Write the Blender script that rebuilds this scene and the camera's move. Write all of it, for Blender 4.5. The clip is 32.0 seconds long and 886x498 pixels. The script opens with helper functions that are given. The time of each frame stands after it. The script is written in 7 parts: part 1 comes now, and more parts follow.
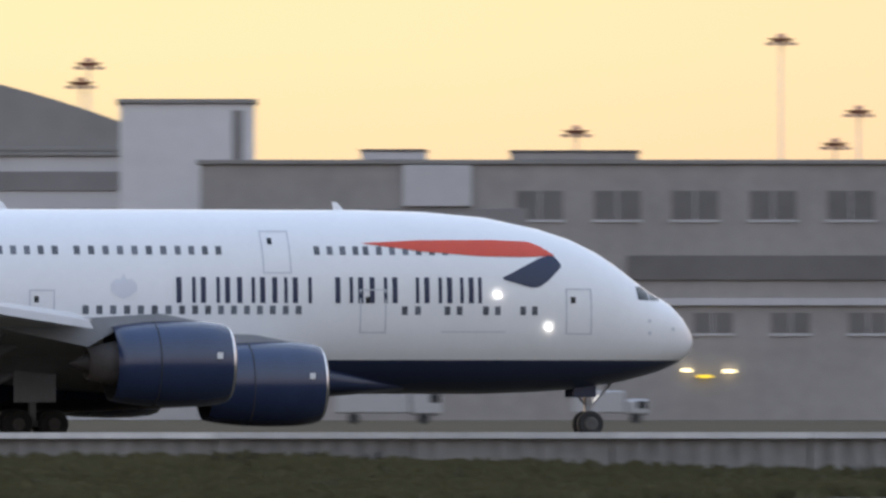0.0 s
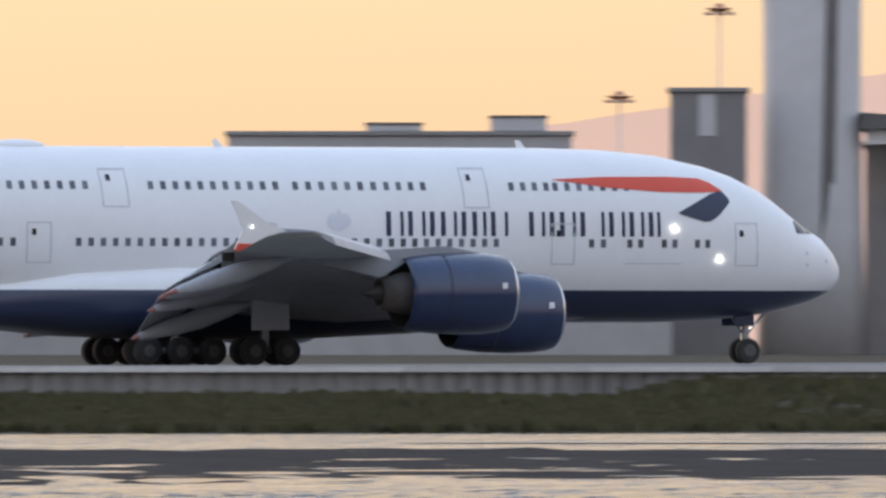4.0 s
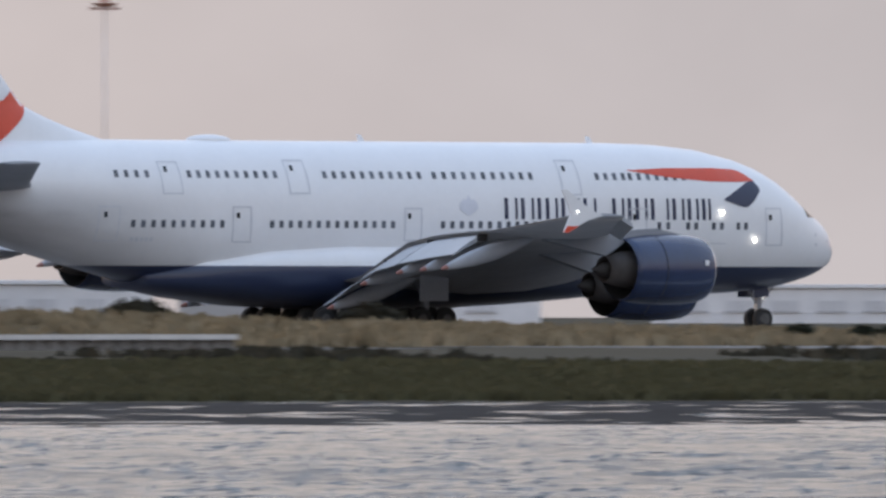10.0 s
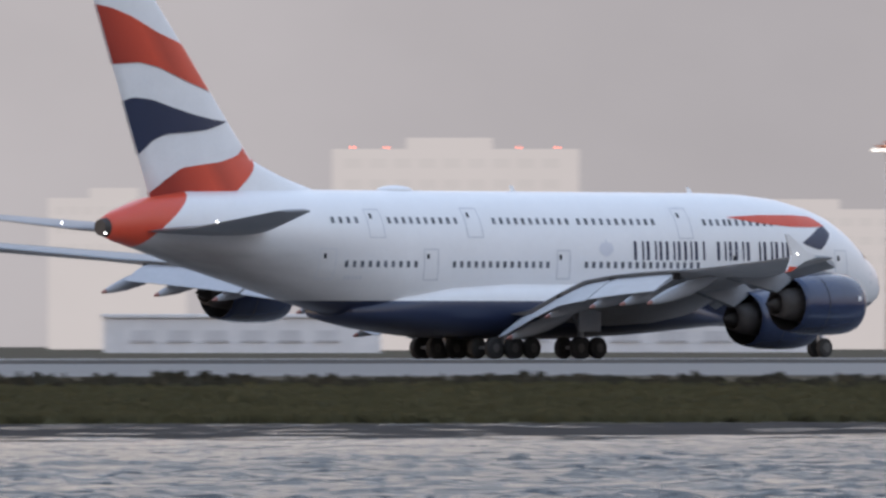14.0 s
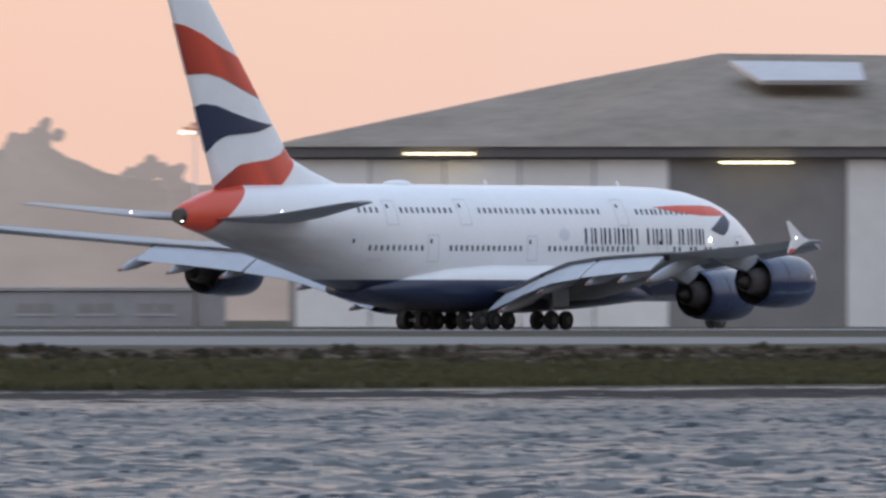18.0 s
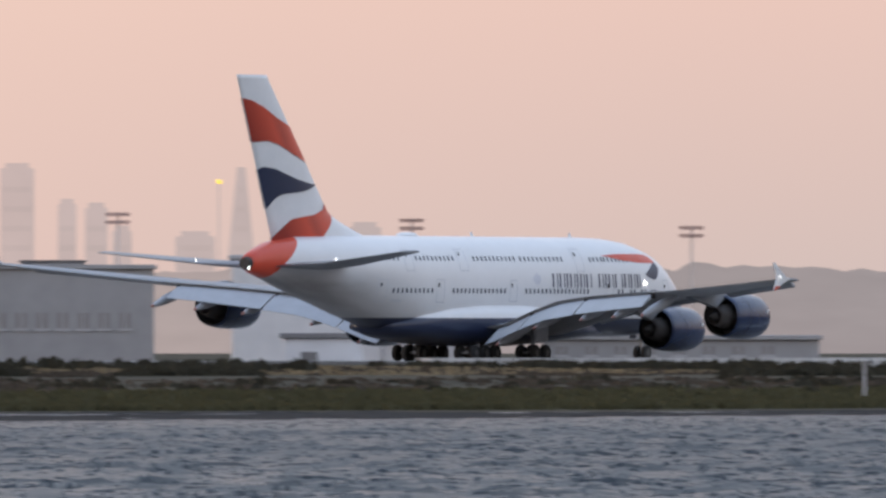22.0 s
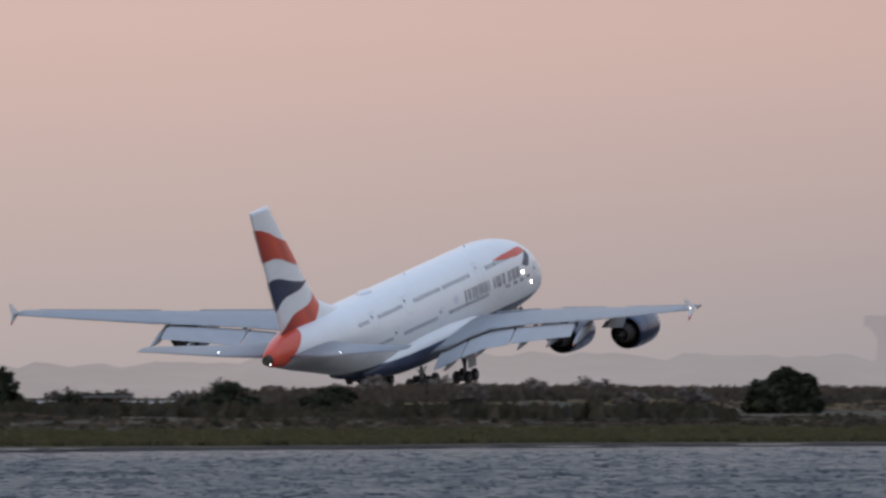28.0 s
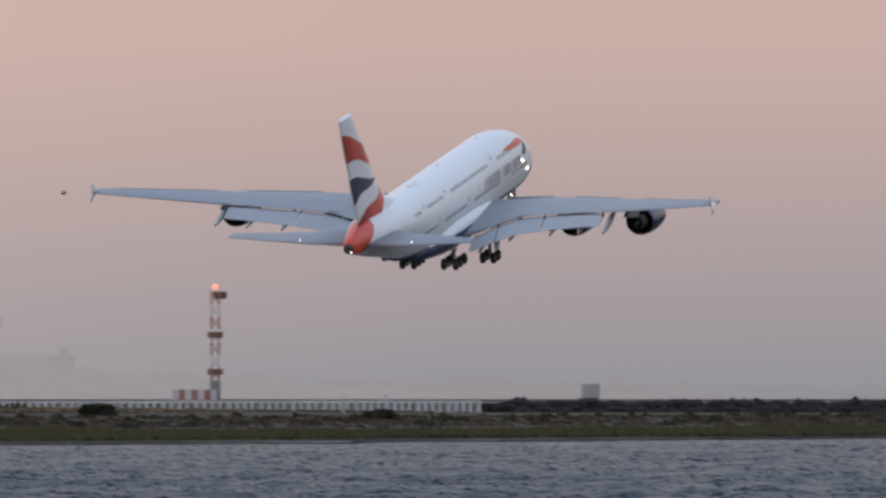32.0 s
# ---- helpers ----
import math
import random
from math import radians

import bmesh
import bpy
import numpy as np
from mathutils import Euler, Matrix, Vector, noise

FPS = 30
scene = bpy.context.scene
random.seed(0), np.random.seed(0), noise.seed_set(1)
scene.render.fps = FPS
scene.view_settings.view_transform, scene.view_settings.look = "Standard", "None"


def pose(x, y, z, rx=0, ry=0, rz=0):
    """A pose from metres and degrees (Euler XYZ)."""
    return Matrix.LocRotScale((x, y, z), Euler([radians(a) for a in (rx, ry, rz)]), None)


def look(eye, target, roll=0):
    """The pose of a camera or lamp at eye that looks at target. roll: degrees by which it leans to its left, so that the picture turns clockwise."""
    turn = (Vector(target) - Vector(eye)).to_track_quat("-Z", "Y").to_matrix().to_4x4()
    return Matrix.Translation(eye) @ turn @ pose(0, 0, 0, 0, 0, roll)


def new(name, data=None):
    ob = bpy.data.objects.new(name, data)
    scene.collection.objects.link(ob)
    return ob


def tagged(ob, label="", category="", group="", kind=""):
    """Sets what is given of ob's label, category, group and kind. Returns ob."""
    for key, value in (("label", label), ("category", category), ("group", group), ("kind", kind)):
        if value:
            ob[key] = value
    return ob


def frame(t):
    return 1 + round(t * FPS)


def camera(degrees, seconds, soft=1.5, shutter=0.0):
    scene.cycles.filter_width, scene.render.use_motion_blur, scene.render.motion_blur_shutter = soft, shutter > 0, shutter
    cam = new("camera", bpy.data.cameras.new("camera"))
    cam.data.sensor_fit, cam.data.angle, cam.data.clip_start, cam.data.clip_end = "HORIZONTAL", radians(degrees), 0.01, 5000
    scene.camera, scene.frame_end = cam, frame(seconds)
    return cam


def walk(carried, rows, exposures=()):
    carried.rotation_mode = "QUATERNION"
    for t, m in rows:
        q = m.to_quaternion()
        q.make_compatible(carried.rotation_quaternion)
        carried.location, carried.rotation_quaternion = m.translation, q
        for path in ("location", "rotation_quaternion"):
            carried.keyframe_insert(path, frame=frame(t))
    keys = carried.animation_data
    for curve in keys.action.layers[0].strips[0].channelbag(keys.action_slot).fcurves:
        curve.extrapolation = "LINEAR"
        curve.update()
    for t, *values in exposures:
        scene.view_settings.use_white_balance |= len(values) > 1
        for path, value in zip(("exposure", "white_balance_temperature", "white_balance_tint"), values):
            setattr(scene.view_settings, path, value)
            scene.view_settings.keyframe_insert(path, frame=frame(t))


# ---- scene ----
CAM = [
    (0, 8.0960, 0.5701), (0.5, 9.2598, 0.5045), (1, 10.3270, 0.4127), (1.5, 11.3603, 0.3378),
    (2, 12.4379, 0.3510), (2.5, 13.7411, 0.4096), (3, 14.9274, 0.4102), (3.5, 16.0249, 0.3745),
    (4, 17.1766, 0.3345), (4.5, 18.5250, 0.3222), (5, 20.2257, 0.3467), (5.5, 21.6253, 0.3328),
    (6, 22.8786, 0.2791), (6.5, 23.8441, 0.2663), (7, 24.8953, 0.2875), (7.5, 26.0947, 0.3058),
    (8, 27.4623, 0.3579), (8.5, 28.7736, 0.3684), (9, 29.9851, 0.3108), (9.5, 31.1190, 0.2461),
    (10, 32.2479, 0.2291), (10.5, 33.4619, 0.2222), (11, 34.7278, 0.2183), (11.5, 35.9457, 0.2136),
    (12, 37.0391, 0.2482), (12.5, 38.0933, 0.2976), (13, 39.1018, 0.3561), (13.5, 40.1345, 0.3589),
    (14, 41.2248, 0.3356), (14.5, 42.3643, 0.2879), (15, 43.5085, 0.2757), (15.5, 44.6307, 0.3031),
    (16, 45.6509, 0.3177), (16.5, 46.5961, 0.3288), (17, 47.5189, 0.3280), (17.5, 48.4720, 0.3069),
    (18, 49.4846, 0.2390), (18.5, 50.5220, 0.2810), (19, 51.4636, 0.3767), (19.5, 52.3095, 0.4147),
    (20, 53.1894, 0.3594), (20.5, 54.1013, 0.3225), (21, 54.8855, 0.3045), (21.5, 55.4901, 0.3474),
    (22, 56.2427, 0.3588), (22.5, 57.0511, 0.2927), (23, 57.8504, 0.2337), (23.5, 58.6323, 0.1951),
    (24, 59.2021, 0.2217), (24.5, 59.8320, 0.2547), (25, 60.5664, 0.2637), (25.5, 61.3572, 0.2511),
    (26, 62.1165, 0.2248), (26.5, 62.6981, 0.2678), (27, 63.2499, 0.3299), (27.5, 63.7656, 0.4336),
    (28, 64.2720, 0.5194), (28.5, 64.7950, 0.5281), (29, 65.3161, 0.4287), (29.5, 65.8033, 0.3529),
    (30, 66.2841, 0.3383), (30.5, 66.7960, 0.4217), (31, 67.2966, 0.5030), (31.5, 67.7693, 0.5316),
    (32, 68.2086, 0.5237),
]
FLIGHT = [      # seconds, nose along the runway, drift towards the shore, climb, pitch, yaw, roll
    (0, 234.05, 0.00, -0.42, 0.00, 0.00, 0.00), (0.5, 249.37, 0.00, -0.38, 0.00, 0.00, 0.00), (1, 265.41, 0.00, -0.34, 0.00, 0.00, 0.00),
    (1.5, 281.89, 0.00, -0.29, 0.00, 0.00, 0.00), (2, 298.81, 0.00, -0.25, 0.00, 0.00, 0.00), (2.5, 316.20, 0.00, -0.21, 0.00, 0.00, 0.00),
    (3, 334.05, 0.00, -0.17, 0.00, 0.00, 0.00), (3.5, 352.35, 0.00, -0.13, 0.00, 0.00, 0.00), (4, 371.11, 0.00, -0.08, 0.00, 0.00, 0.00),
    (4.5, 390.33, 0.00, -0.04, 0.00, 0.00, 0.00), (5, 410.02, 0.00, 0.00, 0.00, 0.00, 0.00), (5.5, 430.10, 0.00, 0.00, 0.00, 0.00, 0.00),
    (6, 450.65, 0.00, 0.00, 0.00, 0.00, 0.00), (6.5, 471.67, 0.00, 0.00, 0.00, 0.00, 0.00), (7, 493.15, 0.00, 0.00, 0.00, 0.00, 0.00),
    (7.5, 515.09, 0.00, 0.00, 0.00, 0.00, 0.00), (8, 537.49, 0.00, 0.00, 0.00, 0.00, 0.00), (8.5, 560.35, 0.00, 0.00, 0.00, 0.00, 0.00),
    (9, 583.65, 0.00, 0.00, 0.00, 0.00, 0.00), (9.5, 607.41, 0.00, 0.00, 0.00, 0.00, 0.00), (10, 631.60, 0.00, 0.00, 0.00, 0.00, 0.00),
    (10.5, 656.25, 0.00, 0.00, 0.00, 0.00, 0.00), (11, 681.33, 0.00, 0.00, 0.00, 0.00, 0.00), (11.5, 706.84, 0.00, 0.00, 0.00, 0.00, 0.00),
    (12, 732.79, 0.00, 0.00, 0.00, 0.00, 0.00), (12.5, 759.16, 0.00, 0.00, 0.00, 0.00, 0.00), (13, 785.97, 0.00, 0.00, 0.00, 0.00, 0.00),
    (13.5, 813.19, 0.00, 0.00, 0.00, 0.00, 0.00), (14, 840.84, 0.00, 0.00, 0.00, 0.00, 0.00), (14.5, 868.90, 0.00, 0.00, 0.00, 0.00, 0.00),
    (15, 897.38, 0.00, 0.00, 0.00, 0.00, 0.00), (15.5, 926.26, 0.00, 0.00, 0.00, 0.00, 0.00), (16, 955.56, 0.00, 0.00, 0.00, 0.00, 0.00),
    (16.5, 985.26, 0.00, 0.00, 0.00, 0.00, 0.00), (17, 1015.35, 0.00, 0.00, 0.00, 0.00, 0.00), (17.5, 1045.85, 0.00, 0.00, 0.00, 0.00, 0.00),
    (18, 1076.74, 0.00, 0.00, 0.00, 0.00, 0.00), (18.5, 1108.02, 0.00, 0.00, 0.00, 0.00, 0.00), (19, 1139.69, 0.00, 0.00, 0.00, 0.00, 0.00),
    (19.5, 1171.75, 0.00, 0.00, 0.00, 0.00, 0.00), (20, 1204.19, 0.00, 0.00, 0.00, 0.00, 0.00), (20.5, 1237.00, 0.00, 0.00, 0.00, 0.00, 0.00),
    (21, 1270.20, 0.00, 0.00, 0.00, 0.00, 0.00), (21.5, 1303.76, 0.00, 0.00, 0.00, 0.00, 0.00), (22, 1337.70, 0.00, 0.00, 0.00, 0.00, 0.00),
    (22.5, 1372.00, 0.00, 0.00, 0.00, 0.00, 0.00), (23, 1406.66, 0.00, 0.00, 0.00, 0.00, 0.00), (23.5, 1441.56, 0.00, 0.00, 1.12, 0.00, 0.00),
    (24, 1477.20, 0.00, 0.00, 1.75, 0.00, 0.00), (24.5, 1513.68, 0.00, 0.00, 3.30, 0.00, 0.00), (25, 1550.90, 0.00, 0.00, 5.0, 0.00, 0.00),
    (25.5, 1587.46, 0.00, 0.00, 5.79, 0.00, 0.00), (26, 1624.50, 0.00, 0.00, 6.57, 0.00, 0.00), (26.5, 1662.50, 0.00, 0.00, 8.17, 0.00, -0.40),
    (27, 1696.31, 2.20, 0.44, 9.41, 0.24, -0.38), (27.5, 1727.52, 6.20, 1.62, 10.24, 0.48, -0.36), (28, 1758.35, 10.60, 3.04, 10.85, 0.72, -0.34),
    (28.5, 1790.37, 14.40, 4.35, 11.41, 0.96, -0.32), (29, 1824.00, 17.30, 5.49, 12.00, 1.20, -0.30), (29.5, 1861.68, 18.35, 6.79, 12.19, 1.42, 0.50),
    (30, 1900.00, 19.40, 8.54, 12.33, 1.65, 1.30), (30.5, 1937.15, 20.85, 10.46, 12.11, 1.97, 1.65), (31, 1975.00, 22.30, 12.80, 12.38, 2.30, 2.00),
    (31.5, 2012.54, 23.90, 15.37, 12.56, 2.85, 1.65), (32, 2050.50, 25.50, 18.09, 12.62, 3.40, 1.30),
]
EXPOSURES = [(0, 0.1), (4, 0.1), (7, 0.08), (9, 0.0), (15, 0.08), (18, 0.05), (20, 0.26), (22, -0.05), (26, -0.03), (28.5, -0.33), (29.5, -0.24), (31, -0.1), (32, -0.25)]
RIPPLE = (0.48, 1.1)    # slope of the fine ripples, lee and open water
ROUGH = (0.14, 0.385)    # unresolved wavelets
WAVE = (0.31, 0.48)     # height of the waves, lee and open water
DOME = 1.7
SHUTTER = 0.4
EYE = 2.6        # camera height above the bay
DIST = 804.1     # runway centreline from the camera
PIV = 34.5       # main gear aft of the nose
AIR_Z = 1.725    # height of the aircraft datum on the runway
PAN, NORTH = 0.89, 8.187     # degrees in one unit of the pan scale, and the bearing of its zero, counted from square to the runway

cam = camera(2.8446, 32.0, soft=2.7, shutter=SHUTTER)


def compass(az):
    """Degrees from square to the runway of a mark on the pan scale, in which all bearings below are written."""
    return NORTH + PAN * az


def warp(x, y):
    """A place of the pan chart, whose axes are drawn in pan units, on the ground."""
    a, r = radians(compass(math.degrees(math.atan2(x, y)))), math.hypot(x, y) / PAN
    return r * math.sin(a), r * math.cos(a)


def warp_bm(bm):
    for v in bm.verts:
        v.co.x, v.co.y = warp(v.co.x, v.co.y)
    return bm


def aim(az, el):
    a, e = radians(compass(az)), radians(el * PAN)
    eye = Vector((0, 0, EYE))
    return look(eye, eye + Vector((math.sin(a) * math.cos(e), math.cos(a) * math.cos(e), math.sin(e))))


walk(cam, [(t, aim(az, el)) for t, az, el in CAM], EXPOSURES)


# ---- world and sun ----
def lin(r, g, b):
    return tuple((c / 255 / 12.92) if c / 255 <= 0.04045 else ((c / 255 + 0.055) / 1.055) ** 2.4 for c in (r, g, b)) + (1,)


world = bpy.data.worlds.new("dusk_sky")
scene.world = world
world.use_nodes = True
wt = world.node_tree
wt.nodes.clear()


def wlink(a, b):
    wt.links.new(a, b)


def wmath(op, a, b=None, clamp=False):
    n = wt.nodes.new("ShaderNodeMath")
    n.operation = op
    n.use_clamp = clamp
    for i, v in enumerate((a, b)):
        if v is None:
            continue
        if isinstance(v, (int, float)):
            n.inputs[i].default_value = v
        else:
            wlink(v, n.inputs[i])
    return n.outputs[0]


def wramp(fac, stops):
    n = wt.nodes.new("ShaderNodeValToRGB")
    n.color_ramp.interpolation = "EASE"
    el = n.color_ramp.elements
    while len(el) < len(stops):
        el.new(0.5)
    for e, (p, c) in zip(el, stops):
        e.position, e.color = p, c
    wlink(fac, n.inputs[0])
    return n.outputs[0]


def wmix(fac, a, b):
    n = wt.nodes.new("ShaderNodeMix")
    n.data_type = "RGBA"
    for s, v in ((n.inputs[0], fac), (n.inputs[6], a), (n.inputs[7], b)):
        if isinstance(v, bpy.types.NodeSocket):
            wlink(v, s)
        else:
            s.default_value = v
    return n.outputs[2]


tc = wt.nodes.new("ShaderNodeTexCoord")
sep = wt.nodes.new("ShaderNodeSeparateXYZ")
wlink(tc.outputs["Generated"], sep.inputs[0])
wx, wy, wz = sep.outputs
azi = wmath("ARCTAN2", wx, wy)                                   # radians, 0 = across the runway
az01 = wmath("ADD", wmath("MULTIPLY", azi, 1 / (2 * math.pi)), 0.5)


def azp(deg):
    return 0.5 + compass(deg) / 360


low = wramp(az01, [(0.0, lin(226, 221, 219)), (azp(-90), lin(190, 165, 165)), (azp(-25), lin(250, 205, 160)), (azp(9), lin(254, 208, 168)),
                   (azp(17), lin(252, 205, 165)), (azp(24), lin(228, 202, 188)), (azp(30), lin(220, 209, 208)), (azp(42), lin(222, 208, 204)), (azp(47), lin(244, 200, 183)), (azp(52), lin(238, 205, 196)), (azp(58), lin(214, 198, 195)),
                   (azp(62), lin(198, 189, 190)), (azp(69), lin(160, 163, 173)), (azp(100), lin(172, 166, 172))])
high = wramp(az01, [(0.0, lin(226, 223, 226)), (azp(-90), lin(195, 175, 180)), (azp(-25), lin(253, 222, 170)), (azp(7), lin(255, 234, 188)), (azp(10.5), lin(255, 226, 183)),
                    (azp(17), lin(253, 220, 180)), (azp(24), lin(232, 212, 198)), (azp(30), lin(224, 214, 213)), (azp(42), lin(226, 212, 207)), (azp(47), lin(246, 207, 191)), (azp(52), lin(246, 213, 202)), (azp(58), lin(239, 206, 198)),
                    (azp(62), lin(234, 204, 198)), (azp(69), lin(219, 191, 187)), (azp(100), lin(180, 172, 180))])
elev = wmath("ARCSINE", wz)
haze_col = wmix(wmath("MULTIPLY", elev, 1 / radians(1.3 * PAN), clamp=True), low, high)
dome = wramp(wmath("MULTIPLY", elev, 1 / radians(90), clamp=True),
             [(0.0, lin(205, 190, 190)), (0.1, lin(204, 197, 200)), (0.3, lin(184, 197, 217)), (1.0, lin(148, 176, 222))])
dv = wt.nodes.new("ShaderNodeVectorMath")
dv.operation = "SCALE"
wlink(dome, dv.inputs[0])
dv.inputs["Scale"].default_value = DOME
sky_col = wmix(wmath("MULTIPLY", wmath("SUBTRACT", elev, radians(2)), 1 / radians(16), clamp=True), haze_col, dv.outputs[0])
below = wmix(wmath("MULTIPLY", wz, -30.0, clamp=True), sky_col, lin(90, 90, 95))
sky = wt.nodes.new("ShaderNodeTexSky")
sky.sky_type = "NISHITA"
sky.sun_disc = False
sky.sun_elevation = radians(2.0)
sky.sun_rotation = radians(-28)
bg1 = wt.nodes.new("ShaderNodeBackground")
wlink(below, bg1.inputs[0])
bg1.inputs[1].default_value = 0.92
bg2 = wt.nodes.new("ShaderNodeBackground")
wlink(sky.outputs[0], bg2.inputs[0])
bg2.inputs[1].default_value = 0.05
add = wt.nodes.new("ShaderNodeAddShader")
wlink(bg1.outputs[0], add.inputs[0])
wlink(bg2.outputs[0], add.inputs[1])
wo = wt.nodes.new("ShaderNodeOutputWorld")
wlink(add.outputs[0], wo.inputs[0])

sun = new("sun", bpy.data.lights.new("sun", "SUN"))
sun.data.energy, sun.data.angle, sun.data.color = 0.6, radians(14), (1.0, 0.82, 0.66)
sun.matrix_world = look((-1000 * math.sin(radians(28)), 1000 * math.cos(radians(28)), 120), (0, 0, 0))


# ---- materials ----
def mat(name, col, rough=0.6, metal=0.0, var=0.15, scale=4.0, bump=0.0, spec=0.5, coat=0.0, emit=None, strength=0.0, fine=6.0, coords="Object", obj_var=0.0, stretch=(1, 1, 1)):
    """A surface with two scales of variation in colour and roughness."""
    m = bpy.data.materials.new(name)
    m.use_nodes = True
    nt = m.node_tree
    b = nt.nodes["Principled BSDF"]
    b.inputs["Roughness"].default_value = rough
    b.inputs["Metallic"].default_value = metal
    b.inputs["Specular IOR Level"].default_value = spec
    b.inputs["Coat Weight"].default_value = coat
    b.inputs["Coat Roughness"].default_value = 0.12
    t = nt.nodes.new("ShaderNodeTexCoord")
    mp = nt.nodes.new("ShaderNodeMapping")
    mp.inputs["Scale"].default_value = stretch
    nt.links.new(t.outputs[coords], mp.inputs[0])
    n1, n2 = nt.nodes.new("ShaderNodeTexNoise"), nt.nodes.new("ShaderNodeTexNoise")
    n1.inputs["Scale"].default_value, n2.inputs["Scale"].default_value = scale, scale * fine
    n1.inputs["Detail"].default_value = n2.inputs["Detail"].default_value = 4
    for n in (n1, n2):
        nt.links.new(mp.outputs[0], n.inputs["Vector"])
    ad = nt.nodes.new("ShaderNodeMath")
    ad.operation = "MULTIPLY_ADD"
    nt.links.new(n1.outputs["Fac"], ad.inputs[0])
    ad.inputs[1].default_value = 0.6
    mu = nt.nodes.new("ShaderNodeMath")
    mu.operation = "MULTIPLY"
    mu.inputs[1].default_value = 0.4
    nt.links.new(n2.outputs["Fac"], mu.inputs[0])
    nt.links.new(mu.outputs[0], ad.inputs[2])
    mr = nt.nodes.new("ShaderNodeMapRange")
    mr.inputs["From Min"].default_value, mr.inputs["From Max"].default_value = 0.3, 0.7
    mr.inputs["To Min"].default_value, mr.inputs["To Max"].default_value = 1 - var, 1 + var
    nt.links.new(ad.outputs[0], mr.inputs["Value"])
    fac = mr.outputs[0]
    if obj_var:
        oi = nt.nodes.new("ShaderNodeObjectInfo")
        m2 = nt.nodes.new("ShaderNodeMapRange")
        m2.inputs["To Min"].default_value, m2.inputs["To Max"].default_value = 1 - obj_var, 1 + obj_var
        nt.links.new(oi.outputs["Random"], m2.inputs["Value"])
        mm = nt.nodes.new("ShaderNodeMath")
        mm.operation = "MULTIPLY"
        nt.links.new(fac, mm.inputs[0])
        nt.links.new(m2.outputs[0], mm.inputs[1])
        fac = mm.outputs[0]
    vm = nt.nodes.new("ShaderNodeVectorMath")
    vm.operation = "SCALE"
    vm.inputs[0].default_value = col[:3]
    nt.links.new(fac, vm.inputs["Scale"])
    nt.links.new(vm.outputs[0], b.inputs["Base Color"])
    if bump:
        bp = nt.nodes.new("ShaderNodeBump")
        bp.inputs["Strength"].default_value = bump
        bp.inputs["Distance"].default_value = 0.05
        nt.links.new(n2.outputs["Fac"], bp.inputs["Height"])
        nt.links.new(bp.outputs[0], b.inputs["Normal"])
    if emit:
        b.inputs["Emission Color"].default_value = (*emit[:3], 1)
        b.inputs["Emission Strength"].default_value = strength
    return m


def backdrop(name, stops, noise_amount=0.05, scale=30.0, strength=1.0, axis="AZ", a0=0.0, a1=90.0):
    """Far land and city, seen through miles of evening air: a dimly glowing backdrop with the haze painted into its
    tone, which goes with the bearing.
    """
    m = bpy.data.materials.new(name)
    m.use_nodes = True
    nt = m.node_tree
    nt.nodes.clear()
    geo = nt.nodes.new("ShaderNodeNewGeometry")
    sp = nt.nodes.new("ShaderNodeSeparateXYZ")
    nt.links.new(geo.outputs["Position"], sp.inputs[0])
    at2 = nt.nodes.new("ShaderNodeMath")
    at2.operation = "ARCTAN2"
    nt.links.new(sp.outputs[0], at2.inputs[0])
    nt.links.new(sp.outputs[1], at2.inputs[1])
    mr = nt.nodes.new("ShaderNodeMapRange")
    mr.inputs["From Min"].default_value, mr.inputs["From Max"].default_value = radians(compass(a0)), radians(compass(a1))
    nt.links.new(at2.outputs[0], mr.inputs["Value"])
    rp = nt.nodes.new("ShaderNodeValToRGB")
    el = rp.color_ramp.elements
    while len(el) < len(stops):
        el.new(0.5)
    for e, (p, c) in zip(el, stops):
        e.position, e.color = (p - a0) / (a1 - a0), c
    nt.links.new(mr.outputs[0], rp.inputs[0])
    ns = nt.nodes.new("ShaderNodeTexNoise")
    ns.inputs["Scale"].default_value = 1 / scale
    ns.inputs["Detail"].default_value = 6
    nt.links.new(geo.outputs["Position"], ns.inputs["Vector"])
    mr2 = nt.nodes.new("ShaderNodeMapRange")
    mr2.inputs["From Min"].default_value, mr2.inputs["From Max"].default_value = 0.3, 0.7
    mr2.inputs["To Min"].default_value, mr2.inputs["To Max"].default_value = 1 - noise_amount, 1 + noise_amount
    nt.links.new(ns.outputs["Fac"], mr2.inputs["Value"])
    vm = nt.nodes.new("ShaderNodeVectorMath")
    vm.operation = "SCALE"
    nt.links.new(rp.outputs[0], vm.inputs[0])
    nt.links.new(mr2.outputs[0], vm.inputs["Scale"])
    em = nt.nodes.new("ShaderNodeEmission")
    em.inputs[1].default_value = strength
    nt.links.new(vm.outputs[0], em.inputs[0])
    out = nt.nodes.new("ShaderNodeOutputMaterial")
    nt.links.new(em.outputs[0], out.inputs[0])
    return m


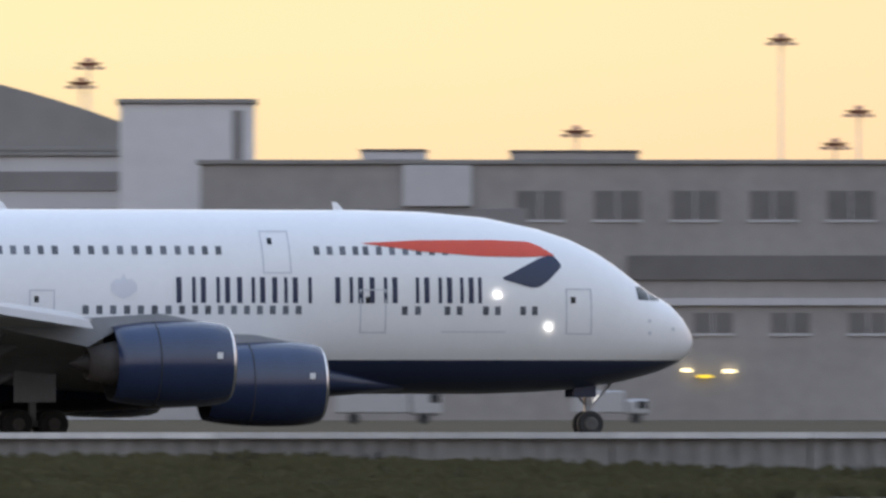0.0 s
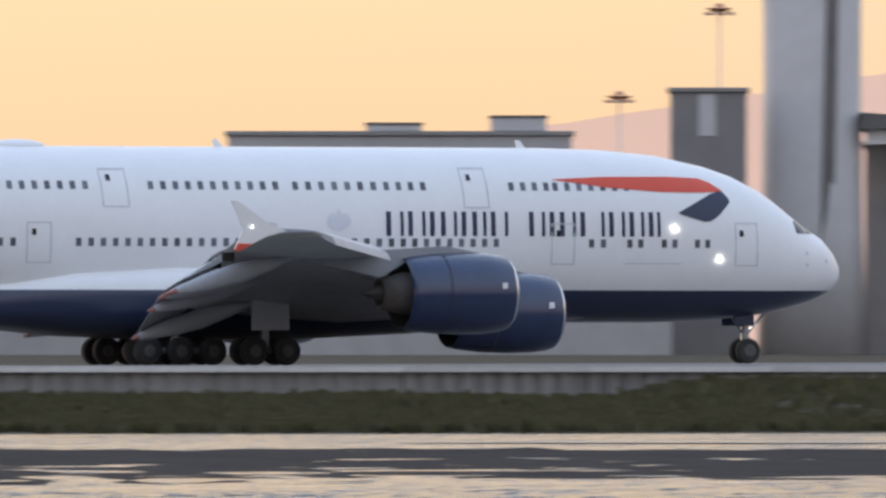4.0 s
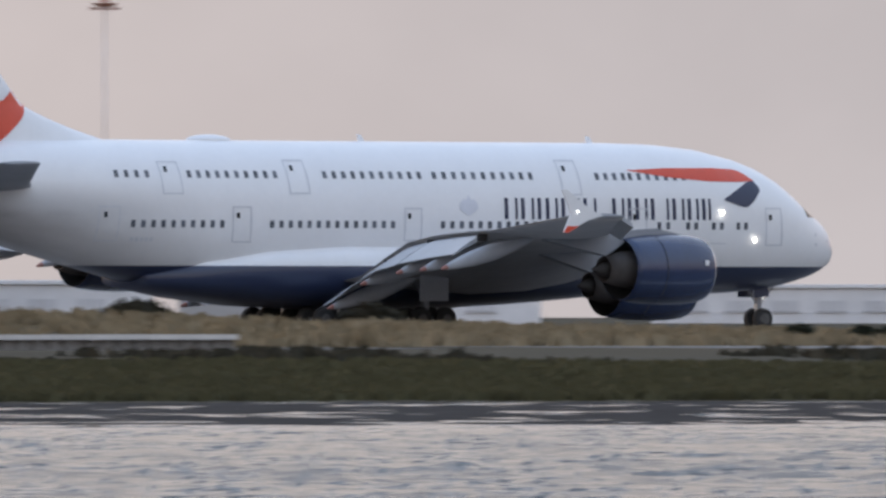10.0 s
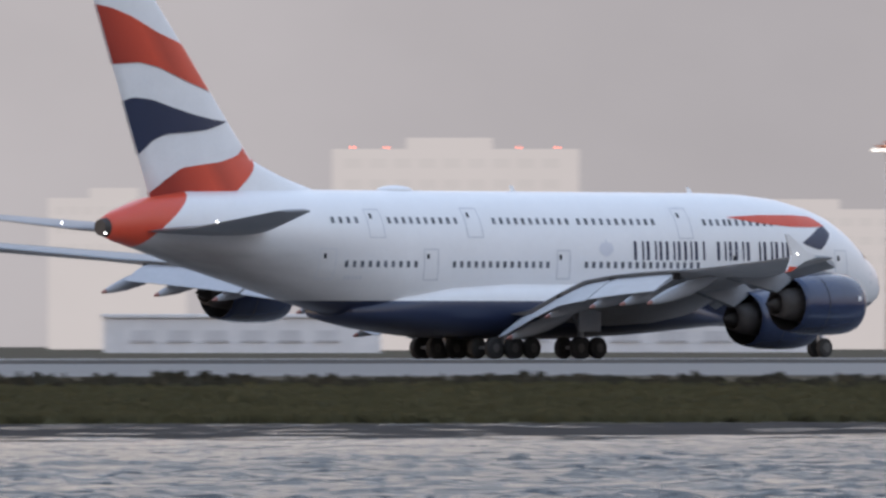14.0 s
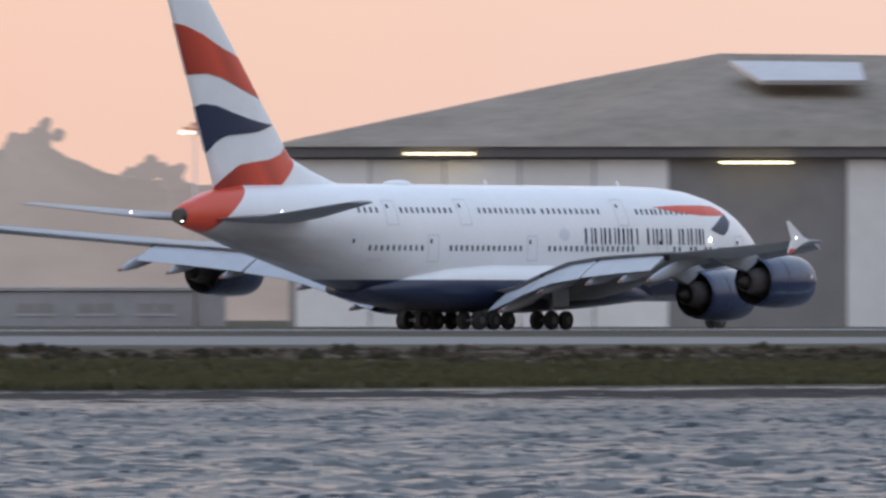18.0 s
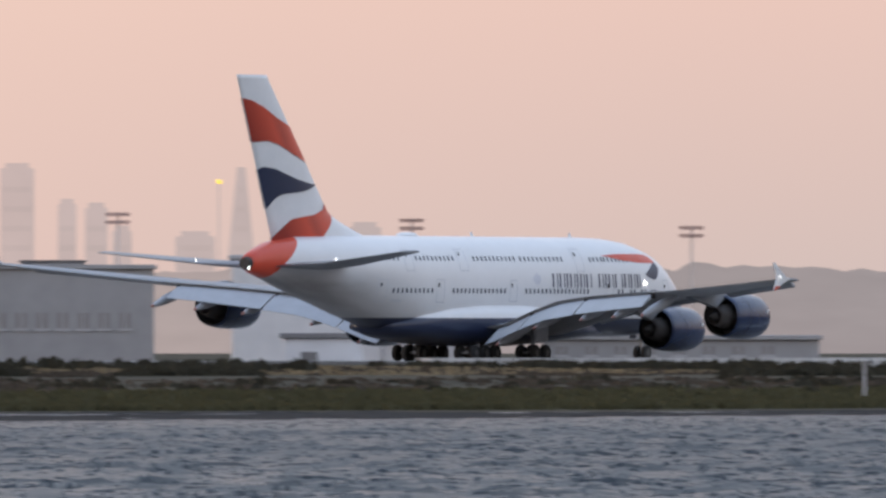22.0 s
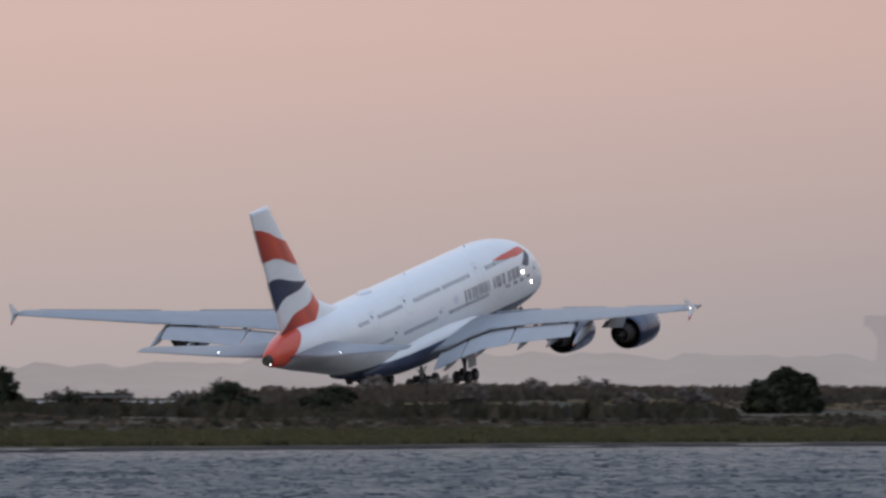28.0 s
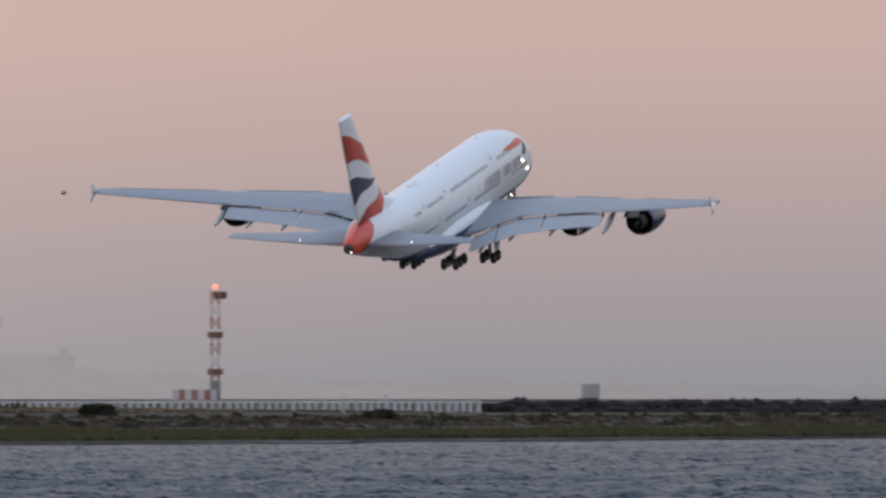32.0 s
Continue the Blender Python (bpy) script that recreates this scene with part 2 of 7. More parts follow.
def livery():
    """Fuselage paint: white above, navy below the waterline, red tail cone, underside shade and soot mottling painted
    along the lower tail.
    """
    m = mat("fuselage_paint", (0.8, 0.8, 0.8), rough=0.32, var=0.03, scale=0.5, coat=0.3)
    nt = m.node_tree
    b = nt.nodes["Principled BSDF"]
    white = b.inputs["Base Color"].links[0].from_socket
    t = nt.nodes.new("ShaderNodeTexCoord")
    sp = nt.nodes.new("ShaderNodeSeparateXYZ")
    nt.links.new(t.outputs["Object"], sp.inputs[0])
    X, Z = sp.outputs[0], sp.outputs[2]

    def mth(op, a, c=None, clamp=False):
        n = nt.nodes.new("ShaderNodeMath")
        n.operation, n.use_clamp = op, clamp
        for i, v in enumerate((a, c)):
            if v is None:
                continue
            if isinstance(v, (int, float)):
                n.inputs[i].default_value = v
            else:
                nt.links.new(v, n.inputs[i])
        return n.outputs[0]

    def mix(fac, a, c):
        n = nt.nodes.new("ShaderNodeMix")
        n.data_type = "RGBA"
        nt.links.new(fac, n.inputs[0])
        for s, v in ((n.inputs[6], a), (n.inputs[7], c)):
            if isinstance(v, tuple):
                s.default_value = v
            else:
                nt.links.new(v, s)
        return n.outputs[2]

    aft = mth("SUBTRACT", PIV - 0.5, X)
    Z = mth("SUBTRACT", mth("MULTIPLY", mth("ADD", Z, 0.2), 1 / 0.955), 0.2)
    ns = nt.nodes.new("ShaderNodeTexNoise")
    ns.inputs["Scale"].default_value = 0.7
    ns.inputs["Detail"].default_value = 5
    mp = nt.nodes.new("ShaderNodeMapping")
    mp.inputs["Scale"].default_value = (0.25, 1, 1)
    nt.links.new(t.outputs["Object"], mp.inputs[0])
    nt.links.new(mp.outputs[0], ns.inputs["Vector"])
    # darker aft and downwards: underside shade painted in, broken up by soot mottling
    shade_soot = mth("MULTIPLY", mth("MULTIPLY", mth("SUBTRACT", aft, 46.0), 1 / 22.0, True),
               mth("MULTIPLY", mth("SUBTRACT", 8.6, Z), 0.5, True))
    shade_soot = mth("MULTIPLY", shade_soot, mth("ADD", ns.outputs["Fac"], 0.45), True)
    c1 = mix(shade_soot, white, (0.13, 0.11, 0.10, 1))
    c2 = mix(mth("MULTIPLY", mth("LESS_THAN", Z, 3.65), 0.995), c1, (0.018, 0.028, 0.068, 1))
    edge = mth("ADD", 64.5, mth("MULTIPLY", mth("SUBTRACT", 9.6, Z), 1.15))
    red = mth("GREATER_THAN", aft, edge)
    c3 = mix(red, c2, (0.66, 0.075, 0.035, 1))
    nt.links.new(c3, b.inputs["Base Color"])
    return m


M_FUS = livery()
M_WHITE = mat("white_paint", (0.8, 0.8, 0.8), rough=0.35, var=0.04, scale=0.8, coat=0.2)
M_NAVY = mat("navy_paint", (0.020, 0.034, 0.085), rough=0.25, var=0.12, scale=0.9, coat=0.5)
M_NAVYDECAL = mat("navy_decal", (0.02, 0.03, 0.07), rough=0.35, var=0.06, scale=1.0)
M_RED = mat("red_paint", (0.66, 0.075, 0.035), rough=0.35, var=0.07, scale=0.7)


def fold_red():
    """Red of the fin with the darker painted fold that runs down its middle."""
    m = mat("fin_red", (0.66, 0.075, 0.035), rough=0.35, var=0.05, scale=0.7)
    nt = m.node_tree
    b = nt.nodes["Principled BSDF"]
    src = b.inputs["Base Color"].links[0].from_socket
    t = nt.nodes.new("ShaderNodeTexCoord")
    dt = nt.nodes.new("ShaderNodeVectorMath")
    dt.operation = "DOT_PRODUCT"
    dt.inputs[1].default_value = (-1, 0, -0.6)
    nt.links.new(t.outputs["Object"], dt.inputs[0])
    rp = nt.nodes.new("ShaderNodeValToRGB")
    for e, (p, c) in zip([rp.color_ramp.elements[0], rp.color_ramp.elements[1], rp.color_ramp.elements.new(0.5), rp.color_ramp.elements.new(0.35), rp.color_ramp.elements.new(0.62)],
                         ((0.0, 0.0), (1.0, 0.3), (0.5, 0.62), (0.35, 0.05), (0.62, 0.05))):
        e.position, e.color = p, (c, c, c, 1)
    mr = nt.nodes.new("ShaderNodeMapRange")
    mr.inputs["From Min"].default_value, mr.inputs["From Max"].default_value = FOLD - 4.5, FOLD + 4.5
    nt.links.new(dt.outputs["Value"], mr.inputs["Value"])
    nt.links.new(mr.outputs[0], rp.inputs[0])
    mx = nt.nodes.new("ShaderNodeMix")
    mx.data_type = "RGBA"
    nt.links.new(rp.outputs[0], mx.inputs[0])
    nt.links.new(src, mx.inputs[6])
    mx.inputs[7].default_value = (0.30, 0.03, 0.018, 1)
    nt.links.new(mx.outputs[2], b.inputs["Base Color"])
    return m


FOLD = 19.3      # where the fold lies along the fin
M_FINRED = fold_red()
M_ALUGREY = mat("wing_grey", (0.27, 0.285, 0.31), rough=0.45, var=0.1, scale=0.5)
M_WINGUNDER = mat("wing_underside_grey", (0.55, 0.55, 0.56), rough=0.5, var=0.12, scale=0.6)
M_ALULIGHT = mat("flap_grey", (0.42, 0.435, 0.46), rough=0.4, var=0.08, scale=0.6)
M_METAL = mat("polished_lip", (0.75, 0.76, 0.78), rough=0.25, metal=1.0, var=0.04, scale=2)
M_DARKMETAL = mat("burnt_metal", (0.07, 0.062, 0.058), rough=0.7, metal=0.4, var=0.25, scale=2)
M_CORE = mat("core_cowl_metal", (0.085, 0.075, 0.07), rough=0.75, metal=0.2, var=0.25, scale=1.5)
M_TYRE = mat("tyre_rubber", (0.035, 0.034, 0.034), rough=0.85, var=0.2, scale=3)
M_HUB = mat("dusty_wheel_hub", (0.11, 0.105, 0.10), rough=0.7, metal=0.2, var=0.25, scale=4)
M_STRUT = mat("gear_strut", (0.32, 0.33, 0.35), rough=0.45, metal=0.3, var=0.15, scale=3)
M_GLASS = mat("cabin_glass", (0.02, 0.025, 0.03), rough=0.15, var=0.1, scale=3)
M_CABIN = mat("cabin_window_glass", (0.13, 0.14, 0.16), rough=0.2, var=0.2, scale=1.5, obj_var=0.3)
M_SEAM = mat("door_seam", (0.56, 0.575, 0.6), rough=0.6, var=0.1, scale=3)
M_CREST = mat("faded_crest", (0.66, 0.67, 0.71), rough=0.5, var=0.05, scale=2)
M_LAMP = mat("landing_light", (1, 1, 1), emit=(1.0, 0.95, 0.85), strength=30.0)
M_NAVLIGHT = mat("strobe_light", (1, 1, 1), emit=(1.0, 0.98, 0.95), strength=5.0)
M_TERM = mat("weathered_concrete", (0.39, 0.372, 0.37), rough=0.85, var=0.14, scale=0.06, fine=8)
M_BROWNWALL = mat("brown_concrete", (0.32, 0.295, 0.28), rough=0.88, var=0.16, scale=0.07, fine=8)
M_GREYWALL = mat("light_grey_concrete", (0.60, 0.575, 0.59), rough=0.85, var=0.1, scale=0.06, fine=8)
M_HANGARROOF = mat("weathered_brown_roof", (0.27, 0.228, 0.185), rough=1.0, spec=0.05, var=0.25, scale=0.04, fine=9)
M_TERM2 = mat("pale_cladding", (0.52, 0.50, 0.50), rough=0.75, var=0.1, scale=0.08)
M_BAND = mat("dark_band_glazing", (0.15, 0.14, 0.135), rough=0.45, var=0.2, scale=0.08)
M_DARKWALL = mat("shaded_metal_wall", (0.23, 0.215, 0.21), rough=0.7, var=0.15, scale=0.06)
M_WHITEWALL = mat("white_wall", (0.62, 0.60, 0.60), rough=0.7, var=0.08, scale=0.1)
# distance haze on the apron sheds, painted in as paler walls and windows
M_PALE = mat("pale_hazy_cladding", (0.8, 0.78, 0.78), rough=0.8, var=0.14, scale=0.05, fine=9)
M_PALEWIN = mat("haze_paled_panes", (0.66, 0.645, 0.65), rough=0.8, var=0.1, scale=0.2)
M_ROOF = mat("grey_metal_roof", (0.255, 0.24, 0.228), rough=0.8, var=0.14, scale=0.05, fine=9)
M_BLUEGREY = mat("blue_grey_sheet_metal", (0.30, 0.325, 0.36), rough=0.6, var=0.1, scale=0.3, obj_var=0.04)
M_ROOFDARK = mat("dark_roof_edge", (0.13, 0.12, 0.118), rough=0.7, var=0.15, scale=0.1)
M_DOOR = mat("hangar_door", (0.8, 0.77, 0.74), rough=0.7, var=0.08, scale=0.08, obj_var=0.06)
M_MAST = mat("mast_steel", (0.70, 0.62, 0.58), rough=0.6, var=0.1, scale=0.5)
M_MASTLAMP = mat("red_brown_steel", (0.44, 0.2, 0.14), rough=0.6, var=0.15, scale=1)
M_MASTHEAD = mat("mast_head", (0.56, 0.36, 0.30), rough=0.6, var=0.1, scale=0.5)
M_BULB = mat("lit_lamp", (1, 1, 1), emit=(1.0, 0.93, 0.80), strength=2.0)
M_BULBWARM = mat("warm_lamp", (1, 0.9, 0.6), emit=(1.0, 0.82, 0.45), strength=3.5)
M_SIGN = mat("lit_yellow_sign", (0.9, 0.65, 0.05), emit=(1.0, 0.70, 0.04), strength=1.0)
M_REDLAMP = mat("red_obstruction_lamp", (0.9, 0.1, 0.05), emit=(1.0, 0.20, 0.12), strength=3.0)
M_CONC = mat("seawall_concrete", (0.235, 0.224, 0.215), rough=0.9, var=0.2, scale=0.35, obj_var=0.12)
M_CONCRIB = mat("seawall_rib", (0.58, 0.56, 0.54), rough=0.9, var=0.15, scale=0.6, obj_var=0.12)
M_ASPH = mat("runway_asphalt", (0.16, 0.155, 0.15), rough=0.85, var=0.16, scale=0.05, fine=12, stretch=(0.25, 1, 1))
M_PAINTLINE = mat("runway_paint", (0.7, 0.7, 0.68), rough=0.7, var=0.2, scale=0.6)
M_RED2 = mat("tower_red", (0.35, 0.155, 0.125), rough=0.6, var=0.15, scale=0.8)
M_WHITE2 = mat("tower_white", (0.56, 0.53, 0.52), rough=0.6, var=0.1, scale=0.8)
M_RUST = mat("rusty_steel", (0.17, 0.09, 0.07), rough=0.8, var=0.25, scale=1.0)
M_LOG = mat("wet_driftwood", (0.03, 0.028, 0.026), rough=0.7, var=0.3, scale=2)
M_BIRD = mat("bird_feathers", (0.05, 0.048, 0.045), rough=0.8, var=0.2, scale=6)
M_TRUCK = mat("white_vehicle", (0.42, 0.41, 0.41), rough=0.4, var=0.05, scale=1)
M_BLUETAIL = mat("blue_tail_paint", (0.05, 0.16, 0.32), rough=0.4, var=0.15, scale=0.4)
M_SKIN = mat("far_airliner_white", (0.66, 0.68, 0.72), rough=0.4, var=0.05, scale=0.4)
M_ORANGE = mat("orange_panel", (0.56, 0.17, 0.10), rough=0.6, var=0.12, scale=1)
M_ROCK = mat("dark_riprap", (0.03, 0.027, 0.026), rough=1.0, spec=0.1, var=0.3, scale=0.8, obj_var=0.3)


# ---- mesh helpers ----
def finish(name, bm, material, parent=None, label="", smooth=False, recalc=True):
    if recalc:
        bmesh.ops.recalc_face_normals(bm, faces=bm.faces)
    me = bpy.data.meshes.new(name)
    bm.to_mesh(me)
    bm.free()
    for m in (material if isinstance(material, (list, tuple)) else [material]):
        me.materials.append(m)
    if smooth:
        for p in me.polygons:
            p.use_smooth = True
    ob = new(name, me)
    if parent:
        ob.parent = parent
    if label:
        ob["label"] = label
    return ob


def part(name, bm, material, parent, label="", smooth=False, recalc=True):
    return finish(name, bm, material, parent, label, smooth, recalc)


def thing(name, m, label, category, group="", kind=""):
    ob = new(name)
    ob.matrix_basis = m
    ob.empty_display_size = 0.5
    return tagged(ob, label, category, group, kind)


def add_box(bm, x0, x1, y0, y1, z0, z1, bevel=0.0, m=None):
    c = Vector(((x0 + x1) / 2, (y0 + y1) / 2, (z0 + z1) / 2))
    mm = Matrix.Translation(c) @ Matrix.Diagonal((x1 - x0, y1 - y0, z1 - z0, 1))
    r = bmesh.ops.create_cube(bm, size=1, matrix=mm)
    vs = r["verts"]
    if bevel:
        es = list({e for v in vs for e in v.link_edges})
        g = bmesh.ops.bevel(bm, geom=es, offset=bevel, segments=1, affect="EDGES", profile=0.5)
        vs = list({v for f in g["faces"] for v in f.verts} | {v for v in vs if v.is_valid})
    if m is not None:
        bmesh.ops.transform(bm, matrix=m, verts=[v for v in vs if v.is_valid])
    return vs


def box(x0, x1, y0, y1, z0, z1, bevel=0.0, m=None):
    bm = bmesh.new()
    add_box(bm, x0, x1, y0, y1, z0, z1, bevel, m)
    return bm


def add_bar(bm, a, b, w, segs=4):
    """A straight bar of round or square section from a to b."""
    a, b = Vector(a), Vector(b)
    d = b - a
    q = d.to_track_quat("Z", "Y").to_matrix().to_4x4()
    mm = Matrix.Translation((a + b) / 2) @ q
    bmesh.ops.create_cone(bm, cap_ends=True, segments=segs, radius1=w / 2, radius2=w / 2, depth=d.length, matrix=mm)


def add_cyl(bm, c, axis, r1, r2, depth, segs=20):
    q = Vector(axis).to_track_quat("Z", "Y").to_matrix().to_4x4()
    return bmesh.ops.create_cone(bm, cap_ends=True, segments=segs, radius1=r1, radius2=r2, depth=depth, matrix=Matrix.Translation(c) @ q)


def loft(rings, close=True, caps=True):
    """A skin over rings of points of equal number."""
    bm = bmesh.new()
    vs = [[bm.verts.new(p) for p in ring] for ring in rings]
    n = len(rings[0])
    for i in range(len(rings) - 1):
        for j in range(n if close else n - 1):
            k = (j + 1) % n
            bm.faces.new((vs[i][j], vs[i][k], vs[i + 1][k], vs[i + 1][j]))
    if caps:
        bm.faces.new(vs[0][::-1])
        bm.faces.new(vs[-1])
    return bm


def step(e0, e1, x):
    u = min(1, max(0, (x - e0) / (e1 - e0)))
    return u * u * (3 - 2 * u)


def bearing(az, r, z=0.0):
    a = radians(compass(az))
    return Vector((r / PAN * math.sin(a), r / PAN * math.cos(a), z))


def facing(az, r, z=0.0, turn=0.0):
    """A pose on the ground at a bearing, its local x to the right and y away from the shore."""
    p = bearing(az, r, z)
    return pose(p.x, p.y, p.z, 0, 0, -compass(az) + turn)


def span(az0, az1, r):
    return 2 * r * math.tan(radians((az1 - az0) / 2))


GROUND = 1.3
RUNWAY = 1.52


# ---- the airliner ----
def rows_interp(table, x):
    for i in range(len(table) - 1):
        if table[i][0] <= x <= table[i + 1][0]:
            u = (x - table[i][0]) / (table[i + 1][0] - table[i][0])
            return [p + (q - p) * u for p, q in zip(table[i][1:], table[i + 1][1:])]
    return list(table[0][1:] if x < table[0][0] else table[-1][1:])


# aft of nose, top, bottom, half width
STATIONS = [(0.42, 4.75, 4.4, 0.12), (0.6, 5.15, 4.0, 0.6), (1.0, 5.78, 3.62, 1.1), (1.6, 6.42, 3.32, 1.6), (2.1, 6.74, 3.1, 1.9),
            (2.6, 7.08, 2.93, 2.15), (3.3, 7.68, 2.72, 2.5), (4.1, 8.38, 2.5, 2.75), (4.9, 8.97, 2.35, 2.95), (6.1, 9.62, 2.2, 3.18),
            (7.5, 10.1, 2.1, 3.35), (10.2, 10.65, 2.0, 3.52), (13.2, 10.92, 2.0, 3.57), (16.5, 11.0, 2.0, 3.57), (45.0, 11.0, 2.0, 3.57), (49.0, 11.0, 2.55, 3.55), (53.0, 11.0, 3.55, 3.42),
            (58.0, 11.0, 4.8, 2.95), (63.0, 10.85, 6.0, 2.2), (66.5, 10.3, 6.95, 1.4), (68.7, 9.55, 7.5, 0.9), (69.5, 9.15, 7.8, 0.64)]
POW = 2.25


def skin_y(a, z):
    top, bot, w = rows_interp(STATIONS, a)
    u = abs((z - (top + bot) / 2) / ((top - bot) / 2))
    return w * max(0.0, 1 - min(u, 1) ** POW) ** (1 / POW)


SHIFT = [(0, 0.14), (2, 0.2), (4, 0.45), (7, 0.75), (9, 0.66), (11, 0.58), (20, 0.42), (26, 0.32), (32, 0.6), (45, 0.75), (53, 0.75), (70, 0.43)]
UP = 0.955


def fx(a):
    return PIV - a - rows_interp(SHIFT, a)[0]


def up(z):
    """Height above the wheels' foot, from the drawing's height."""
    return (z + 0.2) * UP - 0.2


def lift(bm):
    for v in bm.verts:
        v.co.z = up(v.co.z)
    return bm


def fuselage_mesh():
    rings = []
    sts = []
    for i in range(len(STATIONS) - 1):
        a0, a1 = STATIONS[i][0], STATIONS[i + 1][0]
        n = max(1, int((a1 - a0) / 1.6))
        sts += [a0 + (a1 - a0) * k / n for k in range(n)]
    sts.append(STATIONS[-1][0])
    for a in sts:
        top, bot, w = rows_interp(STATIONS, a)
        zc, h = (top + bot) / 2, (top - bot) / 2
        ring = []
        for k in range(64):
            t = 2 * math.pi * k / 64
            c, s = math.cos(t), math.sin(t)
            ring.append((fx(a), w * math.copysign(abs(c) ** (2 / POW), c), zc + h * math.copysign(abs(s) ** (2 / POW), s)))
        rings.append(ring)
    return lift(loft(rings))


def patch(curves, a0, a1, n, side, off, rowsn=6):
    """A thin skin laid on the fuselage between an upper and a lower line, each a function of the distance aft."""
    lo, hi = curves
    bm = bmesh.new()
    grid = []
    for i in range(n + 1):
        a = a0 + (a1 - a0) * i / n
        col = []
        for j in range(rowsn + 1):
            z = lo(a) + (hi(a) - lo(a)) * j / rowsn
            col.append(bm.verts.new((fx(a), side * (skin_y(a, z) + off), up(z))))
        grid.append(col)
    for i in range(n):
        for j in range(rowsn):
            q = (grid[i][j], grid[i + 1][j], grid[i + 1][j + 1], grid[i][j + 1])
            try:
                bm.faces.new(q)
            except ValueError:
                pass
    return bm


def table_fn(pts):
    pts = sorted(pts)
    return lambda x: rows_interp(pts, x)[0]


def rect_patch(a0, a1, z0, z1, side, off, n=2, rowsn=3):
    return patch((lambda a: z0, lambda a: z1), a0, a1, n, side, off, rowsn)


def frame_patch(bm, a0, a1, z0, z1, side, w=0.06, off=0.03):
    for b in ((a0, a1, z0, z0 + w), (a0, a1, z1 - w, z1), (a0, a0 + w, z0, z1), (a1 - w, a1, z0, z1)):
        p = rect_patch(*b, side, off, 2, 3)
        me = bpy.data.meshes.new("t")
        p.to_mesh(me)
        p.free()
        bm.from_mesh(me)
        bpy.data.meshes.remove(me)


# fin outline: leading and trailing edges by height
def fin_le(z):
    if z > 13.0:
        return 56.5 + 0.813 * (z - 12.7)
    return 56.74 - 1.9 * (13.0 - z) - 0.45 * (13.0 - z) ** 2


def fin_te(z):
    return 65.4 + 0.3816 * (z - 9.9)


def fin_y(z, u):
    c = fin_te(z) - fin_le(z)
    return 0.062 * c * 2.6 * (max(u, 0) ** 0.5) * (1 - u) ** 0.9 + 0.03


def fin_mesh():
    rings = []
    for k in range(45):
        z = 10.3 + (25.05 - 10.3) * k / 44
        le, te = fin_le(z), fin_te(z)
        us = [0, 0.01, 0.025, 0.05, 0.08, 0.12, 0.17, 0.23, 0.3, 0.38, 0.47, 0.57, 0.68, 0.79, 0.9, 1.0]
        right = [(fx(le + (te - le) * u), -fin_y(z, u) if 0 < u else 0, z) for u in us]
        left = [(fx(le + (te - le) * u), fin_y(z, u), z) for u in us[::-1][:-1]]
        rings.append(right + left)
    return lift(loft(rings))


def fin_band(lo, hi, u0, u1, side, n=22, rowsn=6):
    flo, fhi = table_fn(lo), table_fn(hi)
    bm = bmesh.new()
    grid = []
    for i in range(n + 1):
        u = u0 + (u1 - u0) * i / n
        col = []
        for j in range(rowsn + 1):
            z = flo(u) + (fhi(u) - flo(u)) * j / rowsn
            le = 56.5 + 0.813 * (z - 12.7)
            a = le + (fin_te(z) - le) * u
            ua = max(0.0, (a - fin_le(z)) / (fin_te(z) - fin_le(z)))
            col.append(bm.verts.new((fx(a), side * (fin_y(z, ua) + 0.06), z)))
        grid.append(col)
    for i in range(n):
        for j in range(rowsn):
            bm.faces.new((grid[i][j], grid[i + 1][j], grid[i + 1][j + 1], grid[i][j + 1]))
    return lift(bm)


def airfoil_ring(r, le, te, z, th, side, tw=0.0):
    c = te - le
    pts = []
    us = [0, 0.015, 0.06, 0.15, 0.3, 0.5, 0.7, 0.88, 1.0]
    f = lambda u: th * (1.75 * u ** 0.5 * (1 - u) ** 0.85)
    for u in us:
        pts.append((fx(le + c * u), -side * r, z - tw * c * (u - 0.4) + 0.55 * f(u) + 0.02))
    for u in us[::-1][1:-1]:
        pts.append((fx(le + c * u), -side * r, z - tw * c * (u - 0.4) - 0.45 * f(u)))
    return pts


# out from the centreline, leading edge, trailing edge, their heights, thickness
WING = [(2.2, 18.9, 38.0, 3.3, 2.4, 2.1), (4.0, 20.3, 38.1, 3.4, 2.5, 1.95), (6.0, 21.8, 38.3, 3.6, 2.8, 1.75), (9.0, 24.1, 38.8, 3.95, 3.85, 1.5), (12.0, 26.3, 39.6, 4.3, 4.65, 1.25),
        (16.0, 29.2, 40.9, 4.65, 5.0, 1.05), (21.0, 32.7, 42.6, 4.95, 5.2, 0.85), (25.7, 36.0, 44.2, 5.2, 5.3, 0.7), (33.0, 41.1, 46.7, 5.65, 5.7, 0.5), (39.5, 45.5, 49.0, 6.05, 6.1, 0.3)]


def wing_at(r):
    return rows_interp(WING, r)


def wing_top(r, u, side):
    le, te, zl, zt, th = wing_at(r)
    return (PIV - le - (te - le) * u, -side * r, zl + (zt - zl) * u + th * (0.42 * min(1, u / 0.3) ** 0.5 - 0.36 * max(0, (u - 0.4) / 0.6) ** 1.6) + 0.02)


